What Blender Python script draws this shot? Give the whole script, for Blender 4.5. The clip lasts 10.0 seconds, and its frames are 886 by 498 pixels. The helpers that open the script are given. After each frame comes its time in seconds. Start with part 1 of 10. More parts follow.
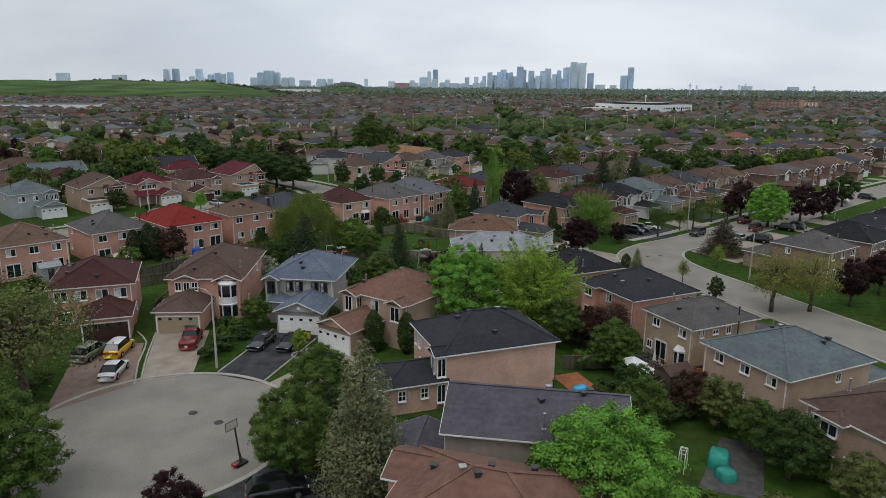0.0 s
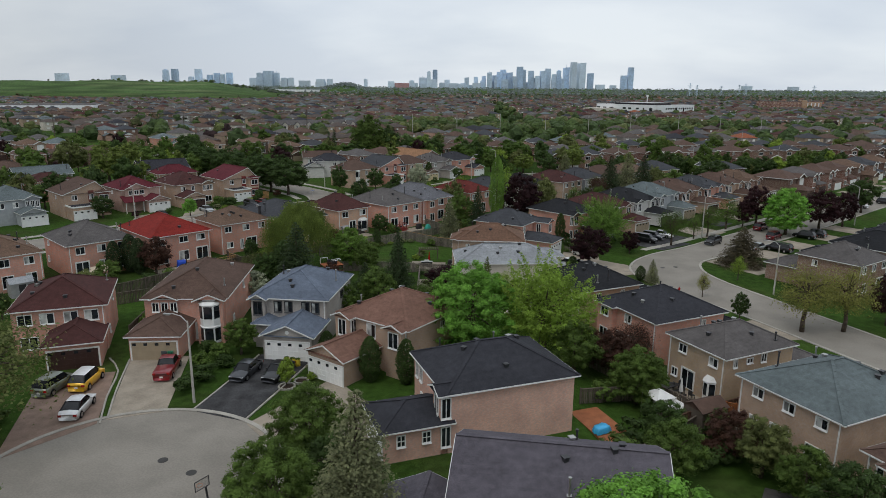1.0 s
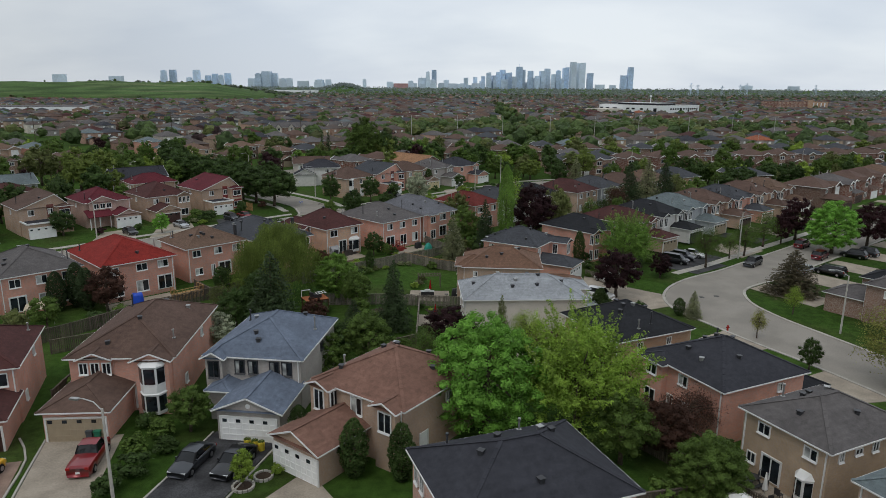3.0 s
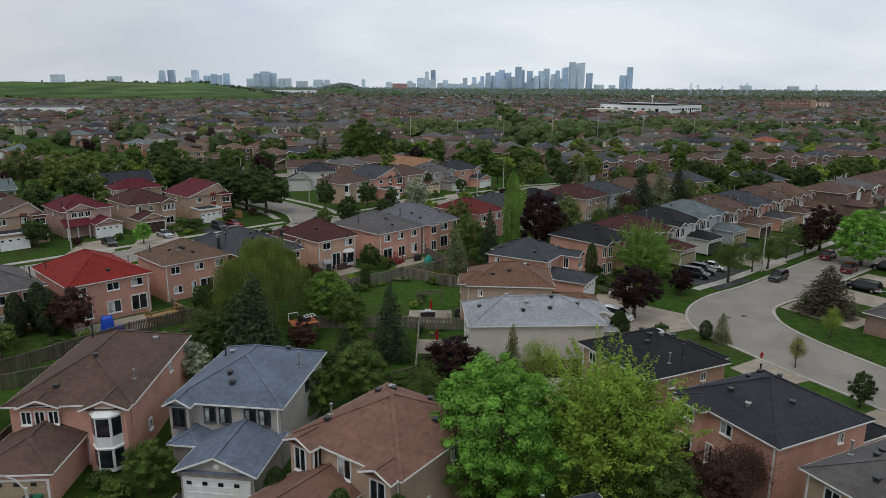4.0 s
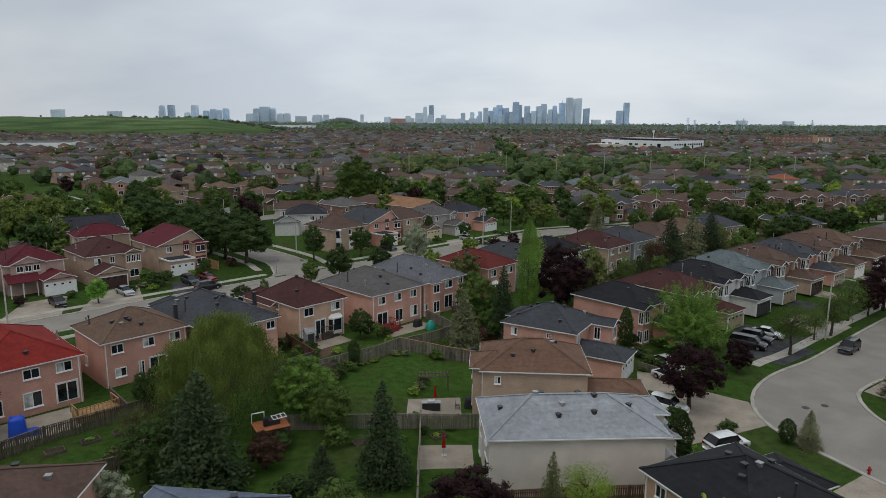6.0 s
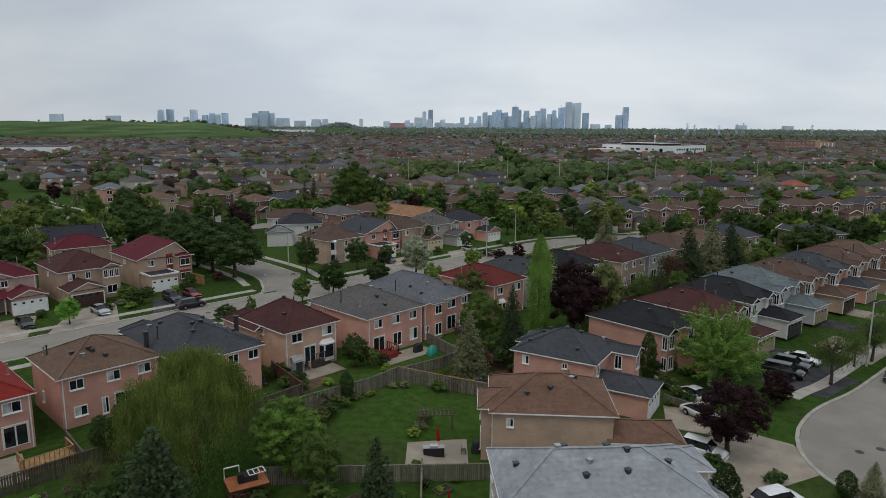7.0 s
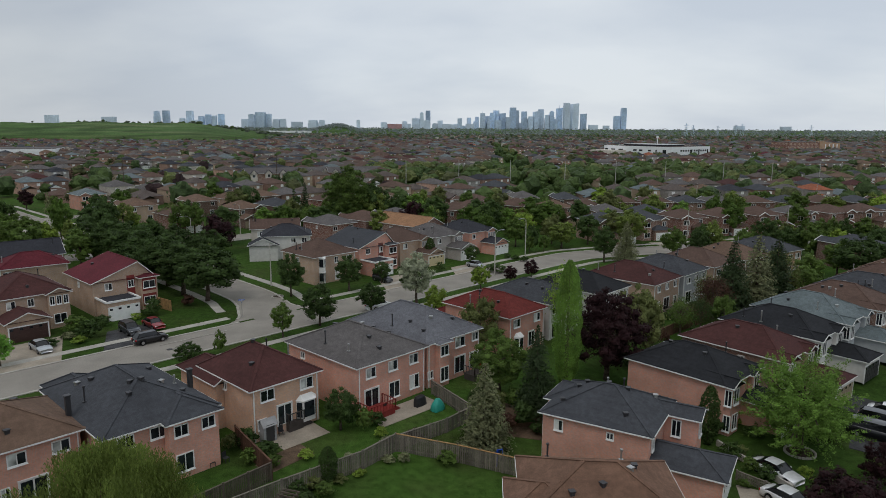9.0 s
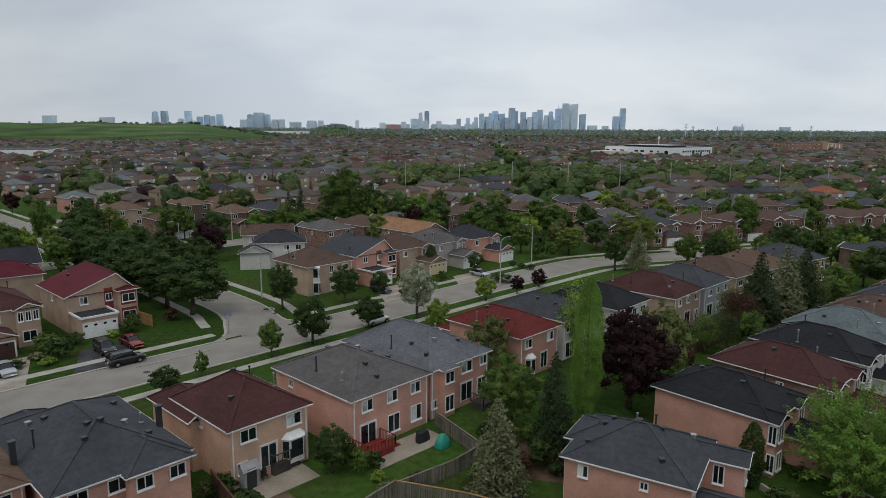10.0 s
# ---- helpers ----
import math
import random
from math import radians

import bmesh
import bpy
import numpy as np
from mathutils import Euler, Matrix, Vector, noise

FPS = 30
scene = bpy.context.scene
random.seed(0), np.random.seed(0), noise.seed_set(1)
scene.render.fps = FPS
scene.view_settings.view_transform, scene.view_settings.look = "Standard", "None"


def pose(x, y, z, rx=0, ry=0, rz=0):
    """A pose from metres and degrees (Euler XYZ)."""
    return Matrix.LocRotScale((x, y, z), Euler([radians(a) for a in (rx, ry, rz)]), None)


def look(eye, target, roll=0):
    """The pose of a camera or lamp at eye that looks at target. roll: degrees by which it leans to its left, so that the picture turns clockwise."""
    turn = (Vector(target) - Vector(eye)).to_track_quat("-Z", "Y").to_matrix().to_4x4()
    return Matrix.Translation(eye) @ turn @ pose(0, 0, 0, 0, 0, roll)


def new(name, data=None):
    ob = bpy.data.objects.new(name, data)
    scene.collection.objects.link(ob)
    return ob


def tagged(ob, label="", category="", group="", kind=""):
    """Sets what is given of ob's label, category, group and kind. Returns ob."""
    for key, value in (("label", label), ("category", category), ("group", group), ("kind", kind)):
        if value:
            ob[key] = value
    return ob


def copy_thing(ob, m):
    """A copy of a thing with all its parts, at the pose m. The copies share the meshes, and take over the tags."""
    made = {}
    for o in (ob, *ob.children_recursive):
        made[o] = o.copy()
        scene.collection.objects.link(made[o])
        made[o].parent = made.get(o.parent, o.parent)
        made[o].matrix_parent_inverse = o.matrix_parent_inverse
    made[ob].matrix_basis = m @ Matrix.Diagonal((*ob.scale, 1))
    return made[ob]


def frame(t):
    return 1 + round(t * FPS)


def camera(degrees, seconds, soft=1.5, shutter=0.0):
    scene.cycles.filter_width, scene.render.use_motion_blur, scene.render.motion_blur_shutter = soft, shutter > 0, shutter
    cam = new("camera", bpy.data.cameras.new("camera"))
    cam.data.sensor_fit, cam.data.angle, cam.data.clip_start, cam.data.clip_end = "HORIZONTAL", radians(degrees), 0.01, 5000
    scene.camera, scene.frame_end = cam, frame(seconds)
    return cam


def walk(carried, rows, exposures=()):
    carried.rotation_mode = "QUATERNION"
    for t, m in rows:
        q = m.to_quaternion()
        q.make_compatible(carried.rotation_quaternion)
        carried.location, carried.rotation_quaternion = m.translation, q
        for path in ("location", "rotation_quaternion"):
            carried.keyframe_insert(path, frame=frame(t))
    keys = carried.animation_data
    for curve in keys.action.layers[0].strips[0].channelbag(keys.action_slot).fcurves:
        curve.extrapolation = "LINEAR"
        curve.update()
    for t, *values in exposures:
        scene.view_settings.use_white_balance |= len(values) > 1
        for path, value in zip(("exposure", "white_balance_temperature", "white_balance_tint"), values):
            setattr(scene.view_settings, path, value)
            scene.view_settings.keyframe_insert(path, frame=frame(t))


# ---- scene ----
cam = camera(66.8, 10.0, soft=0.5)
METRES, EYE, TILT, LEAN, TURN = 85.0, 30.0, 1.17, 0.35, 0.0
ROWS = [
    (0.0, 0.0, 0.0, 0.0, 0.23, -14.76, -0.87),
    (0.5, -0.0026, 0.0461, -0.0002, 0.21, -14.75, -0.85),
    (1.0, -0.0051, 0.0936, -0.0005, 0.19, -14.75, -0.83),
    (1.5, -0.0072, 0.1432, -0.0017, 0.17, -14.74, -0.8),
    (2.0, -0.0087, 0.1939, -0.0029, 0.16, -14.73, -0.76),
    (2.5, -0.0107, 0.246, -0.0035, 0.14, -14.73, -0.74),
    (4.0, -0.0174, 0.4087, -0.0055, 0.03, -14.72, -0.7),
    (4.5, -0.0205, 0.4645, -0.0061, -0.01, -14.71, -0.69),
    (5.0, -0.0236, 0.5196, -0.0067, -0.06, -14.3, -0.7),
    (5.5, -0.0267, 0.5745, -0.0076, -0.1, -13.09, -0.72),
    (6.0, -0.0296, 0.63, -0.0084, -0.14, -11.87, -0.72),
    (7.5, -0.0378, 0.7939, -0.0111, -0.26, -11.48, -0.74),
    (8.0, -0.0405, 0.8463, -0.012, -0.32, -11.47, -0.72),
    (8.5, -0.0439, 0.8978, -0.0127, -0.38, -11.45, -0.72),
    (9.0, -0.0476, 0.9484, -0.0138, -0.44, -11.42, -0.7),
    (9.5, -0.0511, 0.9985, -0.0147, -0.49, -11.4, -0.7),
    (10.0, -0.0545, 1.048, -0.0156, -0.54, -11.38, -0.7),
]
walk(cam, [(t, pose(0, 0, EYE, TILT, LEAN, TURN) @ pose(METRES * x, METRES * y, METRES * z, 90 + pitch, roll, yaw)) for t, x, y, z, yaw, pitch, roll in ROWS],
     exposures=[(0.0, 0.06, 6500, 11.8), (4.7, 0.06, 6500, 11.8), (6.3, -0.08, 6500, 11.8), (10.0, -0.08, 6500, 11.8)])

# ---- sky and sun: a bright overcast noon ----
world = bpy.data.worlds.new("overcast_sky")
scene.world = world
world.use_nodes = True
wn, wl = world.node_tree.nodes, world.node_tree.links
wn.clear()
w_out, w_bg = wn.new("ShaderNodeOutputWorld"), wn.new("ShaderNodeBackground")
sky = wn.new("ShaderNodeTexSky")
sky.sky_type, sky.sun_disc, sky.sun_elevation, sky.sun_rotation = "NISHITA", False, radians(52), radians(200)
sky_dim = wn.new("ShaderNodeMix")
sky_dim.data_type, sky_dim.blend_type = "RGBA", "MULTIPLY"
sky_dim.inputs[0].default_value = 1.0
sky_dim.inputs[7].default_value = (0.1, 0.1, 0.1, 1)
w_co, w_sep = wn.new("ShaderNodeTexCoord"), wn.new("ShaderNodeSeparateXYZ")
w_up, w_div = wn.new("ShaderNodeMath"), wn.new("ShaderNodeVectorMath")
w_up.operation, w_up.inputs[1].default_value = "ADD", 0.3
w_div.operation = "DIVIDE"
w_noise, w_ramp = wn.new("ShaderNodeTexNoise"), wn.new("ShaderNodeValToRGB")
w_map = wn.new("ShaderNodeMapping")
w_map.inputs["Scale"].default_value = (0.8, 1.1, 0.1)
w_map.inputs["Location"].default_value = (3.1, 0.4, 0.0)
w_noise.inputs["Scale"].default_value, w_noise.inputs["Detail"].default_value, w_noise.inputs["Roughness"].default_value = 1.0, 5.0, 0.5
w_ramp.color_ramp.elements[0].position, w_ramp.color_ramp.elements[0].color = 0.36, (0.585, 0.655, 0.73, 1)
w_ramp.color_ramp.elements[1].position, w_ramp.color_ramp.elements[1].color = 0.6, (0.752, 0.812, 0.85, 1)
w_mix = wn.new("ShaderNodeMix")
w_mix.data_type = "RGBA"
w_mix.inputs[0].default_value = 0.93
wl.new(w_co.outputs["Generated"], w_sep.inputs[0])
wl.new(w_sep.outputs["Z"], w_up.inputs[0])
wl.new(w_co.outputs["Generated"], w_div.inputs[0])
wl.new(w_up.outputs[0], w_div.inputs[1])
wl.new(w_div.outputs[0], w_map.inputs["Vector"])
wl.new(w_map.outputs[0], w_noise.inputs["Vector"])
wl.new(w_noise.outputs["Fac"], w_ramp.inputs[0])
wl.new(sky.outputs[0], sky_dim.inputs[6])
wl.new(sky_dim.outputs[2], w_mix.inputs[6])
wl.new(w_ramp.outputs[0], w_mix.inputs[7])
# the cloud cover is thicker towards the west
w_west, w_thick = wn.new("ShaderNodeMapRange"), wn.new("ShaderNodeVectorMath")
w_west.interpolation_type, w_thick.operation = "SMOOTHSTEP", "SCALE"
for i, v in enumerate((-0.6, -0.12, 0.8, 1.02)):
    w_west.inputs[i + 1].default_value = v
wl.new(w_sep.outputs["X"], w_west.inputs[0])
wl.new(w_mix.outputs[2], w_thick.inputs[0])
wl.new(w_west.outputs[0], w_thick.inputs["Scale"])
wl.new(w_thick.outputs[0], w_bg.inputs["Color"])
w_bg.inputs["Strength"].default_value = 1.0
wl.new(w_bg.outputs[0], w_out.inputs["Surface"])

sun_data = bpy.data.lights.new("sun", "SUN")
sun_data.energy, sun_data.angle, sun_data.color = 0.7, radians(25), (1.0, 0.96, 0.9)
sun = new("sun", sun_data)
sun.matrix_basis = look((0, 0, 60), (18, 30, 0))

# ---- materials ----
MATS = {}


def nodes_of(name):
    m = bpy.data.materials.new(name)
    m.use_nodes = True
    n, l = m.node_tree.nodes, m.node_tree.links
    return m, n, l, n["Principled BSDF"]


def shade(n, l, base, amount, vec, scale, detail=4.0, lo=0.35, hi=0.65):
    """A colour multiplied by a noise between 1 - amount and 1 + amount."""
    t = n.new("ShaderNodeTexNoise")
    t.inputs["Scale"].default_value, t.inputs["Detail"].default_value = scale, detail
    l.new(vec, t.inputs["Vector"])
    r = n.new("ShaderNodeMapRange")
    r.inputs[1].default_value, r.inputs[2].default_value = lo, hi
    r.inputs[3].default_value, r.inputs[4].default_value = 1 - amount, 1 + amount
    l.new(t.outputs["Fac"], r.inputs[0])
    mx = n.new("ShaderNodeVectorMath")
    mx.operation = "SCALE"
    l.new(base, mx.inputs[0])
    l.new(r.outputs[0], mx.inputs["Scale"])
    return mx.outputs[0], t


def rgb(n, c):
    v = n.new("ShaderNodeRGB")
    v.outputs[0].default_value = (*c, 1)
    return v.outputs[0]


def vary(n, l, base, source, amount):
    """A colour whose brightness follows a random number from 1 - amount to 1 + amount."""
    r = n.new("ShaderNodeMapRange")
    r.inputs[3].default_value, r.inputs[4].default_value = 1 - amount, 1 + amount
    l.new(source, r.inputs[0])
    mx = n.new("ShaderNodeVectorMath")
    mx.operation = "SCALE"
    l.new(base, mx.inputs[0])
    l.new(r.outputs[0], mx.inputs["Scale"])
    return mx.outputs[0]


def bumped(n, l, b, height, strength, distance=0.02):
    bp = n.new("ShaderNodeBump")
    bp.inputs["Strength"].default_value, bp.inputs["Distance"].default_value = strength, distance
    l.new(height, bp.inputs["Height"])
    l.new(bp.outputs[0], b.inputs["Normal"])


def plain(name, c, rough=0.7, metal=0.0, var=0.12, scale=1.5, fine=30.0, bump=0.15, obj_var=0.0):
    if name in MATS:
        return MATS[name]
    m, n, l, b = nodes_of(name)
    pos = n.new("ShaderNodeNewGeometry").outputs["Position"]
    col, _ = shade(n, l, rgb(n, c), var, pos, scale)
    col, t = shade(n, l, col, var * 0.7, pos, fine, 3.0)
    if obj_var:
        col = vary(n, l, col, n.new("ShaderNodeObjectInfo").outputs["Random"], obj_var)
    l.new(col, b.inputs["Base Color"])
    b.inputs["Roughness"].default_value, b.inputs["Metallic"].default_value = rough, metal
    b.inputs["Specular IOR Level"].default_value = 0.15 if rough > 0.75 else 0.35 if rough > 0.5 else 0.5
    if bump:
        bumped(n, l, b, t.outputs["Fac"], bump)
    MATS[name] = m
    return m


def brick(name, c, mortar=(0.42, 0.36, 0.32), obj_var=0.08):
    if name in MATS:
        return MATS[name]
    m, n, l, b = nodes_of(name)
    uv = n.new("ShaderNodeUVMap").outputs[0]
    pos = n.new("ShaderNodeNewGeometry").outputs["Position"]
    t = n.new("ShaderNodeTexBrick")
    t.inputs["Scale"].default_value = 1.0
    t.inputs["Brick Width"].default_value, t.inputs["Row Height"].default_value = 0.24, 0.08
    t.inputs["Mortar Size"].default_value, t.inputs["Bias"].default_value = 0.009, -0.1
    t.inputs["Color1"].default_value = (c[0] * 1.06, c[1] * 1.04, c[2] * 1.03, 1)
    t.inputs["Color2"].default_value = (c[0] * 0.91, c[1] * 0.9, c[2] * 0.9, 1)
    t.inputs["Mortar"].default_value = (*mortar, 1)
    l.new(uv, t.inputs["Vector"])
    col, _ = shade(n, l, t.outputs["Color"], 0.1, pos, 0.45)
    col, g = shade(n, l, col, 0.05, pos, 5.0)
    col = vary(n, l, col, n.new("ShaderNodeObjectInfo").outputs["Random"], obj_var)
    l.new(col, b.inputs["Base Color"])
    b.inputs["Roughness"].default_value, b.inputs["Specular IOR Level"].default_value = 0.9, 0.12
    bumped(n, l, b, t.outputs["Fac"], -0.4, 0.01)
    MATS[name] = m
    return m


def shingle(name, c, var=0.07, obj_var=0.05, streak=0.1):
    if name in MATS:
        return MATS[name]
    m, n, l, b = nodes_of(name)
    geo = n.new("ShaderNodeNewGeometry")
    col = vary(n, l, rgb(n, c), geo.outputs["Random Per Island"], var)
    col, _ = shade(n, l, col, streak, geo.outputs["Position"], 0.35, 3.0)
    col, _ = shade(n, l, col, 0.12, geo.outputs["Position"], 2.2, 5.0)
    col, g = shade(n, l, col, 0.25, geo.outputs["Position"], 28.0, 2.0)
    col = vary(n, l, col, n.new("ShaderNodeObjectInfo").outputs["Random"], obj_var)
    l.new(col, b.inputs["Base Color"])
    b.inputs["Roughness"].default_value, b.inputs["Specular IOR Level"].default_value = 0.88, 0.2
    bumped(n, l, b, g.outputs["Fac"], 0.3, 0.02)
    MATS[name] = m
    return m


def leafy(name, c, var=0.24):
    if name in MATS:
        return MATS[name]
    m, n, l, b = nodes_of(name)
    geo = n.new("ShaderNodeNewGeometry")
    col = vary(n, l, rgb(n, c), geo.outputs["Random Per Island"], var)
    col, _ = shade(n, l, col, 0.28, geo.outputs["Position"], 0.7, 3.0)
    col = vary(n, l, col, n.new("ShaderNodeObjectInfo").outputs["Random"], 0.14)
    l.new(col, b.inputs["Base Color"])
    b.inputs["Roughness"].default_value = 0.6
    b.inputs["Specular IOR Level"].default_value = 0.14
    tr = n.new("ShaderNodeBsdfTranslucent")
    l.new(col, tr.inputs["Color"])
    mx = n.new("ShaderNodeMixShader")
    mx.inputs[0].default_value = 0.3
    l.new(b.outputs[0], mx.inputs[1])
    l.new(tr.outputs[0], mx.inputs[2])
    l.new(mx.outputs[0], n["Material Output"].inputs["Surface"])
    MATS[name] = m
    return m


def ground_material():
    m, n, l, b = nodes_of("lawn_grass")
    pos = n.new("ShaderNodeNewGeometry").outputs["Position"]
    mix = n.new("ShaderNodeMix")
    mix.data_type = "RGBA"
    t = n.new("ShaderNodeTexNoise")
    t.inputs["Scale"].default_value, t.inputs["Detail"].default_value = 0.11, 6.0
    l.new(pos, t.inputs["Vector"])
    r = n.new("ShaderNodeMapRange")
    r.inputs[1].default_value, r.inputs[2].default_value = 0.48, 0.78
    l.new(t.outputs["Fac"], r.inputs[0])
    l.new(r.outputs[0], mix.inputs[0])
    mix.inputs[6].default_value = (0.038, 0.077, 0.014, 1)
    mix.inputs[7].default_value = (0.05, 0.06, 0.02, 1)
    # the far hill's meadow is paler than the lawns, haze mixed into its green
    sep, up, hill = n.new("ShaderNodeSeparateXYZ"), n.new("ShaderNodeMapRange"), n.new("ShaderNodeMix")
    hill.data_type = "RGBA"
    l.new(pos, sep.inputs[0])
    l.new(sep.outputs["Z"], up.inputs[0])
    up.inputs[1].default_value, up.inputs[2].default_value = 2.0, 14.0
    l.new(up.outputs[0], hill.inputs[0])
    l.new(mix.outputs[2], hill.inputs[6])
    # pasture with drier, sandy patches
    dry, dry_r, pasture = n.new("ShaderNodeTexNoise"), n.new("ShaderNodeMapRange"), n.new("ShaderNodeMix")
    pasture.data_type = "RGBA"
    dry.inputs["Scale"].default_value, dry.inputs["Detail"].default_value = 0.006, 7.0
    stretch = n.new("ShaderNodeMapping")
    stretch.inputs["Scale"].default_value = (0.5, 2.2, 1.0)
    l.new(pos, stretch.inputs["Vector"])
    l.new(stretch.outputs[0], dry.inputs["Vector"])
    dry_r.inputs[1].default_value, dry_r.inputs[2].default_value = 0.5, 0.72
    l.new(dry.outputs["Fac"], dry_r.inputs[0])
    l.new(dry_r.outputs[0], pasture.inputs[0])
    pasture.inputs[6].default_value, pasture.inputs[7].default_value = (0.06, 0.105, 0.035, 1), (0.13, 0.15, 0.075, 1)
    l.new(pasture.outputs[2], hill.inputs[7])
    col, _ = shade(n, l, hill.outputs[2], 0.34, pos, 0.012, 6.0)
    col, _ = shade(n, l, col, 0.22, pos, 1.1)
    col, g = shade(n, l, col, 0.35, pos, 14.0, 3.0)
    l.new(col, b.inputs["Base Color"])
    b.inputs["Roughness"].default_value, b.inputs["Specular IOR Level"].default_value = 0.95, 0.04
    bumped(n, l, b, g.outputs["Fac"], 0.6, 0.08)
    return m


def glass_material(name="window_glass", c=(0.016, 0.02, 0.024)):
    m, n, l, b = nodes_of(name)
    pos = n.new("ShaderNodeNewGeometry").outputs["Position"]
    col, _ = shade(n, l, rgb(n, c), 0.6, pos, 0.8, 2.0)
    l.new(col, b.inputs["Base Color"])
    b.inputs["Roughness"].default_value, b.inputs["IOR"].default_value = 0.06, 1.52
    return m


GRASS, GLASS = ground_material(), glass_material()
BLIND = glass_material("blind_behind_glass", (0.45, 0.46, 0.44))
WHITE = plain("white_trim", (0.72, 0.72, 0.7), 0.5, var=0.06, bump=0)
CREAM = plain("cream_trim", (0.55, 0.5, 0.42), 0.55, var=0.06, bump=0)
DARKTRIM = plain("dark_trim", (0.03, 0.03, 0.033), 0.45, var=0.1, bump=0)
GREYMETAL = plain("galvanised_metal", (0.42, 0.42, 0.41), 0.4, 0.8, bump=0)
ASPHALT = plain("road_asphalt", (0.25, 0.23, 0.2), 0.92, var=0.1, scale=0.25, fine=6.0)
DARKASPHALT = plain("driveway_asphalt", (0.05, 0.05, 0.052), 0.85, var=0.35, scale=0.6, fine=9.0)
CONCRETE = plain("kerb_concrete", (0.36, 0.34, 0.3), 0.9, var=0.14, scale=0.7, fine=12.0)
PAVER = plain("reddish_paving", (0.24, 0.17, 0.135), 0.9, var=0.14, scale=0.8, fine=10.0)
PALEDRIVE = plain("pale_concrete_drive", (0.31, 0.268, 0.215), 0.9, var=0.14, scale=0.5, fine=8.0)
FENCEWOOD = shingle("weathered_fence_wood", (0.11, 0.09, 0.072), var=0.3)
REDWOOD = shingle("brown_stained_fence", (0.1, 0.052, 0.035), var=0.25)
PINEWOOD = plain("fresh_deck_wood", (0.32, 0.19, 0.08), 0.75, var=0.2)
BARK = plain("bark", (0.085, 0.066, 0.05), 0.95, var=0.35, scale=3.0, fine=25.0, bump=0.6)
RUBBER = plain("black_rubber", (0.014, 0.014, 0.015), 0.8, var=0.2, bump=0)
DARKPLASTIC = plain("black_cover", (0.02, 0.02, 0.022), 0.6, var=0.3)

BRICKS = {
    "pink": brick("pink_brick", (0.6, 0.29, 0.212)),
    "tan": brick("tan_brick", (0.42, 0.29, 0.2)),
    "rose": brick("rose_tan_brick", (0.62, 0.37, 0.285)),
    "buff": brick("buff_brick", (0.43, 0.27, 0.16)),
    "peach": brick("peach_brick", (0.6, 0.37, 0.245)),
    "mauve": brick("mauve_pink_brick", (0.44, 0.3, 0.25)),
    "sand": brick("sand_brick", (0.45, 0.33, 0.21)),
    "brown": brick("brown_brick", (0.21, 0.12, 0.085)),
    "umber": brick("umber_brown_brick", (0.13, 0.075, 0.056), (0.25, 0.21, 0.18)),
    "redbrick": brick("red_brown_brick", (0.18, 0.078, 0.056)),
    "grey": brick("grey_brick", (0.27, 0.24, 0.205)),
    "palegrey": brick("pale_grey_brick", (0.36, 0.345, 0.32)),
    "stucco": plain("cream_stucco", (0.57, 0.52, 0.46), 0.9, var=0.08, scale=0.5, fine=12),
    "white": plain("white_siding", (0.58, 0.57, 0.54), 0.7, var=0.06),
    "greysiding": plain("grey_siding", (0.36, 0.38, 0.39), 0.7, var=0.08),
}
ROOFS = {
    "maroon": shingle("maroon_shingle", (0.064, 0.025, 0.023)),
    "winered": shingle("wine_red_metal_roof", (0.1, 0.017, 0.024), var=0.04),
    "tomato": shingle("tomato_red_shingle", (0.115, 0.022, 0.018)),
    "red": shingle("bright_red_metal_roof", (0.195, 0.021, 0.016), var=0.05),
    "brown": shingle("brown_shingle", (0.095, 0.06, 0.047)),
    "tanbrown": shingle("tan_brown_shingle", (0.15, 0.086, 0.058)),
    "redbrown": shingle("red_brown_shingle", (0.172, 0.094, 0.07)),
    "taupe": shingle("taupe_shingle", (0.128, 0.082, 0.058)),
    "blue": shingle("slate_blue_shingle", (0.12, 0.145, 0.19)),
    "charcoal": shingle("charcoal_shingle", (0.033, 0.034, 0.041)),
    "purple": shingle("purple_grey_shingle", (0.094, 0.086, 0.102)),
    "black": shingle("black_tile_roof", (0.018, 0.019, 0.022), var=0.12),
    "grey": shingle("mid_grey_shingle", (0.098, 0.09, 0.088)),
    "greengrey": shingle("green_grey_shingle", (0.115, 0.14, 0.145)),
    "pale": shingle("pale_grey_shingle", (0.27, 0.285, 0.3)),
    "darkgrey": shingle("dark_grey_shingle", (0.051, 0.054, 0.061)),
    "slate": shingle("slate_grey_shingle", (0.12, 0.122, 0.135)),
    "apricot": shingle("orange_tan_shingle", (0.3, 0.165, 0.09)),
    "ash": shingle("ash_brown_shingle", (0.088, 0.07, 0.062)),
    "orange": shingle("orange_shingle", (0.25, 0.085, 0.045)),
}
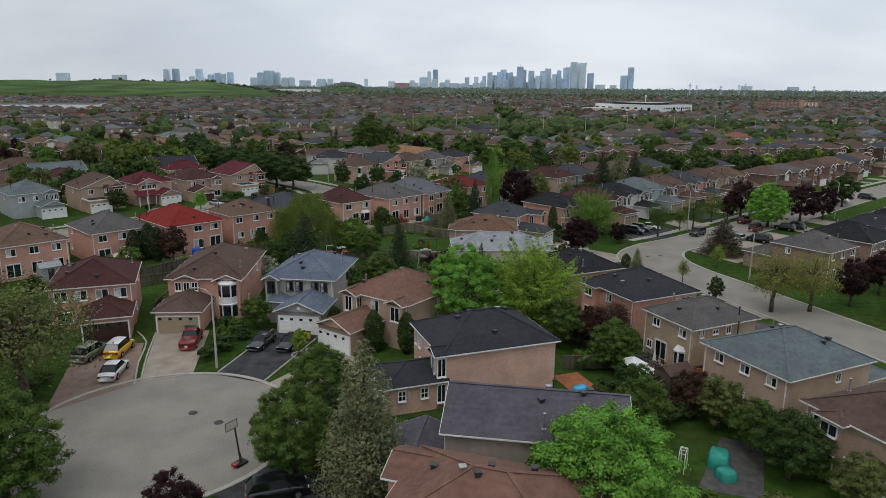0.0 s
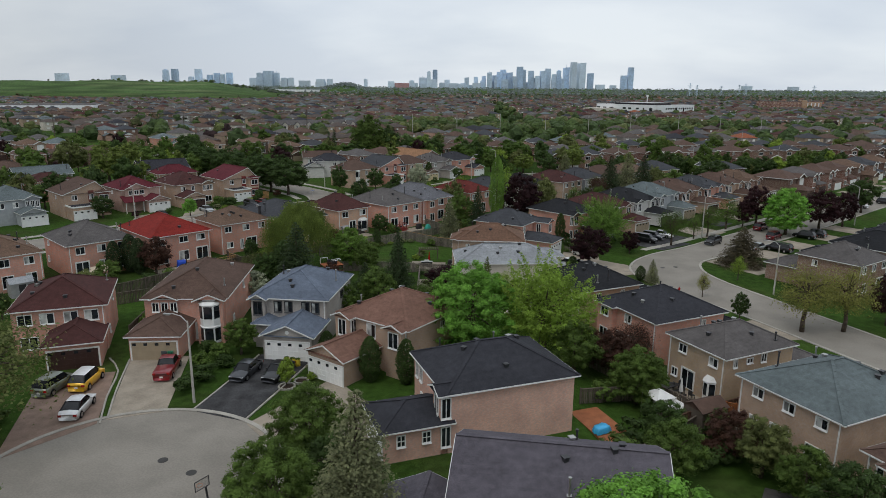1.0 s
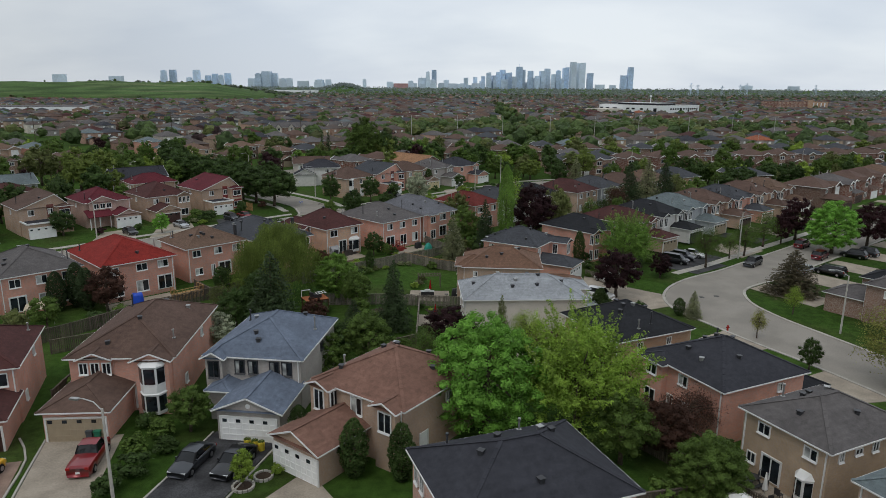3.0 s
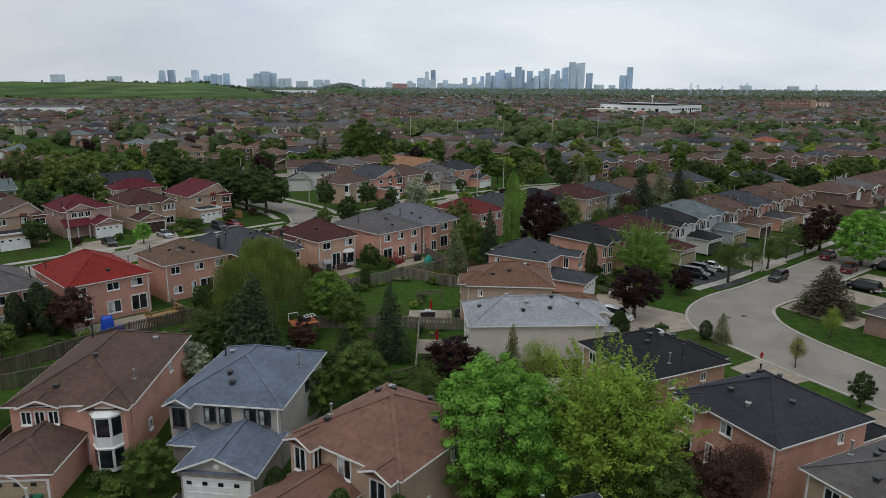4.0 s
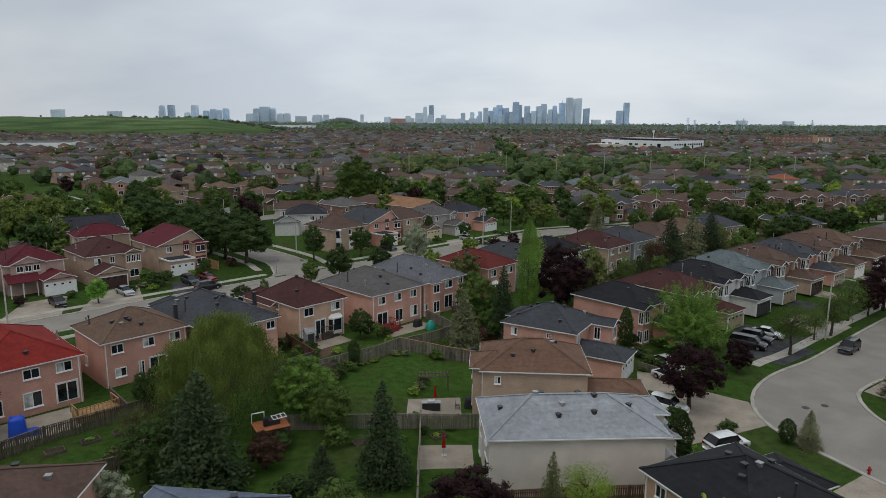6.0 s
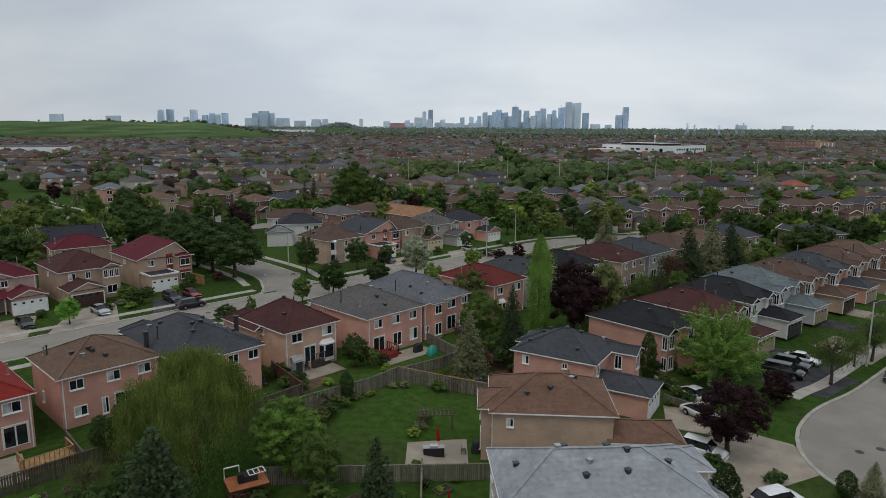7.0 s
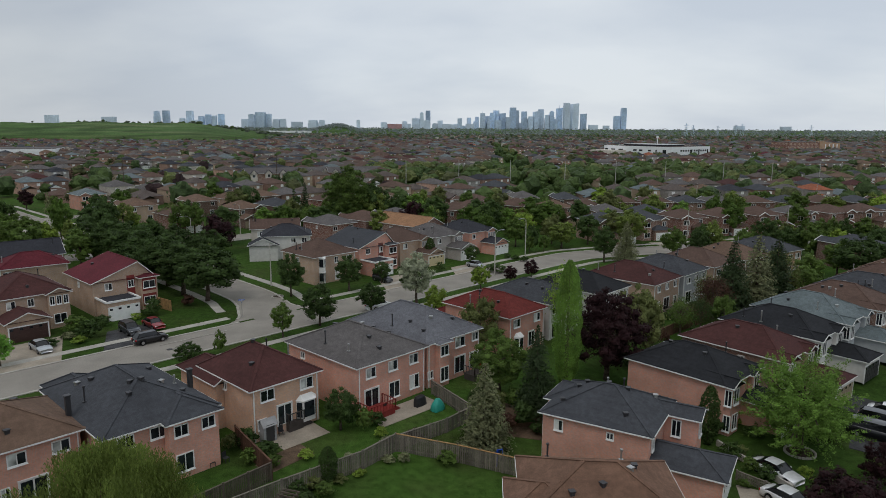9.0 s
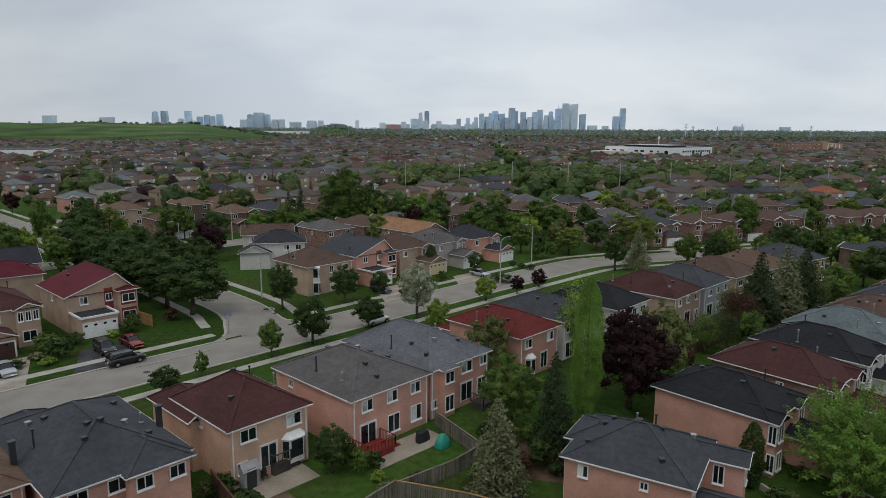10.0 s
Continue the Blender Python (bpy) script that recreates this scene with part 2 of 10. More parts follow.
LEAVES = {
    "green": leafy("green_leaves", (0.094, 0.148, 0.032)),
    "bright": leafy("bright_spring_leaves", (0.18, 0.38, 0.06)),
    "spring": leafy("yellow_green_spring_leaves", (0.22, 0.335, 0.05)),
    "poplar": leafy("fresh_poplar_leaves", (0.15, 0.26, 0.048)),
    "budding": leafy("thin_budding_leaves", (0.2, 0.205, 0.055)),
    "brownpine": leafy("brownish_pine_needles", (0.1, 0.085, 0.05)),
    "lime": leafy("lime_leaves", (0.2, 0.285, 0.045)),
    "olive": leafy("olive_leaves", (0.13, 0.15, 0.05)),
    "dark": leafy("dark_green_leaves", (0.052, 0.088, 0.024)),
    "willow": leafy("willow_leaves", (0.14, 0.185, 0.042)),
    "purple": leafy("dark_purple_leaves", (0.035, 0.014, 0.016)),
    "spruce": leafy("blue_spruce_needles", (0.2, 0.215, 0.11)),
    "fir": leafy("dark_fir_needles", (0.044, 0.068, 0.028)),
    "cedar": leafy("cedar_needles", (0.085, 0.145, 0.027)),
    "blossom": leafy("pale_blossom", (0.34, 0.37, 0.25)),
    # far foliage: haze is mixed into these leaf colours, most at the horizon
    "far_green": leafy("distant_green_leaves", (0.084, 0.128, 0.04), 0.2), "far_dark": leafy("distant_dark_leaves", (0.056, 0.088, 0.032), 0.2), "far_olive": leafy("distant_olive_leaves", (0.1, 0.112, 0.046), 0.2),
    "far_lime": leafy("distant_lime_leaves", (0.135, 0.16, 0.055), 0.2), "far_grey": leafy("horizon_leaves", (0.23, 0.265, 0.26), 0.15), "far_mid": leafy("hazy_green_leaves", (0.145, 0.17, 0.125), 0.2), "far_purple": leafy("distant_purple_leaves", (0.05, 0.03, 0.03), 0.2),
    "rust": leafy("reddish_brown_leaves", (0.08, 0.04, 0.028)),
}


# ---- mesh building ----
class Acc:
    """Collects faces, and makes one mesh of them with flat coordinates in metres for the patterns."""

    def __init__(self):
        self.v, self.f, self.m = [], [], []

    def face(self, pts, mi=0):
        k = len(self.v)
        self.v.extend([tuple(p) for p in pts])
        self.f.append(tuple(range(k, k + len(pts))))
        self.m.append(mi)

    def box(self, cx, cy, cz, sx, sy, sz, mi=0, m=None):
        c = [Vector((cx + sx / 2 * a, cy + sy / 2 * b, cz + sz / 2 * d)) for d in (-1, 1) for a, b in ((-1, -1), (1, -1), (1, 1), (-1, 1))]
        if m is not None:
            c = [m @ p for p in c]
        k = len(self.v)
        self.v.extend([tuple(p) for p in c])
        for q in ((3, 2, 1, 0), (4, 5, 6, 7), (0, 1, 5, 4), (1, 2, 6, 5), (2, 3, 7, 6), (3, 0, 4, 7)):
            self.f.append(tuple(k + i for i in q))
            self.m.append(mi)

    def beam(self, p, q, w, h, mi=0):
        """A bar from p to q, w wide and h high."""
        p, q = Vector(p), Vector(q)
        d = q - p
        if d.length < 1e-4:
            return
        x = d.normalized()
        s = x.cross(Vector((0, 0, 1)))
        s = s.normalized() if s.length > 1e-3 else Vector((1, 0, 0))
        u = s.cross(x)
        k = len(self.v)
        for e in (p, q):
            for a, b in ((-1, -1), (1, -1), (1, 1), (-1, 1)):
                self.v.append(tuple(e + s * (a * w / 2) + u * (b * h / 2)))
        for f in ((0, 1, 2, 3), (7, 6, 5, 4), (0, 4, 5, 1), (1, 5, 6, 2), (2, 6, 7, 3), (3, 7, 4, 0)):
            self.f.append(tuple(k + i for i in f))
            self.m.append(mi)

    def tube(self, p, q, r0, r1, seg=8, mi=0, caps=True):
        p, q = Vector(p), Vector(q)
        d = (q - p).normalized()
        s = d.orthogonal().normalized()
        u = d.cross(s)
        k = len(self.v)
        for e, r in ((p, r0), (q, r1)):
            for i in range(seg):
                a = 2 * math.pi * i / seg
                self.v.append(tuple(e + (s * math.cos(a) + u * math.sin(a)) * r))
        for i in range(seg):
            j = (i + 1) % seg
            self.f.append((k + i, k + j, k + seg + j, k + seg + i))
            self.m.append(mi)
        if caps:
            self.f.append(tuple(k + i for i in reversed(range(seg))))
            self.f.append(tuple(k + seg + i for i in range(seg)))
            self.m += [mi, mi]

    def pipe(self, pts, r, seg=5, mi=0):
        """One round bar along a line of points."""
        pts = [Vector(p) for p in pts]
        rings = []
        for i, p in enumerate(pts):
            d = (pts[min(i + 1, len(pts) - 1)] - pts[max(i - 1, 0)]).normalized()
            s = d.cross(Vector((0, 0, 1)))
            s = s.normalized() if s.length > 1e-3 else Vector((1, 0, 0))
            u = s.cross(d)
            rings.append(range(len(self.v), len(self.v) + seg))
            self.v += [tuple(p + (s * math.cos(2 * math.pi * k / seg) + u * math.sin(2 * math.pi * k / seg)) * r) for k in range(seg)]
        for a, b in zip(rings, rings[1:]):
            for k in range(seg):
                j = (k + 1) % seg
                self.f.append((a[k], b[k], b[j], a[j]))
                self.m.append(mi)
        self.f += [tuple(rings[0]), tuple(reversed(rings[-1]))]
        self.m += [mi, mi]

    def mesh(self, name, materials, smooth=False, uv=True):
        me = bpy.data.meshes.new(name)
        me.from_pydata(self.v, [], self.f)
        for mt in materials:
            me.materials.append(mt)
        if len(materials) > 1:
            me.polygons.foreach_set("material_index", self.m)
        if uv and self.f:
            lay = me.uv_layers.new(name="UVMap")
            out = []
            for f in self.f:
                p0, p1, p2 = (Vector(self.v[f[i]]) for i in (0, 1, 2))
                nn = (p1 - p0).cross(p2 - p0)
                nn = nn.normalized() if nn.length > 1e-9 else Vector((0, 0, 1))
                t = Vector((0, 0, 1)).cross(nn)
                t = t.normalized() if t.length > 1e-3 else Vector((1, 0, 0))
                bb = nn.cross(t)
                for i in f:
                    p = Vector(self.v[i])
                    out += [p.dot(t), p.dot(bb)]
            lay.data.foreach_set("uv", out)
        if smooth:
            me.polygons.foreach_set("use_smooth", [True] * len(self.f))
        me.update()
        return me


# ---- the lie of the land: the gardens and the bending street to the east lie lower ----
FALL = 1.35


def ease(a, b, v):
    t = np.clip((v - a) / (b - a), 0.0, 1.0)
    return t * t * (3 - 2 * t)


def fall(x, y):
    """How far the ground lies below the street end's level."""
    edge = 14.5 - 19.5 * ease(92, 108, y) + 23.0 * ease(138, 156, y)
    return FALL * ease(edge - 4.5, edge + 4.5, x) * (1 - ease(150, 186, y)) * ease(10, 30, y)


def laid(P):
    """Points of the plan (rows of x, y, z) laid on the land: lowered ones move out along the camera's lines of sight.
    """
    P = np.array(P, dtype=float)
    d = fall(P[:, 0], P[:, 1])
    # how far along its path the camera is that each point stays in line with
    near = np.clip((P[:, 1] - 60) * 0.9 + 3, 3, 70)
    near = near + (40 - near) * ease(30, 40, P[:, 0])
    k = d / 27.0
    return P + np.stack([(P[:, 0] + 2.5) * k, (P[:, 1] - near) * k, -d], 1)


def laid_pose(m):
    t = m.translation
    if not (-12 < t.x < 400 and 8 < t.y < 190):
        return m
    q = laid([(t.x, t.y, t.z)])[0]
    return Matrix.Translation(Vector(q) - t) @ m


def laid_mesh(me):
    """Lays a mesh whose corners are points of the plan on the land."""
    co = np.empty(len(me.vertices) * 3)
    me.vertices.foreach_get("co", co)
    co = co.reshape(-1, 3)
    if fall(co[:, 0], co[:, 1]).max(initial=0.0) > 1e-4:
        me.vertices.foreach_set("co", laid(co).ravel())
        me.update()


def part(name, acc, materials, parent=None, label="", m=None, smooth=False):
    """Links an accumulator or a mesh as one object, under a parent if one is given."""
    if not isinstance(materials, (list, tuple)):
        materials = [materials]
    me = acc.mesh(name, materials, smooth) if isinstance(acc, Acc) else acc
    if parent is None and m is None:
        laid_mesh(me)
    elif parent is None:
        m = laid_pose(m)
    ob = new(name, me)
    if parent is not None:
        ob.parent = parent
    if m is not None:
        ob.matrix_basis = m
    if label:
        ob["label"] = label
    return ob


def empty(name, m, label, category, group=""):
    ob = new(name)
    ob.empty_display_size = 0.5
    ob.matrix_basis = laid_pose(m)
    return tagged(ob, label, category, group)


def smooth_line(pts, step=1.5):
    """A line through the points, rounded between them."""
    p = [Vector((a, b, 0)) for a, b in pts]
    p = [2 * p[0] - p[1]] + p + [2 * p[-1] - p[-2]]
    out = []
    for i in range(1, len(p) - 2):
        a, b, c, d = p[i - 1:i + 3]
        k = max(2, int((c - b).length / step))
        for j in range(k):
            t = j / k
            out.append(0.5 * (2 * b + (c - a) * t + (2 * a - 5 * b + 4 * c - d) * t * t + (3 * b - a - 3 * c + d) * t ** 3))
    out.append(p[-2])
    return out


def offset_line(line, d):
    """The line moved d to its left."""
    out = []
    for i, p in enumerate(line):
        t = (line[min(i + 1, len(line) - 1)] - line[max(i - 1, 0)]).normalized()
        out.append(p + Vector((-t.y, t.x, 0)) * d)
    return out


def ribbon(acc, left, right, z):
    k = min(len(left), len(right))
    for i in range(k - 1):
        acc.face([(right[i].x, right[i].y, z), (right[i + 1].x, right[i + 1].y, z), (left[i + 1].x, left[i + 1].y, z), (left[i].x, left[i].y, z)])


def raised(acc, line, width, z0, z1):
    """A bar of rectangular section along a line, its middle on the line."""
    a, b = offset_line(line, width / 2), offset_line(line, -width / 2)
    for i in range(len(line) - 1):
        p, q, r, s = a[i], a[i + 1], b[i + 1], b[i]
        acc.face([(s.x, s.y, z1), (r.x, r.y, z1), (q.x, q.y, z1), (p.x, p.y, z1)])
        acc.face([(p.x, p.y, z0), (p.x, p.y, z1), (q.x, q.y, z1), (q.x, q.y, z0)])
        acc.face([(s.x, s.y, z1), (s.x, s.y, z0), (r.x, r.y, z0), (r.x, r.y, z1)])
    for e in (0, -1):
        p, s = a[e], b[e]
        acc.face([(p.x, p.y, z0), (s.x, s.y, z0), (s.x, s.y, z1), (p.x, p.y, z1)])


# ---- ground: one sheet to the horizon, with the green hill far off ----
def ground_height(x, y):
    if y < 1200:
        return 0.0
    rise = 22.0 * min(1.0, max(0.0, (y - 2400) / 2400)) ** 1.5
    f = min(1.0, (y - 1200) / 900)
    f = f * f * (3 - 2 * f)
    u = x / y
    side = min(1.0, max(0.0, (-0.2 - u) / 0.16))
    side = side * side * (3 - 2 * side)
    back = 1.0 if y < 2600 else max(0.0, 1 - (y - 2600) / 900)
    roll = 0.93 + 0.07 * math.sin(x * 0.006 + 1.0) * math.sin(y * 0.004) + 0.04 * math.sin(x * 0.021 + y * 0.011) + 0.025 * math.sin(x * 0.05 - y * 0.03)
    mound = 34.0 * math.exp(-((x + 478) / 95) ** 2 - ((y - 3300) / 160) ** 2)
    return (39.5 * roll * f * side) * back + rise + mound


def build_ground():
    ys = [-400, -150, 0] + list(range(10, 92, 4)) + list(range(92, 158)) + list(range(158, 200, 2)) + [220, 260, 300, 450, 650, 900] + [1200 + 60 * i for i in range(40)] + [3800, 4200, 4600, 4940]
    us = sorted({round(-1.6 + 0.0125 * i, 4) for i in range(257)} | {round(-0.03 + 0.002 * i, 4) for i in range(46)})
    acc = Acc()
    idx = {}
    for j, y in enumerate(ys):
        for i, u in enumerate(us):
            x = u * max(abs(y), 500.0)
            idx[i, j] = len(acc.v)
            acc.v.append((x, y, ground_height(x, y)))
    for j in range(len(ys) - 1):
        for i in range(len(us) - 1):
            acc.f.append((idx[i, j], idx[i + 1, j], idx[i + 1, j + 1], idx[i, j + 1]))
            acc.m.append(0)
    ob = part("ground", acc, GRASS, smooth=True)
    tagged(ob, "mown spring grass and bare earth running to the horizon", "ground", kind="structure")


build_ground()

# ---- streets ----
Z_ROAD, Z_WALK = 0.02, 0.05


# the round end of the near street
BX, BY, BR = -25.3, 54.2, 12.05


def near_street():
    acc = Acc()
    ring = [(BX + BR * math.cos(radians(a)), BY + BR * math.sin(radians(a)), Z_ROAD) for a in range(-120, 196, 5)]
    acc.face(ring + [(-41.0, 38.0, Z_ROAD), (-46.0, 16.0, Z_ROAD), (-36.0, 12.0, Z_ROAD)])
    tagged(part("road", acc, ASPHALT), "worn grey asphalt of the round street end", "road", kind="structure")
    kerb = Acc()
    raised(kerb, [Vector((BX + (BR + 0.2) * math.cos(radians(a)), BY + (BR + 0.2) * math.sin(radians(a)), 0)) for a in range(-115, 192, 4)], 0.45, 0, 0.1)
    tagged(part("kerb", kerb, CONCRETE), "pale concrete kerb round the street end", "kerb", kind="structure")


near_street()

WEST = smooth_line([(58, 48), (54.5, 61), (50.5, 71.6), (45.7, 83.7), (40.6, 96.0), (36.6, 103.8), (33.8, 110.4), (31.8, 115), (31.3, 119), (32, 122.8), (34.0, 126.6), (37, 129.7), (41, 132.7), (46, 136.2), (54.7, 143.7), (65.1, 152.6), (75, 160.9), (100, 182), (140, 216), (190, 258)])
EAST = smooth_line([(66.5, 52), (60.5, 69), (56.4, 80.8), (54.6, 86.1), (51.2, 94.7), (47.2, 105), (44.6, 111.5), (43.3, 117), (43.5, 121), (45, 125), (48, 127.8), (53.5, 131.6), (60.6, 137.4), (71, 146), (81, 154.3), (106, 175.5), (146, 209.5), (196, 251)])


def resample(line, k):
    d = [0.0]
    for a, b in zip(line, line[1:]):
        d.append(d[-1] + (b - a).length)
    out, j = [], 0
    for i in range(k):
        s = d[-1] * i / (k - 1)
        while j < len(d) - 2 and d[j + 1] < s:
            j += 1
        out.append(line[j].lerp(line[j + 1], (s - d[j]) / max(d[j + 1] - d[j], 1e-6)))
    return out


def crescent():
    acc = Acc()
    ribbon(acc, resample(WEST, 140), resample(EAST, 140), Z_ROAD)
    tagged(part("road", acc, ASPHALT), "grey asphalt street that bends between houses", "road", kind="structure")
    for line, side in ((WEST, 1), (EAST, -1)):
        kerb = Acc()
        raised(kerb, offset_line(line, side * 0.2), 0.42, 0, 0.1)
        tagged(part("kerb", kerb, CONCRETE), "pale concrete kerb along the bending street", "kerb", kind="structure")
    walkway = Acc()
    raised(walkway, [p for p in offset_line(WEST, 3.4) if p.y > 134], 1.5, 0, Z_WALK)
    tagged(part("pavement", walkway, CONCRETE), "narrow concrete pavement beside the bending street", "pavement", kind="structure")


crescent()

FAR = smooth_line([(-190, 22), (-100, 112), (-60, 152), (-20, 192), (22, 234), (34, 242.6), (48, 247.6), (63, 252.8), (87, 261), (110, 267.4), (200, 286), (330, 308)])
SIDE = smooth_line([(-30.0, 187.0), (-34.5, 194.5), (-40.0, 202.6), (-60, 223.0), (-100, 262.0), (-170, 331)])


def street(centre, half, label, gaps=(), walk_sides=(1, -1), walk_at=3.6, z=Z_ROAD):
    acc = Acc()
    ribbon(acc, offset_line(centre, half), offset_line(centre, -half), z)
    tagged(part("road", acc, ASPHALT), label, "road", kind="structure")
    for s in (1, -1):
        for at, width, top, nm, lab, cat in ((half + 0.2, 0.42, 0.1, "kerb", "pale concrete kerb beside a straight street", "kerb"),) + (((half + walk_at, 1.5, Z_WALK, "pavement", "narrow concrete pavement between lawn strips", "pavement"),) if s in walk_sides else ()):
            bits, cur = [], []
            for p in offset_line(centre, s * at):
                if any(math.hypot(p.x - gx, p.y - gy) < gr for gx, gy, gr in gaps):
                    if len(cur) > 1:
                        bits.append(cur)
                    cur = []
                else:
                    cur.append(p)
            if len(cur) > 1:
                bits.append(cur)
            k = Acc()
            for bit in bits:
                raised(k, bit, width, 0, top)
            if k.f:
                tagged(part(nm, k, CONCRETE), lab, cat, kind="structure")


street(FAR, 4.3, "pale grey asphalt street between lawns and driveways", gaps=((-31.0, 188.0, 5.8), (-34.5, 194.0, 7.0)))
street(SIDE, 3.9, "pale grey asphalt side street", gaps=((-30, 187.5, 9.2),), z=Z_ROAD + 0.006)


def street_mouth():
    """Where the side street opens into the straight one, its kerbs curving outwards."""
    left, right = smooth_line([(-36.6, 182.4), (-36.0, 185.6), (-36.9, 188.6), (-38.2, 192.4)], 0.8), smooth_line([(-25.0, 193.9), (-27.6, 193.2), (-29.4, 194.4), (-31.0, 197.0)], 0.8)
    acc = Acc()
    acc.face([(p.x, p.y, Z_ROAD + 0.009) for p in right + left[::-1]])
    tagged(part("road", acc, ASPHALT), "grey asphalt where two streets meet", "road", kind="structure")
    for line in (left[3:], right[3:]):
        k = Acc()
        raised(k, line, 0.42, 0, 0.1)
        tagged(part("kerb", k, CONCRETE), "pale concrete kerb curving round a street corner", "kerb", kind="structure")


street_mouth()


def slab(name, pts, mat, label, category, z=0.045):
    """A flat slab with an edge, laid on the ground."""
    bm = bmesh.new()
    top = bm.faces.new([bm.verts.new((x, y, z)) for x, y in pts])
    if top.normal.z < 0 or top.calc_area() and (top.normal_update() or top.normal.z < 0):
        top.normal_flip()
    low = bmesh.ops.extrude_face_region(bm, geom=[top])
    for v in low["geom"]:
        if isinstance(v, bmesh.types.BMVert):
            v.co.z = 0
    for axis in (0, 1):   # cut up, so that it can follow the slope
        at = math.ceil(min(q[axis] for q in pts))
        while at < max(q[axis] for q in pts):
            way = Vector((1, 0, 0)) if axis == 0 else Vector((0, 1, 0))
            bmesh.ops.bisect_plane(bm, geom=bm.verts[:] + bm.edges[:] + bm.faces[:], plane_co=way * at, plane_no=way)
            at += 1.5
    me = bpy.data.meshes.new(name)
    bm.to_mesh(me)
    bm.free()
    me.materials.append(mat)
    return tagged(part(name, me, []), label, category, kind="structure")


slab("driveway", [(-37.2, 57.2), (-31.9, 63.6), (-35.6, 75.0), (-42.5, 73.4)], PAVER, "wide reddish paved driveway before a maroon-roofed house", "driveway")
slab("driveway", [(-31.4, 64.3), (-26.6, 66.2), (-29.3, 79.5), (-35.6, 78.6)], PALEDRIVE, "pale asphalt driveway before a brown-roofed house", "driveway")
slab("driveway", [(-24.2, 66.3), (-18.9, 64.4), (-15.4, 78.0), (-21.3, 80.2)], DARKASPHALT, "black asphalt driveway before a blue-roofed house", "driveway")
slab("driveway", [(-18.3, 63.8), (-15.0, 59.9), (-7.8, 68.2), (-11.9, 74.0)], PALEDRIVE, "pale concrete driveway before a brown-roofed house", "driveway")
slab("driveway", [(-13.6, 57.5), (-13.4, 51.0), (-4.9, 60.8), (-7.1, 67.5)], PALEDRIVE, "pale driveway before a charcoal-roofed house", "driveway")
slab("driveway", [(-14.6, 48.4), (-17.5, 44.6), (-8.0, 41.5), (-6.5, 47.5)], DARKASPHALT, "dark asphalt driveway at the street end", "driveway")
slab("driveway", [(16, 121.5), (21.5, 113.0), (31.0, 117.5), (31.6, 123.5), (27.6, 127.0)], PALEDRIVE, "pale concrete forecourt where two drives meet the street", "driveway", 0.055)
slab("driveway", [(20.5, 127.5), (27.0, 124.6), (27.8, 129.8), (22.0, 133.5)], PALEDRIVE, "pale concrete driveway beside a brick house", "driveway")
slab("driveway", [(33, 99), (37.8, 101.2), (35.0, 107.4), (30.5, 104.5)], PALEDRIVE, "pale driveway before a black-roofed house", "driveway")
slab("driveway", [(37.8, 86.5), (44.0, 87.6), (41.0, 94.8), (35.0, 91.5)], PALEDRIVE, "pale driveway down to the bending street", "driveway")
slab("driveway", [(36.0, 139.5), (41.2, 134.0), (48.6, 139.6), (42.5, 147.5)], DARKASPHALT, "dark grey asphalt driveway with several parked cars", "driveway")
slab("driveway", [(-53.5, 178.0), (-49.5, 168.6), (-44.0, 174.0), (-48.8, 183.0)], DARKASPHALT, "dark driveway before a house with red trim", "driveway")
slab("driveway", [(-63.8, 171.0), (-60.5, 157.8), (-53.2, 165.0), (-59.0, 176.0)], PALEDRIVE, "pale driveway before a tan house", "driveway")
slab("driveway", [(-72.5, 163.0), (-69.2, 149.2), (-62.4, 156.2), (-67.8, 168.0)], PALEDRIVE, "pale driveway before a red-roofed house", "driveway")
slab("driveway", [(-16.2, 214.5), (-13.5, 204.6), (-8.0, 210.0), (-11.6, 219.0)], PALEDRIVE, "pale driveway across the street", "driveway")
slab("driveway", [(-1.0, 226.0), (0.0, 218.0), (5.0, 223.0), (4.0, 231.0)], PALEDRIVE, "pale driveway across the street", "driveway")
slab("driveway", [(50, 153), (53.5, 145.2), (60, 150.8), (56, 158)], PALEDRIVE, "pale driveway off the bending street", "driveway")
slab("driveway", [(51.7, 116.9), (56.3, 120.1), (50.6, 128.9), (46.4, 125.8)], PALEDRIVE, "pale driveway at the inside of the bend", "driveway")
for k in range(4):
    slab("driveway", [(60.8 + 9.4 * k, 124.8 + 8.0 * k), (65.6 + 9.4 * k, 128.6 + 8.0 * k), (60.6 + 9.4 * k, 135.8 + 8.0 * k), (55.4 + 9.4 * k, 132.0 + 8.0 * k)], PALEDRIVE, "pale driveway down to the inside of the bend", "driveway")
slab("patio", [(-9.5, 145.6), (-3.2, 151.6), (-5.6, 154.0), (-11.8, 147.9)], PALEDRIVE, "pale concrete patio behind a pink brick house", "patio")
slab("patio", [(-18.6, 140.6), (-14.8, 144.4), (-17.6, 147.4), (-21.6, 143.6)], PALEDRIVE, "pale concrete patio behind a buff brick house", "patio")
slab("patio", [(-44.6, 110.8), (-38.6, 117.0), (-42.0, 121.6), (-48.5, 115.2)], PALEDRIVE, "pale patio behind a red-roofed house", "patio")
slab("patio", [(21.0, 70.5), (24.0, 65.5), (28.0, 68.0), (25.2, 74.0)], PALEDRIVE, "grey paved patio behind a tan brick house", "patio")
slab("patio", [(-6.0, 119.2), (-0.2, 119.2), (-0.2, 124.5), (-6.0, 124.0)], PALEDRIVE, "paved barbecue corner beside the lawn", "patio")
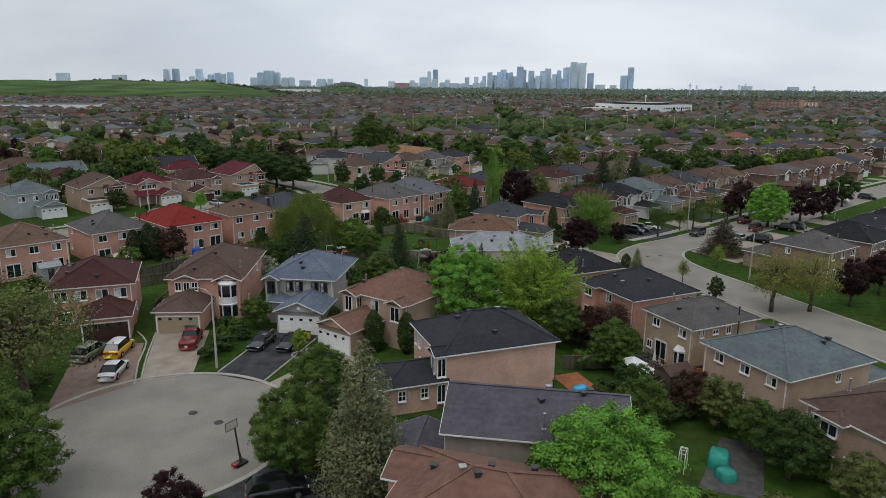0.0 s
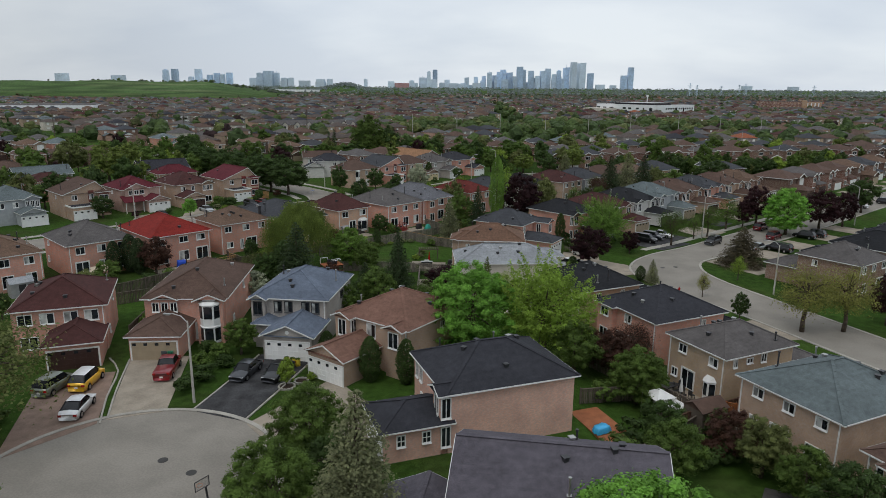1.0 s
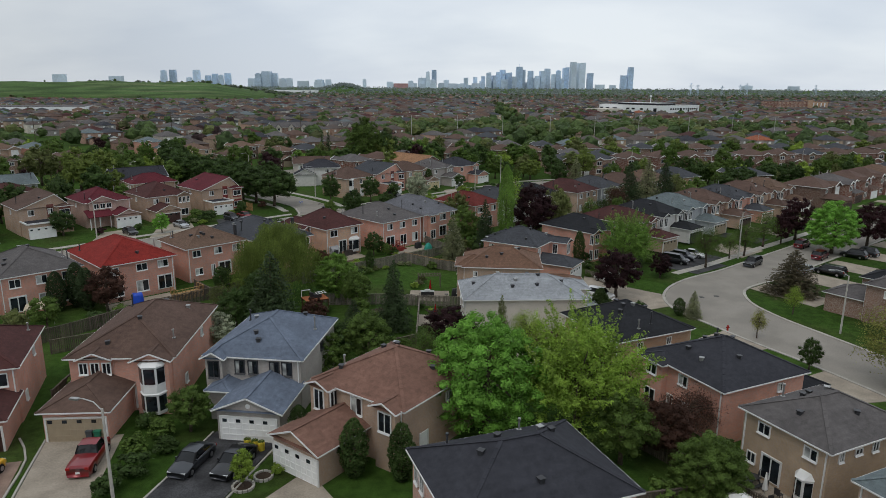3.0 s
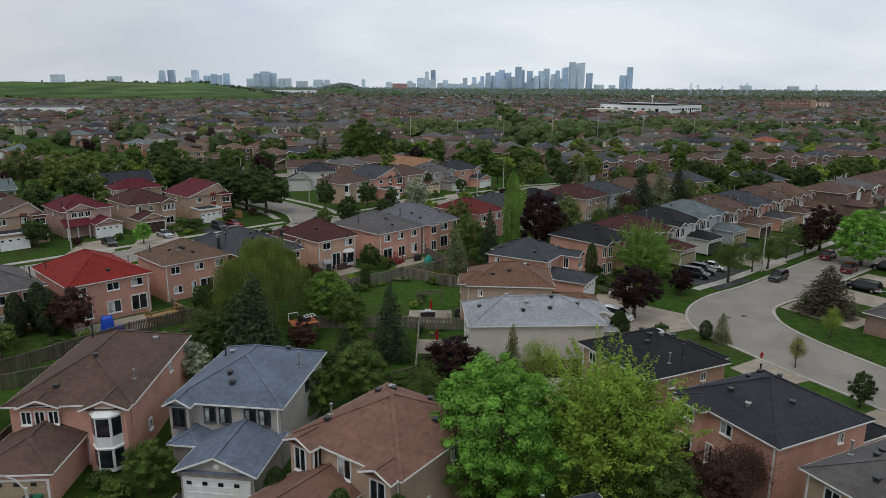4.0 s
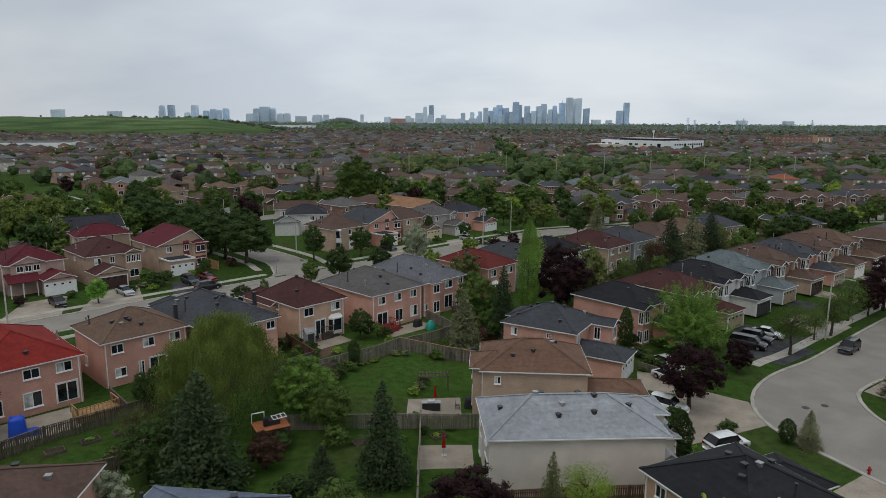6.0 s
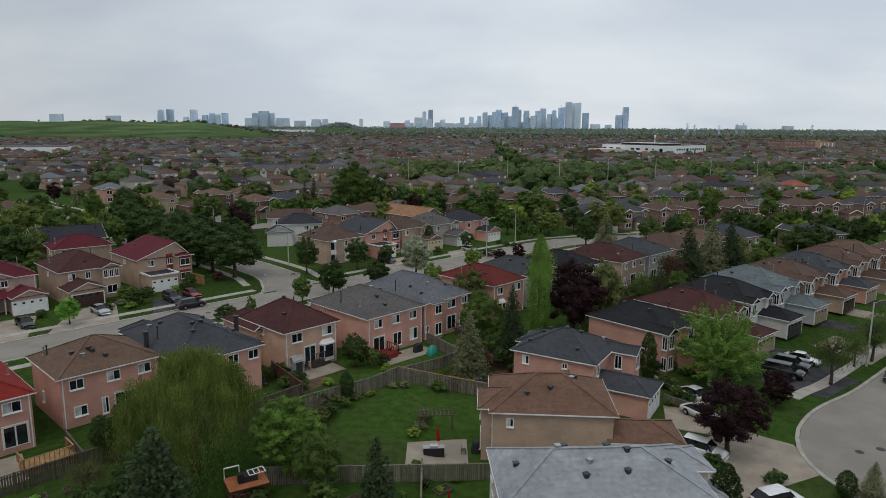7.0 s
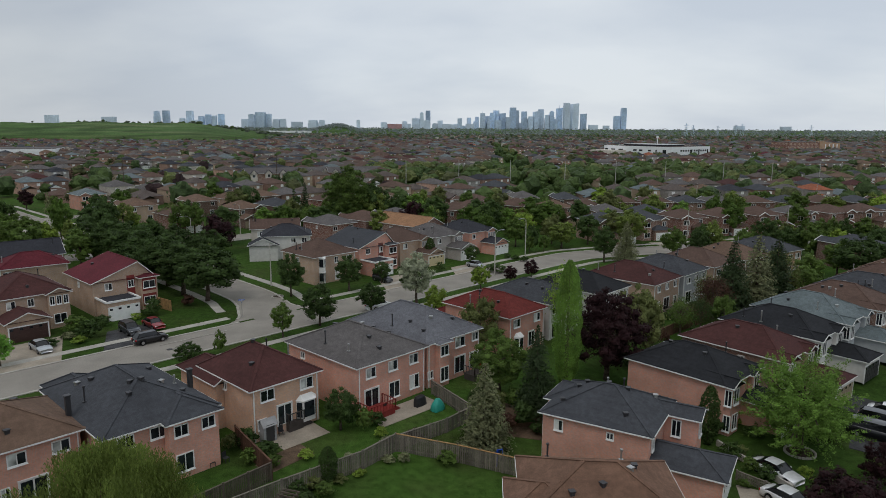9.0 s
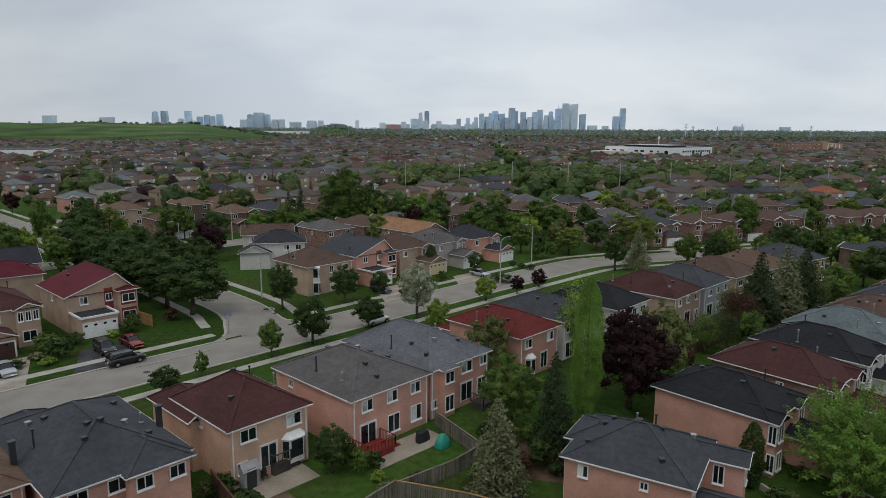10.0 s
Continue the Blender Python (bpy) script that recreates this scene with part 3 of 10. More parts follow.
slab("patio", [(-4.5, 108.2), (0.6, 108.2), (0.6, 112.8), (-4.5, 112.8)], PALEDRIVE, "small pale patio behind a stucco house", "patio")
slab("patio", [(4.1, 99.9), (8.0, 95.4), (13.8, 96.0), (12.9, 101.5), (6.2, 101.2)], plain("pale_paving", (0.5, 0.45, 0.36), 0.9, var=0.12, scale=0.7, fine=9.0), "pale paved yard behind a black-roofed house", "patio")
slab("path", [(19.5, 46.0), (24.0, 44.6), (27.5, 52.5), (24.5, 54.0)], plain("dark_yard_paving", (0.09, 0.085, 0.08), 0.9, var=0.2), "dark grey paved yard path", "path")


# ---- houses ----
OVER = 0.38   # how far the eaves reach past the walls


def roof_faces(x0, x1, y0, y1, z, kind, pitch, off=0.0):
    """The roof's planes, each from its eave up, and the height above z at a point."""
    cx, cy, w, d = (x0 + x1) / 2, (y0 + y1) / 2, x1 - x0, y1 - y0
    A, B, C, D = (x0, y0, z), (x1, y0, z), (x1, y1, z), (x0, y1, z)
    if kind == "hip":
        if w >= d:
            h = pitch * d / 2
            P, Q = (x0 + d / 2, cy, z + h), (x1 - d / 2, cy, z + h)
            faces = [[A, B, Q, P], [B, C, Q], [C, D, P, Q], [D, A, P]]
        else:
            h = pitch * w / 2
            P, Q = (cx, y0 + w / 2, z + h), (cx, y1 - w / 2, z + h)
            faces = [[A, B, P], [B, C, Q, P], [C, D, Q], [D, A, P, Q]]
        return faces, lambda x, y: pitch * max(0, min(x - x0, x1 - x, y - y0, y1 - y))
    if kind == "gx":
        h = pitch * d / 2
        P, Q = (x0, cy, z + h), (x1, cy, z + h)
        return [[A, B, Q, P], [C, D, P, Q]], lambda x, y: pitch * max(0, min(y - y0, y1 - y))
    if kind == "gyh":
        h = pitch * w / 2
        P, Q = (cx, y0 + w / 2, z + h), (cx, y1, z + h)
        return [[A, B, P], [B, C, Q, P], [D, A, P, Q]], lambda x, y: pitch * max(0, min(x - x0, x1 - x, y - y0))
    rx = cx + off
    h = pitch * (rx - x0)
    P, Q = (rx, y0, z + h), (rx, y1, z + h)
    slope = h / (x1 - rx)
    return [[B, C, Q, P], [D, A, P, Q]], lambda x, y: max(0, min(pitch * (x - x0), slope * (x1 - x)))


def shingled(acc, poly, course=0.24, rng=random):
    """Covers a roof plane with rows of lapped tabs, each a piece of its own."""
    p = [Vector(q) for q in poly]
    e = (p[1] - p[0]).normalized()
    nn = (p[1] - p[0]).cross(p[-1] - p[0]).normalized()
    up = nn.cross(e)
    flat = [((q - p[0]).dot(e), (q - p[0]).dot(up)) for q in p]
    top = max(v for _, v in flat)

    def span(v):
        xs = []
        for (a, b), (c, d) in zip(flat, flat[1:] + flat[:1]):
            if abs(b - d) < 1e-9:
                if abs(v - b) < 1e-6:
                    xs += [a, c]
            elif min(b, d) - 1e-9 <= v <= max(b, d) + 1e-9:
                xs.append(a + (c - a) * (v - b) / (d - b))
        return (min(xs), max(xs)) if xs else None

    v = 0.0
    while v < top - 1e-4:
        v1 = min(v + course, top)
        lo, hi = span(v), span(v1)
        if lo and hi:
            width = lo[1] - lo[0]
            k = max(1, int(width / 1.4))
            cuts = [0.0] + sorted((i + rng.uniform(-0.3, 0.3)) / k for i in range(1, k)) + [1.0]
            for a, b in zip(cuts, cuts[1:]):
                lift = 0.011 + rng.uniform(0, 0.006)
                q = [p[0] + e * (lo[0] + width * a) + up * v + nn * lift, p[0] + e * (lo[0] + width * b) + up * v + nn * lift,
                     p[0] + e * (hi[0] + (hi[1] - hi[0]) * b) + up * v1 + nn * 0.004, p[0] + e * (hi[0] + (hi[1] - hi[0]) * a) + up * v1 + nn * 0.004]
                acc.face(q)
        v = v1


def block(house, x0, x1, y0, y1, eave, kind, wall, roof, pitch=0.42, off=0.0, trim=None, names=("wall", "roof", "gutter"), fine=True, rng=random, base=0.0):
    """Walls, roof and gutters over one rectangle, whose edges are the eaves'. Returns the height of the roof at a point."""
    trim = trim or WHITE
    a = Acc()
    if names[0] != "wall":   # wings stand a little inside the main walls
        x0, x1 = x0 + 0.05, x1 - 0.05
    wx0, wx1, wy0, wy1 = x0 + OVER, x1 - OVER, y0 + OVER, y1 - OVER
    faces, above = roof_faces(x0, x1, y0, y1, eave, kind, pitch, off)
    for (ax, ay), (bx, by) in (((wx0, wy0), (wx1, wy0)), ((wx1, wy0), (wx1, wy1)), ((wx1, wy1), (wx0, wy1)), ((wx0, wy1), (wx0, wy0))):
        a.face([(ax, ay, base), (bx, by, base), (bx, by, eave), (ax, ay, eave)])
    cx, cy = (x0 + x1) / 2, (y0 + y1) / 2
    if kind == "gx":
        for x, s in ((wx0, -1), (wx1, 1)):
            t = [(x, wy0, eave), (x, wy1, eave), (x, cy, eave + above(x, cy) - 0.02)]
            a.face(t if s > 0 else t[::-1])
    if kind in ("gy", "gyh"):
        for y, s in ((wy0, -1), (wy1, 1)):
            if kind == "gyh" and s < 0:
                continue
            t = [(wx0, y, eave), (wx1, y, eave), (cx + off, y, eave + above(cx + off, y) - 0.02)]
            a.face(t if s < 0 else t[::-1])
    part(names[0], a, wall, house)
    r = Acc()
    idx = {}
    for f in faces:   # one joined shell
        for p in f:
            if p not in idx:
                idx[p] = len(r.v)
                r.v.append(p)
        r.f.append(tuple(idx[p] for p in f))
        r.m.append(0)
    r.f.append(tuple(idx[p] for p in ((x0, y1, eave), (x1, y1, eave), (x1, y0, eave), (x0, y0, eave))))
    r.m.append(0)
    rb = part(names[1], r, roof, house)
    if fine:
        sh = Acc()
        for f in faces:
            shingled(sh, f, rng=rng)
        seen_edges = set()
        for f in faces:   # caps over hips and ridges
            for p, q in zip(f, f[1:] + f[:1]):
                key = tuple(sorted((p, q)))
                if key in seen_edges and max(p[2], q[2]) > eave + 0.05:
                    d = Vector(q) - Vector(p)
                    n = max(1, int(d.length / 0.8))
                    for i in range(n):
                        a0, a1 = Vector(p) + d * (i / n), Vector(p) + d * ((i + 1) / n)
                        sh.beam(a0 + Vector((0, 0, 0.02)), a1 + Vector((0, 0, 0.03)), 0.3, 0.035)
                seen_edges.add(key)
        tagged(part("shingles", sh, roof, rb), kind="stuff")
    g = Acc()
    edges = {"hip": (0, 1, 2, 3), "gx": (0, 2), "gy": (1, 3), "gyh": (0, 1, 3)}[kind]
    c = [(x0, y0), (x1, y0), (x1, y1), (x0, y1)]
    for i in edges:
        p, q = c[i], c[(i + 1) % 4]
        if fine:
            g = Acc()
        g.beam((p[0], p[1], eave - 0.065), (q[0], q[1], eave - 0.065), 0.1, 0.11)
        if fine:
            part(names[2], g, trim, house)
    for f in faces:   # the boards along the sloping gable edges
        for p, q in zip(f, f[1:] + f[:1]):
            ends = (kind == "gx" and abs(p[0] - q[0]) < 1e-6 and p[0] in (x0, x1)) or (kind in ("gy", "gyh") and abs(p[1] - q[1]) < 1e-6 and p[1] in ((y0, y1) if kind == "gy" else (y1,)))
            if ends and abs(p[2] - q[2]) > 0.05:
                if fine:
                    g = Acc()
                g.beam((p[0], p[1], p[2] - 0.07), (q[0], q[1], q[2] - 0.07), 0.08, 0.13)
                if fine:
                    part("bargeboard", g, trim, house)
    if not fine and names[0] == "wall":
        part(names[2], g, trim, house)
    return lambda x, y: eave + above(x, y)


WIN = {}
def plate(xs, zs, hole, front, depth):
    """A board with recesses in the cells where hole(i, j) holds, as one joined surface."""
    acc = Acc()
    idx = {}

    def at(i, j, y):
        if (i, j, y) not in idx:
            idx[i, j, y] = len(acc.v)
            acc.v.append((xs[i], y, zs[j]))
        return idx[i, j, y]

    def add(*q):
        acc.f.append(q)
        acc.m.append(0)

    n, m = len(xs) - 1, len(zs) - 1
    deep = front + depth
    solid = lambda i, j: 0 <= i < n and 0 <= j < m and not hole(i, j)
    for i in range(n):
        for j in range(m):
            y = deep if hole(i, j) else front
            add(at(i, j, y), at(i + 1, j, y), at(i + 1, j + 1, y), at(i, j + 1, y))
            if solid(i, j):
                for (di, dj), (p, q) in (((-1, 0), ((i, j), (i, j + 1))), ((1, 0), ((i + 1, j + 1), (i + 1, j))), ((0, -1), ((i + 1, j), (i, j))), ((0, 1), ((i, j + 1), (i + 1, j + 1)))):
                    if not solid(i + di, j + dj):
                        add(at(*p, front), at(*q, front), at(*q, deep), at(*p, deep))
    return acc


def window_meshes(w, h, trim, style):
    key = (round(w, 2), round(h, 2), trim.name, style)
    if key not in WIN:
        b = 0.09
        k = 1 if style == "single" else max(2, round(w / 0.9))
        xs, zs = [-w / 2, -w / 2 + b], [-h / 2, -h / 2 + b]
        for i in range(1, k):
            xs += [-w / 2 + w * i / k - 0.035, -w / 2 + w * i / k + 0.035]
        xs += [w / 2 - b, w / 2]
        if style == "grid":
            zs += [-0.025, 0.025]
        zs += [h / 2 - b, h / 2]
        f = plate(xs, zs, lambda i, j: i % 2 == 1 and j % 2 == 1, -0.1, 0.12)
        f.v = [(x * 1.06, y - 0.08, z - 0.06) if z < -h / 2 + 0.001 and y < -0.05 else (x, y, z) for x, y, z in f.v]   # the sill stands out
        wide = xs[2] - xs[1]
        p = Acc()
        p.box(0, 0.0, 0, wide + 0.02, 0.03, h - b)
        mid = [(xs[i] + xs[i + 1]) / 2 for i in range(1, len(xs) - 1, 2)]
        WIN[key] = (f.mesh("window", [trim]), p.mesh("pane", [GLASS]), p.mesh("pane", [BLIND]), mid)
    return WIN[key]


SIDES = {"f": 0, "r": 90, "b": 180, "l": -90}


def on_wall(rect, side, u, z, out=0.0):
    """The pose of a thing on a wall: u along it from its middle, seen from outside, to the right."""
    x0, x1, y0, y1 = rect
    cx, cy = (x0 + x1) / 2, (y0 + y1) / 2
    half = ((y1 - y0) if side in "fb" else (x1 - x0)) / 2 - OVER
    return pose(cx, cy, 0, 0, 0, SIDES[side]) @ pose(u, -half - out, z)


def window(house, rect, side, u, z, w, h, trim=None, style="plain", blind=False):
    """A framed window with its sill and panes, z at its middle."""
    f, p, pb, mid = window_meshes(w, h, trim or WHITE, style)
    ob = part("window", f, [], house, m=on_wall(rect, side, u, z))
    for i, x in enumerate(mid):
        part("pane", pb if blind and i == 0 else p, [], ob, m=pose(x, -0.02, 0))
    return ob


def garage_door(house, rect, side, u, w, h, mat, lights=True):
    rows, cols = 4, max(2, round(w / 0.62))
    xs = sorted([-w / 2, w / 2] + [-w / 2 + w * c / cols + e for c in range(cols) for e in (0.06, w / cols - 0.06)])
    zs = sorted([0, h] + [h * r / rows + e for r in range(rows) for e in (0.06, h / rows - 0.06)])
    a = plate(xs, zs, lambda i, j: i % 2 == 1 and j % 2 == 1, -0.08, 0.03)
    ob = part("garage_door", a, mat, house, m=on_wall(rect, side, u, 0.02))
    if not lights:
        return ob
    t = Acc()
    t.box(-w / 2 - 0.08, -0.05, h / 2, 0.16, 0.12, h)
    t.box(w / 2 + 0.08, -0.05, h / 2, 0.16, 0.12, h)
    t.box(0, -0.05, h + 0.08, w + 0.32, 0.12, 0.16)
    part("door_surround", t, WHITE if mat is not WHITE else CREAM, ob)
    if lights:
        g = Acc()
        g.box(0, -0.085, h * 3.5 / rows, w / cols - 0.22, 0.02, h / rows - 0.24)
        me = g.mesh("door_light", [GLASS])
        for c in range(0, cols, 2):
            part("door_light", me, [], ob, m=pose(-w / 2 + w * (c + 0.5) / cols, 0, 0))
    return ob


def door(house, rect, side, u, mat, w=0.95, h=2.1, z=0.15, glazed=False):
    a = Acc()
    a.box(0, -0.02, h / 2, w, 0.06, h)
    a.box(-w / 2 - 0.06, -0.04, h / 2, 0.12, 0.12, h + 0.1)
    a.box(w / 2 + 0.06, -0.04, h / 2, 0.12, 0.12, h + 0.1)
    a.box(0, -0.04, h + 0.05, w + 0.24, 0.12, 0.12)
    ob = part("front_door" if not glazed else "patio_door", a, mat, house, m=on_wall(rect, side, u, z))
    g = Acc()
    if glazed:
        for s in (-1, 1):
            g.box(s * w / 4, -0.055, h / 2, w / 2 - 0.14, 0.02, h - 0.2)
    else:
        for k in range(2):
            g.box(0, -0.055, h * (0.32 + 0.4 * k), w - 0.35, 0.02, h * 0.3)
    part("pane" if glazed else "door_panel", g, GLASS if glazed else mat, ob)
    return ob


def bay_window(house, rect, side, u, z, w, h, depth=0.6, trim=None, base=None):
    """A bay that stands out from the wall on canted sides, with its own little roof."""
    trim = trim or WHITE
    m = on_wall(rect, side, u, 0)
    zb, zt = (z - h / 2 - 0.5 if base is None else base), z + h / 2 + 0.2
    q = [(-w / 2, 0.05), (-w / 2 + depth * 0.8, -depth), (w / 2 - depth * 0.8, -depth), (w / 2, 0.05)]
    a = Acc()
    for (x0, y0), (x1, y1) in zip(q, q[1:]):
        a.face([(x0, y0, zb), (x1, y1, zb), (x1, y1, zt), (x0, y0, zt)])
    a.face([(x, y, zb) for x, y in q][::-1])
    o = [(x * 1.1, y - 0.14 if y < 0 else y) for x, y in q]
    pk = [(-w * 0.3, 0.05, zt + 0.5), (w * 0.3, 0.05, zt + 0.5)]
    e = [(x, y, zt) for x, y in o]
    a.face([e[0], e[1], pk[0]])
    a.face([e[1], e[2], pk[1], pk[0]])
    a.face([e[2], e[3], pk[1]])
    a.face(e)
    ob = part("bay_window", a, trim, house, m=m)
    for (x0, y0), (x1, y1) in zip(q, q[1:]):
        g = Acc()
        d = Vector((x1 - x0, y1 - y0, 0))
        s = d.normalized()
        nrm = Vector((s.y, -s.x, 0)) * 0.02
        p0, p1 = Vector((x0, y0, 0)) + s * 0.12 + nrm, Vector((x1, y1, 0)) - s * 0.12 + nrm
        g.beam((p0.x, p0.y, z), (p1.x, p1.y, z), 0.04, h)
        part("pane", g, GLASS, ob)
    return ob


def fittings(house, rect, top, rng, flues=2, vents=4, dark=True):
    """Vents and pipes that stand on the roof."""
    x0, x1, y0, y1 = rect
    for i in range(vents):
        x, y = rng.uniform(x0 + 1.6, x1 - 1.6), rng.uniform(y0 + 1.6, y1 - 1.6)
        a = Acc()
        a.box(0, 0, 0.1, 0.34, 0.34, 0.3)
        a.box(0, 0, 0.29, 0.46, 0.46, 0.07)
        part("roof_vent", a, DARKTRIM if dark and i % 4 != 3 else GREYMETAL, house, m=pose(x, y, top(x, y) - 0.02, 0, 0, rng.uniform(0, 40)))
    for i in range(flues):
        x, y = rng.choice([x0 + 1.3, x1 - 1.3]) + rng.uniform(-0.4, 0.4), rng.uniform(y0 + 2.0, y1 - 2.0)
        h = rng.uniform(0.7, 1.5)
        a = Acc()
        a.tube((0, 0, -0.2), (0, 0, h), 0.075, 0.075)
        a.tube((0, 0, h - 0.05), (0, 0, h + 0.1), 0.12, 0.12)
        a.box(0, 0, 0.04, 0.32, 0.32, 0.08)
        part("flue_pipe", a, GREYMETAL if i else DARKTRIM, house, m=pose(x, y, top(x, y)))


def chimney(house, x, y, z0, z1, mat, w=0.55):
    """A square stack with a cap."""
    a = Acc()
    a.box(0, 0, (z0 + z1) / 2, w, w, z1 - z0)
    ob = part("chimney", a, mat, house, m=pose(x, y, 0))
    c = Acc()
    c.box(0, 0, z1 + 0.05, w + 0.14, w + 0.14, 0.12)
    part("chimney_cap", c, mat, ob)


def downspout(house, rect, side, u, eave, trim=None):
    a = Acc()
    a.box(0, -0.05, eave / 2, 0.1, 0.09, eave - 0.1)
    part("downspout", a, trim or WHITE, house, m=on_wall(rect, side, u, 0))


def house(label, fl, yaw, W, D, wall, roof, eave=5.5, kind="hip", pitch=0.48, off=0.0, trim=None, wins="", seed=1, extra=None, group="", flues=2, vents=4, fine=True):
    """A two-storey house. fl: the front left corner of its eaves. wins: items side,u,z,w,h[,style] with u along the wall from its middle."""
    rng = random.Random(seed)
    c = Vector((fl[0], fl[1], 0)) + Matrix.Rotation(radians(yaw), 3, "Z") @ Vector((W / 2, D / 2, 0))
    h = empty("house", pose(c.x, c.y, 0, 0, 0, yaw), label, "house", group)
    rect = (-W / 2, W / 2, -D / 2, D / 2)
    top = block(h, *rect, eave, kind, BRICKS[wall], ROOFS[roof], pitch, off, trim, fine=fine, rng=rng)
    for item in wins.split():
        s, u, z, w, hh, *st = item.split(",")
        u, z, w, hh = float(u), float(z), float(w), float(hh)
        st = st[0] if st else "plain"
        if st == "door":
            door(h, rect, s, u, WHITE, w, hh, z)
        elif st == "patio":
            door(h, rect, s, u, WHITE, w, hh, z, glazed=True)
        elif st == "bay":
            bay_window(h, rect, s, u, z, w, hh)
        elif st == "tallbay":
            bay_window(h, rect, s, u, z, w, hh, 0.8, base=0.3)
            bay_window(h, rect, s, u, z - 2.8, w, hh, 0.8, base=0.2)
        else:
            window(h, rect, s, u, z, w, hh, DARKTRIM if "dark" in st else None, "grid" if "grid" in st else "plain", blind=rng.random() < 0.5)
    for s, u in (("f", W / 2 - 0.6), ("b", -W / 2 + 0.6), ("b", W / 2 - 0.6)):
        downspout(h, rect, s, u, eave, trim)
    fittings(h, rect, top, rng, flues, vents)
    if extra:
        extra(h, rect, rng)
    return h


def garage_wing(h, x0, x1, y0, y1, wall, roof, rng, kind="gyh", eave=2.9, pitch=0.42, door_mat=None, door_w=4.9, trim=None, fine=True, side="f", door_u=0.0):
    """A one-storey garage that stands out from the house's front."""
    r = (x0, x1, y0, y1)
    block(h, *r, eave, kind, BRICKS[wall], ROOFS[roof], pitch, 0.0, trim, ("garage_wall", "garage_roof", "garage_gutter"), fine, rng)
    if door_mat is not None:
        garage_door(h, r, side, door_u, door_w, 2.15, door_mat, lights=fine)
    return r


def gable_bay(h, x0, x1, y0, y1, eave, wall, roof, rng, pitch=0.5, base=0.0, trim=None):
    """A gabled bay over the front, its roof running back into the main one."""
    block(h, x0, x1, y0, y1, eave, "gy", BRICKS[wall], ROOFS[roof], pitch, 0.0, trim, ("bay_wall", "bay_roof", "bay_gutter"), True, rng, base)
    return (x0, x1, y0, y1)


BACKS = "b,-2.6,4.3,1.5,1.1 b,0.4,4.3,1.3,1.1 b,3.0,4.3,1.5,1.1 b,-2.4,0.25,1.9,2.1,patio b,0.6,1.6,0.9,1.5 b,2.8,1.7,1.6,1.6 "
FRONTS = "f,-2.8,4.3,1.4,1.2 f,0,4.3,1.1,1.2 f,2.8,4.3,1.4,1.2 f,3.2,1.5,1.4,1.4 f,0.6,0.2,0.95,2.1,door "
FLANKS = "l,1.5,4.4,0.8,0.9 r,-1.0,4.4,0.8,0.9 r,2.5,1.8,0.7,0.9 "
WHITEDOOR = plain("white_garage_door", (0.8, 0.8, 0.78), 0.45, var=0.04, bump=0)
TANDOOR = plain("tan_garage_door", (0.36, 0.29, 0.2), 0.5, var=0.06, bump=0)
BROWNDOOR = plain("brown_garage_door", (0.05, 0.022, 0.018), 0.5, var=0.1, bump=0)
GREYDOOR = plain("grey_garage_door", (0.04, 0.04, 0.042), 0.5, var=0.06, bump=0)
YELLOWDOOR = plain("pale_yellow_garage_door", (0.6, 0.5, 0.3), 0.5, var=0.05, bump=0)


# concrete edging along drives and lawn strips
def edging(pts, label="low concrete edging beside a driveway"):
    a = Acc()
    raised(a, smooth_line(pts, 2.0), 0.16, 0, 0.12)
    tagged(part("edging", a, CONCRETE), label, "edging", kind="structure")


edging([(-31.6, 63.6), (-33.6, 69.0), (-35.4, 75.2), (-38.0, 78.6)])
edging([(-31.4, 64.6), (-33.4, 70.6), (-35.6, 78.4)])
edging([(-24.1, 66.6), (-22.8, 72.6), (-21.5, 80.0)])
edging([(-18.6, 64.6), (-17.0, 70.8), (-15.3, 77.6)])
edging([(-35.8, 178.6), (-43.0, 171.6)], "low concrete edging along a grass verge")


# ---- houses round the street end ----
def x_maroon(h, rect, rng):
    garage_wing(h, -1.2, 5.0, rect[2] - 5.2, rect[2] + 1.0, "pink", "maroon", rng, "gyh", door_mat=BROWNDOOR)


house("pink brick house with a maroon shingle roof and brown garage door", (-48.6, 77.9), 20, 10.2, 11.5, "pink", "maroon",
      wins="f,-3.4,4.35,1.5,1.3 f,-1.2,4.35,1.5,1.3 f,1.2,4.35,1.5,1.3 f,3.3,4.35,1.5,1.3 f,-3.2,1.6,1.8,1.5 r,1.5,4.4,0.8,0.9 r,-3,1.7,0.8,1", seed=3, extra=x_maroon)


def x_brown(h, rect, rng):
    garage_wing(h, -5.1, 1.2, rect[2] - 5.6, rect[2] + 1.0, "pink", "brown", rng, "gyh", door_mat=TANDOOR)
    gable_bay(h, -4.0, -0.6, rect[2] - 0.25, rect[2] + 3.5, 5.45, "pink", "brown", rng, 0.4)
    r = gable_bay(h, 1.1, 5.0, rect[2] - 0.9, rect[2] + 3.5, 5.45, "pink", "brown", rng, 0.42)
    bay_window(h, r, "f", 0, 4.1, 2.4, 1.5, 0.75, base=2.32)
    bay_window(h, r, "f", 0, 1.4, 2.4, 1.5, 0.75, base=0.3)
    r = (-4.0, -0.6, rect[2] - 0.25, rect[2] + 3.5)
    for u in (-1.05, 0.0, 1.05):
        window(h, r, "f", u, 4.45, 0.85, 1.2)


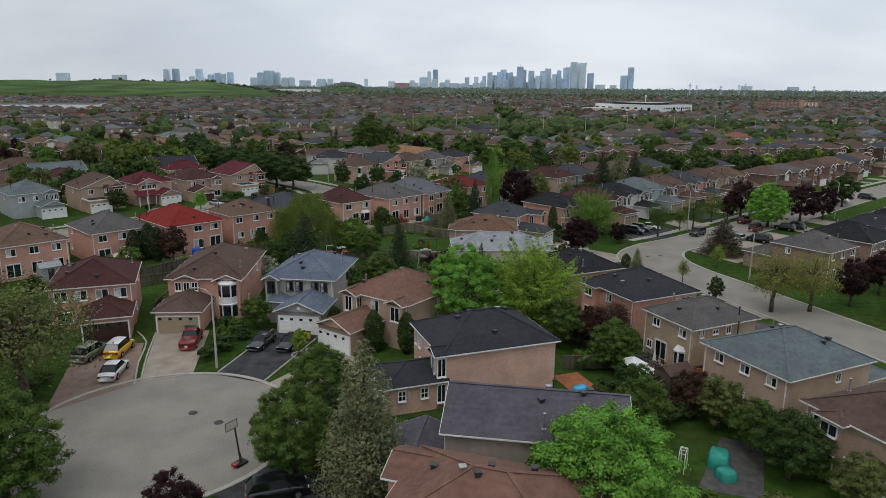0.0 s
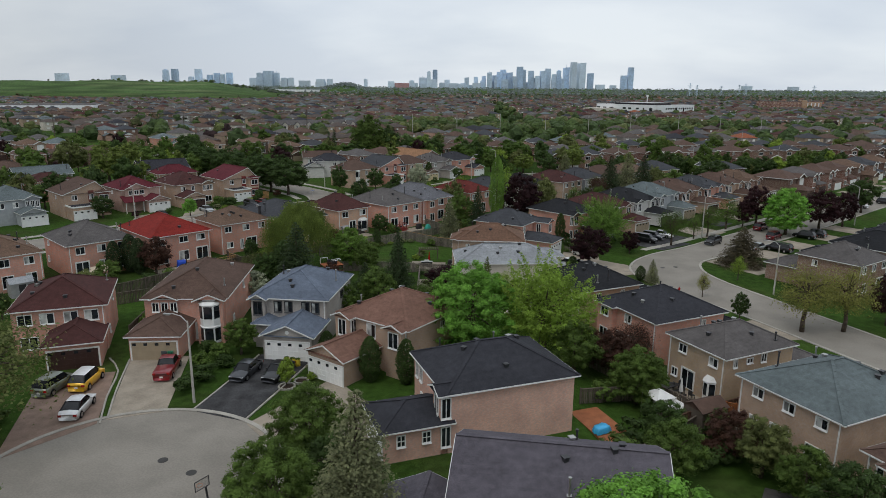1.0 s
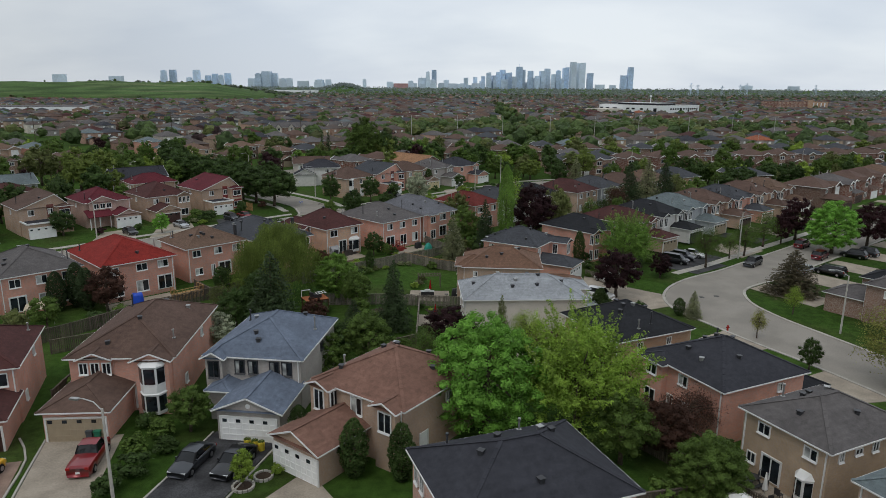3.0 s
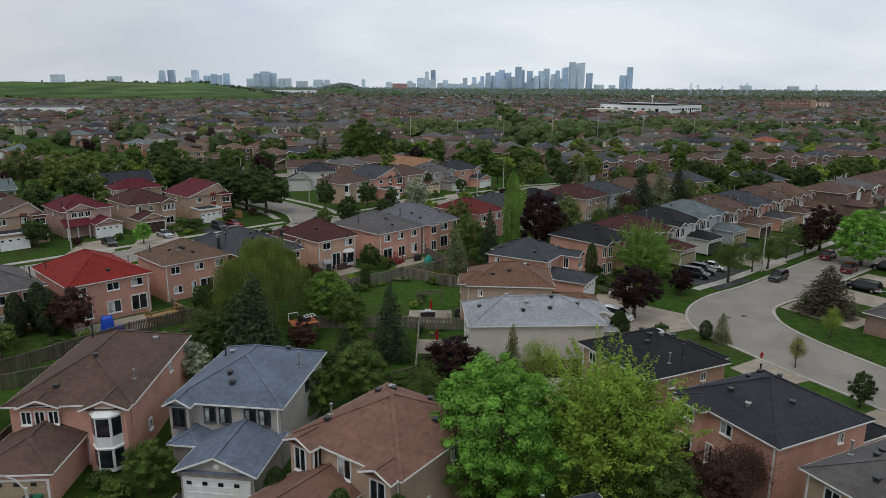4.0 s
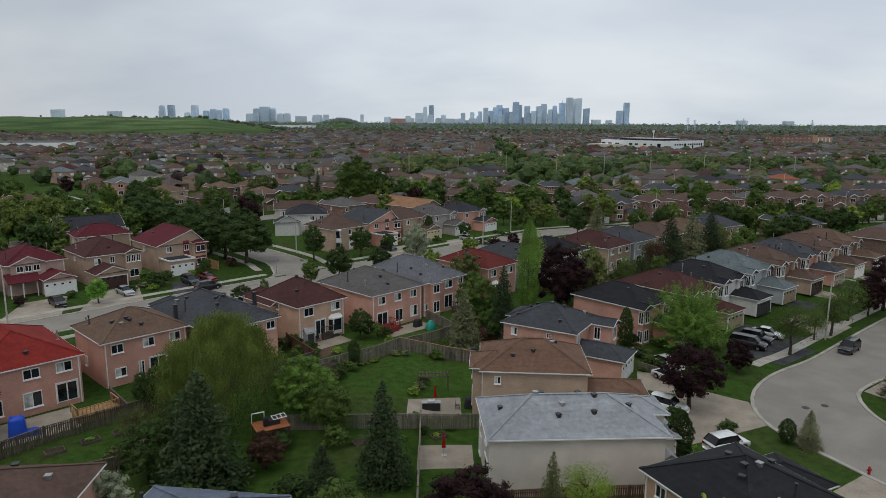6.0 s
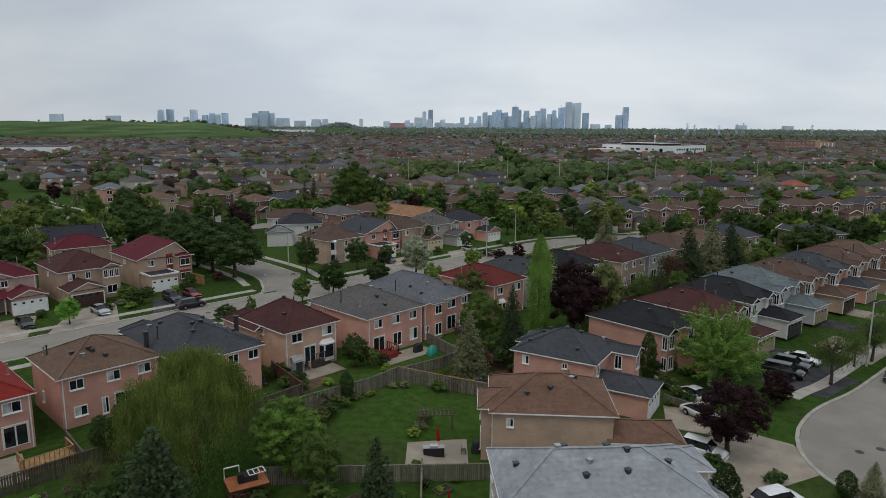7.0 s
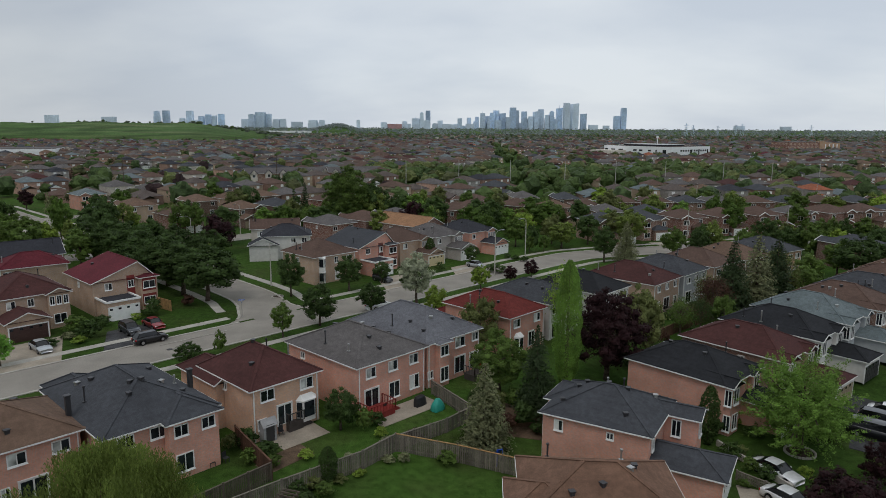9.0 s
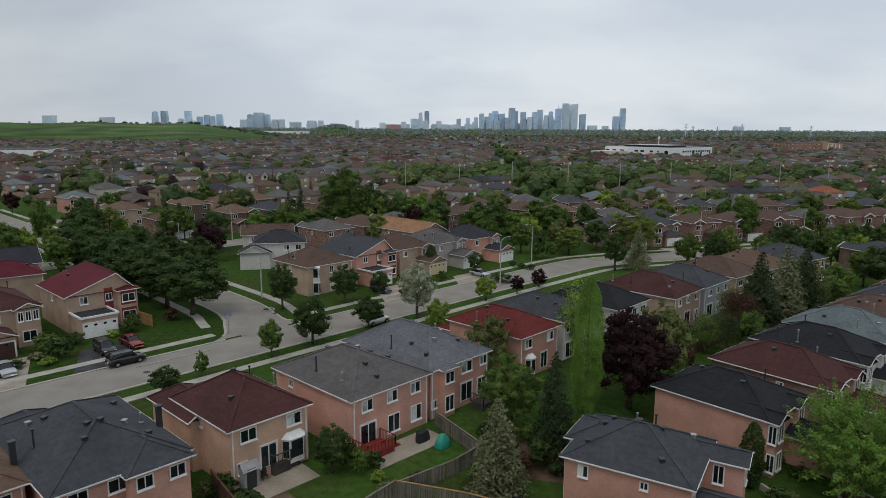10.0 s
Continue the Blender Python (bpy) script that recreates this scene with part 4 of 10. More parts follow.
house("pink brick house with brown shingle roof and white bay", (-36.2, 83.3), 4, 10.2, 15.5, "pink", "brown",
      wins="r,2,4.4,0.8,0.9 r,-4,1.8,0.8,1 l,0,4.4,0.8,0.9 f,1.6,0.3,0.95,2.1,door " + BACKS, seed=4, extra=x_brown)


def x_blue(h, rect, rng):
    r = garage_wing(h, -1.6, 4.9, rect[2] - 5.6, rect[2] + 1.0, "palegrey", "blue", rng, "gy", door_mat=WHITEDOOR)
    b = Acc()
    b.tube((0, -0.03, 0), (0, 0.04, 0), 0.22, 0.22, 12)
    part("gable_vent", b, WHITE, h, m=on_wall(r, "f", 0, 3.3))
    gable_bay(h, -4.9, -2.4, rect[2] - 0.7, rect[2] + 3.0, 5.45, "palegrey", "blue", rng, 0.55)
    window(h, (-4.9, -2.4, rect[2] - 0.7, rect[2] + 3.0), "f", 0, 4.3, 1.1, 1.7, DARKTRIM)
    block(h, -3.9, -1.2, rect[2] - 2.2, rect[2] + 0.8, 3.0, "gyh", BRICKS["palegrey"], ROOFS["blue"], 0.4, 0, None, ("porch_wall", "porch_roof", "porch_gutter"), True, rng)


house("two-storey pale grey brick house with a slate-blue shingle roof", (-23.7, 84.5), -7, 9.8, 11.9, "palegrey", "blue",
      wins="f,-1.4,4.4,1.0,1.4,dark f,-0.1,4.4,1.0,1.4,dark f,2.0,4.4,1.0,1.4,dark f,3.2,4.4,1.0,1.4,dark f,-3.2,0.3,1.0,2.1,door r,1.0,4.3,0.9,0.9,dark r,3.6,1.6,0.9,0.9,dark " + BACKS, seed=5, extra=x_blue)


def x_redbrown(h, rect, rng):
    garage_wing(h, -4.6, 1.4, rect[2] - 5.6, rect[2] + 1.0, "tan", "redbrown", rng, "gy", door_mat=WHITEDOOR)
    r = gable_bay(h, -5.2, -2.2, rect[2] - 0.9, rect[2] + 3.0, 5.45, "tan", "redbrown", rng, 0.42)
    window(h, r, "f", 0, 4.2, 1.2, 1.9)
    window(h, r, "r", -1.0, 4.2, 0.9, 1.9)
    r = gable_bay(h, 2.0, 5.0, rect[2] - 0.7, rect[2] + 3.0, 5.45, "tan", "redbrown", rng, 0.42)
    window(h, r, "f", 0, 4.2, 1.4, 1.8)


house("two-storey tan brick house with a red-brown shingle roof", (-12.5, 79.5), -36, 10.5, 10.8, "tan", "redbrown",
      wins="f,-0.2,4.3,1.3,1.6 r,-2.5,0.3,0.95,2.1,door r,1,4.4,0.8,0.9 l,0,4.4,0.9,1.2 l,3,1.6,0.9,1.2 " + BACKS, seed=6, extra=x_redbrown, vents=6)


def x_charcoal(h, rect, rng):
    r = garage_wing(h, -1.2, 5.0, rect[2] - 5.6, rect[2] + 1.0, "rose", "charcoal", rng, "gyh", door_mat=WHITEDOOR)
    for u in (-1.4, 0.8):
        window(h, r, "r", u, 1.9, 0.8, 1.1, style="grid")
    r = gable_bay(h, 2.2, 5.0, rect[2] - 0.6, rect[2] + 3.0, 5.45, "rose", "charcoal", rng, 0.42)
    for z in (4.2, 1.6):
        window(h, r, "f", 0, z, 1.0, 1.7)
        window(h, r, "r", -1.0, z, 0.9, 1.9)


house("two-storey rose-tan brick house with a charcoal shingle roof", (-3.6, 68.0), -70, 10.0, 12.7, "rose", "charcoal",
      wins="f,-3.6,4.3,0.8,1.6 f,-2.4,4.3,0.8,1.6 f,-2,0.3,0.95,2.1,door " + BACKS, seed=7, extra=x_charcoal, vents=6)


def x_purple(h, rect, rng):
    r = garage_wing(h, -0.8, 5.4, rect[2] - 4.8, rect[2] + 1.0, "grey", "purple", rng, "gx", door_mat=None)
    garage_door(h, r, "f", 0, 4.9, 2.15, WHITEDOOR)
    for u in (-1.6, 0.2):
        window(h, r, "r", u, 1.7, 0.9, 1.1)


house("two-storey grey brick house with a purple-grey shingle roof", (1.2, 53.2), -99, 9.0, 13.8, "grey", "purple", kind="gy", pitch=0.45,
      wins="f,-2.5,4.3,1.3,1.4 f,2,4.3,1.3,1.4 b,-1,4.3,1.4,1.2 b,2,1.7,1.4,1.6 r,4,4.4,0.8,0.9", seed=8, extra=x_purple, vents=6, flues=2)


def x_last(h, rect, rng):
    garage_wing(h, -1.0, 5.2, rect[2] - 4.6, rect[2] + 1.0, "pink", "redbrown", rng, "gy", door_mat=WHITEDOOR)
    gable_bay(h, -5.0, -0.6, rect[2] - 1.2, rect[2] + 3.0, 5.45, "pink", "redbrown", rng, 0.42)


house("two-storey pink brick house with a red-brown shingle roof", (-1.4, 42.6), -108, 10.4, 12.5, "pink", "redbrown", wins=FRONTS + BACKS, seed=9, extra=x_last, vents=5)


# ---- houses whose backs face the gardens, along the bending street ----
def x_side_garage(roof, wall, x0=-4.8, x1=1.0, depth=4.5, door_mat=None):
    def go(h, rect, rng):
        garage_wing(h, x0, x1, rect[2] - depth, rect[2] + 1.0, wall, roof, rng, "gyh", door_mat=door_mat or WHITEDOOR)
    return go


ROW_BACK = "b,-3.2,4.5,1.1,1.1 b,0.2,4.5,1.1,1.2 b,3.0,4.5,1.4,1.1 b,-2.2,0.3,1.9,2.1,patio b,0.6,1.5,0.8,1.9 b,2.7,1.5,1.4,1.9 "
house("two-storey buff brick house with a black tiled roof", (25.9, 93.2), 115, 10.7, 10.5, "buff", "black", wins=ROW_BACK + "l,-2,4.5,0.8,0.9 l,2,4.5,0.7,0.9 " + FRONTS, seed=11, extra=x_side_garage("black", "buff", 0.0, 6.2, 6.0), vents=5)


def x_black(h, rect, rng):
    garage_wing(h, -4.6, 1.4, rect[2] - 4.6, rect[2] + 1.0, "pink", "black", rng, "gyh", door_mat=WHITEDOOR)
    r = (1.4, 5.1, rect[3] - 3, rect[3] + 0.7)
    block(h, *r, 5.45, "hip", BRICKS["pink"], ROOFS["charcoal"], 0.35, 0, None, ("bay_wall", "bay_roof", "bay_gutter"), True, rng)
    window(h, r, "b", 0, 4.5, 1.5, 1.1)
    window(h, r, "b", 0, 1.5, 1.5, 1.9)


house("pink brick house with a charcoal hip roof and white back windows", (32.5, 81.7), 115, 10.9, 11.2, "pink", "charcoal",
      wins="b,0.3,4.5,1.2,1.1 b,-2.5,4.5,1.0,1.1 b,-3.5,0.4,1.5,2.1,patio b,-1.2,1.5,0.8,1.9 b,0.6,1.5,1.4,1.9 l,2,4.5,0.7,0.9 ", seed=12, extra=x_black, vents=6, flues=1)
house("two-storey sand-coloured brick house with a mid grey hip roof", (35.4, 71.3), 115, 8.5, 10.4, "sand", "grey",
      wins="b,-1.8,4.5,1.2,1.0 b,2.4,4.5,1.2,1.0 b,2.2,1.6,1.6,1.3,bay b,-0.8,0.3,1.7,2.1,patio b,-2.7,1.5,0.9,1.0 l,-1.5,4.7,0.9,0.6 l,0.5,4.7,0.8,1.0 l,-3.5,4.7,0.6,0.9 ", seed=13, extra=x_side_garage("grey", "sand", -4.2, 1.8, 5.0), vents=5)
house("two-storey tan brick house with a green-grey hip roof", (41.1, 59.5), 115, 10.9, 12.4, "tan", "greengrey",
      wins="b,3.3,4.6,1.2,1.0 b,0.2,4.6,1.2,1.0 b,-3.0,4.6,1.2,1.0 b,3.0,1.7,1.8,1.3 b,-0.5,0.3,1.7,2.1,patio b,-3.2,1.5,0.9,1.5 l,1,4.5,0.8,0.9 ", seed=14, extra=x_side_garage("greengrey", "tan"), vents=6)


def x_corner(h, rect, rng):
    r = (0.2, 3.2, rect[3] - 3, rect[3] + 0.8)
    block(h, *r, 5.45, "hip", BRICKS["tan"], ROOFS["brown"], 0.35, 0, None, ("bay_wall", "bay_roof", "bay_gutter"), True, rng)
    window(h, r, "b", 0, 4.5, 1.6, 1.1)
    window(h, r, "b", 0, 1.5, 1.6, 1.9)


house("tan brick house with a brown shingle roof and projecting back bay", (44.0, 47.5), 112, 10.0, 12.4, "tan", "brown",
      wins="b,4.0,4.5,1.2,1.0 b,-1.2,4.5,0.8,1.1 b,-3.2,4.5,1.2,1.0 b,3.6,1.6,1.6,1.4 b,-0.9,1.5,0.8,1.9 b,-3,0.3,1.7,2.1,patio", seed=15, extra=x_corner, vents=5)


def x_stucco(h, rect, rng):
    garage_wing(h, 0.4, 6.4, rect[2] - 3.0, rect[2] + 1.0, "stucco", "pale", rng, "gyh", door_mat=WHITEDOOR)
    block(h, 0.0, 4.4, rect[2] - 1.6, rect[2] + 4, 5.45, "gyh", BRICKS["stucco"], ROOFS["pale"], 0.42, 0, None, ("bay_wall", "bay_roof", "bay_gutter"), True, rng)


house("two-storey cream stucco house with a pale grey shingle roof", (16.8, 103.7), 93, 9.0, 15.9, "stucco", "pale", wins="b,-2.8,4.4,1.2,1.5 b,-2.8,1.5,1.2,1.9 b,1.5,4.4,1.4,1.2 b,1.5,0.3,1.8,2.1,patio ", seed=16, extra=x_stucco, vents=9, flues=0)


def x_tan(h, rect, rng):
    r = (-3.9, 1.4, rect[3] - 4.5, rect[3] + 1.1)
    block(h, *r, 5.45, "hip", BRICKS["tan"], ROOFS["tanbrown"], 0.46, 0, None, ("bay_wall", "bay_roof", "bay_gutter"), True, rng)
    window(h, r, "b", 0.6, 4.4, 1.3, 1.3)
    window(h, r, "l", 1.4, 4.4, 0.8, 1.3)
    window(h, r, "b", 0.4, 1.5, 1.6, 1.8)
    garage_wing(h, -4.9, 0.8, rect[2] - 6.4, rect[2] + 1.0, "tan", "tanbrown", rng, "gyh", door_mat=WHITEDOOR)


house("two-storey tan brick house with a brown hip roof", (13.2, 118.0), 86, 9.6, 12.0, "tan", "tanbrown", wins="b,3.2,4.4,1.1,1.5 b,3.2,1.5,1.1,1.9 b,0,4.4,1.4,1.2 b,-1,0.3,1.8,2.1,patio l,-4,4.4,0.7,0.9 ", seed=17, extra=x_tan, vents=4)


def x_cross(h, rect, rng):
    garage_wing(h, -4.6, 1.0, rect[2] - 6.2, rect[2] + 1.0, "pink", "darkgrey", rng, "gyh", door_mat=WHITEDOOR)
    r = gable_bay(h, 0.9, 4.4, rect[2] - 3.0, rect[2] + 3.5, 5.45, "pink", "darkgrey", rng, 0.4)
    window(h, r, "f", 0, 4.2, 1.3, 1.7)
    window(h, r, "l", 1.0, 4.2, 0.9, 1.7)
    block(h, rect[0] + 3.5, rect[1] - 0.5, rect[3] - 4, rect[3] + 0.9, 5.45, "hip", BRICKS["pink"], ROOFS["darkgrey"], 0.4, 0, None, ("bay_wall", "bay_roof", "bay_gutter"), True, rng)


house("pink brick house with a dark grey hip roof and front gable", (14.0, 131.3), 59, 9.6, 10.7, "pink", "darkgrey", wins="l,-3.4,4.5,0.9,1.1 f,-3.2,4.3,1.0,1.4 b,-2,4.4,1.3,1.2 b,-2,1.5,1.6,1.6 l,1.5,4.6,0.7,0.7", seed=18, extra=x_cross, vents=7)


def x_gables(roof, wall, door_mat=None):
    def go(h, rect, rng):
        w = rect[1]
        garage_wing(h, -0.6, w, rect[2] - 4.6, rect[2] + 1.0, wall, roof, rng, "gyh", door_mat=door_mat or WHITEDOOR)
        r = gable_bay(h, -w, -w + 3.0, rect[2] - 0.7, rect[2] + 3.0, 5.45, wall, roof, rng, 0.5)
        window(h, r, "f", 0, 4.2, 1.2, 1.8)
        window(h, r, "f", 0, 1.4, 1.2, 1.8)
        window(h, r, "l", 1.2, 4.2, 0.8, 1.8)
        window(h, r, "l", 1.2, 1.4, 0.8, 1.8)
        r = gable_bay(h, w - 4.0, w - 1.0, rect[2] - 0.5, rect[2] + 3.0, 5.45, wall, roof, rng, 0.5)
        window(h, r, "f", 0, 4.4, 1.3, 1.4)
    return go


house("pink brick house with a black shingle roof and front gables", (24.8, 142.4), 42, 9.4, 12.3, "pink", "black", wins=BACKS, seed=19, extra=x_gables("black", "pink"), vents=2, flues=1)
house("two-storey brick house with a dark red shingle roof", (34.2, 149.4), 40, 9.6, 13.4, "brown", "maroon", wins=FLANKS + BACKS, seed=20, extra=x_gables("maroon", "tan", TANDOOR), vents=2)
house("white-sided house with a black roof and low front wing", (42.0, 156.6), 40, 9.6, 13.0, "white", "black", wins=FLANKS + BACKS, seed=21, extra=x_gables("black", "white", GREYDOOR), vents=3)
house("two-storey grey-sided house with a mid grey roof", (49.6, 164.2), 40, 10.2, 13.0, "greysiding", "greengrey", wins=FLANKS + BACKS, seed=22, extra=x_gables("greengrey", "greysiding", TANDOOR), vents=5)
house("two-storey brown brick house with a brown roof", (58.2, 171.4), 40, 9.8, 13.0, "brown", "brown", wins=FLANKS + BACKS, seed=23, extra=x_gables("brown", "tan", BROWNDOOR), vents=4)
house("two-storey pink brick house with a dark blue-grey roof", (66.2, 178.2), 40, 9.8, 13.0, "pink", "darkgrey", wins=FLANKS + BACKS, seed=24, extra=x_gables("darkgrey", "pink", TANDOOR), vents=4)
house("two-storey tan brick house with a brown roof", (74.4, 185.2), 40, 9.8, 13.0, "tan", "brown", wins=FLANKS + BACKS, seed=25, extra=x_gables("brown", "tan"), vents=4)
house("two-storey brick house with a taupe roof", (82.6, 192.2), 40, 9.8, 13.0, "brown", "taupe", wins=FLANKS + BACKS, seed=26, extra=x_gables("taupe", "brown"), vents=4)

# ---- houses whose backs face the camera, fronting the straight street ----
PINKBACK = "b,-3.2,4.45,1.4,1.2 b,0.0,4.45,1.4,1.2 b,3.2,4.45,1.4,1.2 b,-3.1,0.5,1.9,2.1,patio b,0.2,1.6,1.6,1.9 b,3.3,1.7,1.5,1.7 l,3.5,4.5,0.8,0.8 r,-3.5,4.5,0.8,0.8 r,-4.2,1.7,0.8,1 "


def corner_fl(bl, yaw, W, D):
    """The front left corner of the eaves from the back left one."""
    v = Matrix.Rotation(radians(yaw), 3, "Z") @ Vector((0, -D, 0))
    return (bl[0] + v.x, bl[1] + v.y)


def back_house(label, bl, W, D, wall, roof, yaw=226, **kw):
    return house(label, corner_fl(bl, yaw, W, D), yaw, W, D, wall, roof, **kw)


def x_crossroof(h, rect, rng):
    x_side_garage("darkgrey", "pink")(h, rect, rng)
    block(h, rect[0] + 0.2, 0.4, rect[3] - 5.5, rect[3] + 0.9, 5.45, "hip", BRICKS["pink"], ROOFS["darkgrey"], 0.5, 0, None, ("wing_wall", "wing_roof", "wing_gutter"), True, rng)
    r = (rect[0] + 0.2, 0.4, rect[3] - 5.5, rect[3] + 0.9)
    for u, z, w, hh in ((-1.2, 4.5, 1.3, 1.1), (1.3, 4.5, 1.3, 1.1), (-1.0, 1.5, 1.6, 1.7)):
        window(h, r, "b", u, z, w, hh)
    chimney(h, rect[0] + 0.2, rect[3] - 5.6, 4.6, 7.4, DARKTRIM, 0.4)
    block(h, 0.2, rect[1] - 0.4, rect[2] - 1.4, rect[2] + 6, 5.45, "hip", BRICKS["pink"], ROOFS["darkgrey"], 0.55, 0, None, ("wing_wall", "wing_roof", "wing_gutter"), True, rng)


def x_maroonback(h, rect, rng):
    garage_wing(h, -4.3, 1.0, rect[2] - 5.5, rect[2] + 1.0, "peach", "maroon", rng, "gyh", door_mat=WHITEDOOR)
    block(h, 0.4, rect[1] + 0.9, rect[2] - 3.0, rect[2] + 5.5, 4.9, "gyh", BRICKS["peach"], ROOFS["maroon"], 0.6, 0, None, ("wing_wall", "wing_roof", "wing_gutter"), True, rng)
    bay_window(h, rect, "r", -2.0, 2.0, 1.8, 1.5, 0.5)


back_house("two-storey pink brick house with a bright red metal roof", (-41.0, 123.1), 10.9, 14.2, "pink", "red", wins="b,-3.6,4.5,1.3,1.1 b,0.3,4.5,1.6,1.1 b,3.4,4.5,1.6,1.1 b,3.5,0.6,2.0,2.1,patio b,0.2,1.7,1.8,1.7 b,-3.4,1.6,1.8,1.7 ", seed=31, vents=1, flues=2, extra=x_side_garage("red", "pink", -5, 1, 4))
back_house("two-storey pink brick house with a taupe shingle roof", (-33.4, 133.6), 10.6, 10.0, "pink", "taupe", wins="b,-3.4,4.5,1.4,1.1 b,0.2,4.5,1.4,1.1 b,3.4,4.5,1.4,1.1 b,1.2,0.4,2.0,2.1,patio b,-0.8,1.5,0.7,1.8 b,-3.2,1.6,1.3,1.1 r,-1,2,0.7,1.2 ", seed=32, vents=6, extra=lambda h, rect, rng: (x_side_garage("taupe", "pink")(h, rect, rng), chimney(h, rect[0] + 0.2, 1.5, 4.6, 7.4, DARKTRIM, 0.4)))
back_house("two-storey pink brick house with a dark grey cross roof", (-23.7, 138.7), 10.5, 15.5, "pink", "darkgrey", wins="b,3.4,4.6,1.6,1.1 b,3.2,1.4,1.7,1.9 b,-0.4,4.6,1.6,1.1 b,-3.2,4.6,1.4,1.1 b,-3.0,1.6,1.4,1.6 l,-3,1.6,1.2,1.5,bay l,-5,4.5,0.8,0.9", seed=33, vents=8, extra=x_crossroof)
back_house("two-storey peach brick house with a maroon hip roof", (-15.9, 147.6), 8.6, 10.8, "peach", "maroon", pitch=0.62, wins="b,-2.2,4.5,1.6,1.2 b,2.4,4.5,1.6,1.2 b,2.3,1.9,2.4,1.6,bay b,-0.3,0.9,1.6,2.1,patio b,-2.9,1.7,1.0,1.1 r,-3,4.6,0.8,0.8 r,0,4.6,0.8,0.8 ", seed=34, vents=2, extra=x_maroonback)
back_house("two-storey pink brick house with a mid grey shingle roof", (-4.9, 155.5), 10.8, 13.4, "pink", "grey", wins=PINKBACK, seed=35, vents=6, extra=x_side_garage("grey", "pink"))


def x_bayback(h, rect, rng):
    r = (1.2, 3.8, rect[3] - 3, rect[3] + 0.7)
    block(h, *r, 5.45, "hip", BRICKS["pink"], ROOFS["slate"], 0.35, 0, None, ("bay_wall", "bay_roof", "bay_gutter"), True, rng)
    window(h, r, "b", 0, 4.4, 1.4, 1.3)
    window(h, r, "b", 0, 1.5, 1.4, 1.8)


back_house("two-storey pink brick house with a slate-grey roof and back bay", (1.9, 162.8), 10.1, 15.0, "pink", "slate", pitch=0.55, wins="b,3.8,4.6,1.2,1.1 b,1.0,4.5,1.8,1.3 b,1.0,0.6,1.8,2.1,patio b,3.6,0.6,1.4,2.0,patio b,-4.2,1.6,0.9,1.0 ", seed=36, vents=10, extra=x_bayback)
back_house("two-storey pink brick house with a tomato-red shingle roof", (11.8, 173.1), 8.8, 12.5, "pink", "tomato", wins="b,-2.4,4.4,1.5,1.2 b,2.2,4.4,1.5,1.2 b,-2.0,1.6,1.8,1.5,bay b,1.0,0.5,1.3,2.1,patio", seed=37, vents=3, extra=x_side_garage("tomato", "pink", -4.3, 1.6))
back_house("two-storey brick house with a dark grey roof among trees", (18.4, 180.4), 8.8, 12.5, "white", "darkgrey", wins=BACKS, seed=38, vents=3, extra=x_side_garage("darkgrey", "white", -4.3, 1.6))
back_house("two-storey white house with a black roof", (27.6, 186.6), 9.4, 12.5, "white", "black", wins=BACKS, seed=39, vents=3, extra=x_side_garage("black", "white", -4.3, 1.6))
back_house("tan brick house with a dark red roof and white awning", (38.4, 193.6), 10.2, 13.5, "tan", "maroon", wins="b,-3,4.5,1.2,1.1 b,0,4.5,1.2,1.1 b,3,4.5,1.2,1.1 b,0,0.5,1.9,2.1,patio b,-3,1.6,1.2,1.6 b,3.2,1.6,1.2,1.6 ", seed=40, vents=4, extra=x_side_garage("maroon", "tan"))
back_house("two-storey pale grey house with a slate-blue roof", (45.8, 200.4), 9.8, 12.5, "greysiding", "darkgrey", yaw=224, wins=BACKS, seed=41, vents=3, extra=x_side_garage("darkgrey", "greysiding"))
back_house("two-storey tan brick house with a brown roof behind firs", (54.4, 207.2), 9.8, 12.5, "tan", "brown", yaw=220, wins=BACKS, seed=42, vents=3, extra=x_side_garage("brown", "tan"))
back_house("two-storey brick house with a brown roof behind firs", (63.6, 213.4), 9.8, 12.5, "brown", "taupe", yaw=216, wins=BACKS, seed=43, vents=3, extra=x_side_garage("taupe", "brown"))
back_house("tan brick house with a dark blue-grey roof behind trees", (74.0, 220.4), 9.8, 12.5, "buff", "darkgrey", yaw=212, wins=BACKS, seed=44, vents=3, extra=x_side_garage("darkgrey", "buff"))
back_house("pink brick house with a grey roof beside a cedar hedge", (-51.6, 116.7), 10.7, 12.5, "pink", "grey", wins=PINKBACK, seed=45, vents=5, extra=x_side_garage("grey", "pink"))
back_house("two-storey pink brick house with a brown roof beside a carport", (-60.6, 106.2), 10.7, 12.5, "pink", "taupe", wins=PINKBACK, seed=46, vents=5, extra=x_side_garage("taupe", "pink"))
back_house("two-storey brick house with a brown roof by a hedge", (-69.6, 97.4), 10.4, 12.0, "brown", "brown", wins=PINKBACK, seed=47, vents=4, extra=x_side_garage("brown", "brown"))


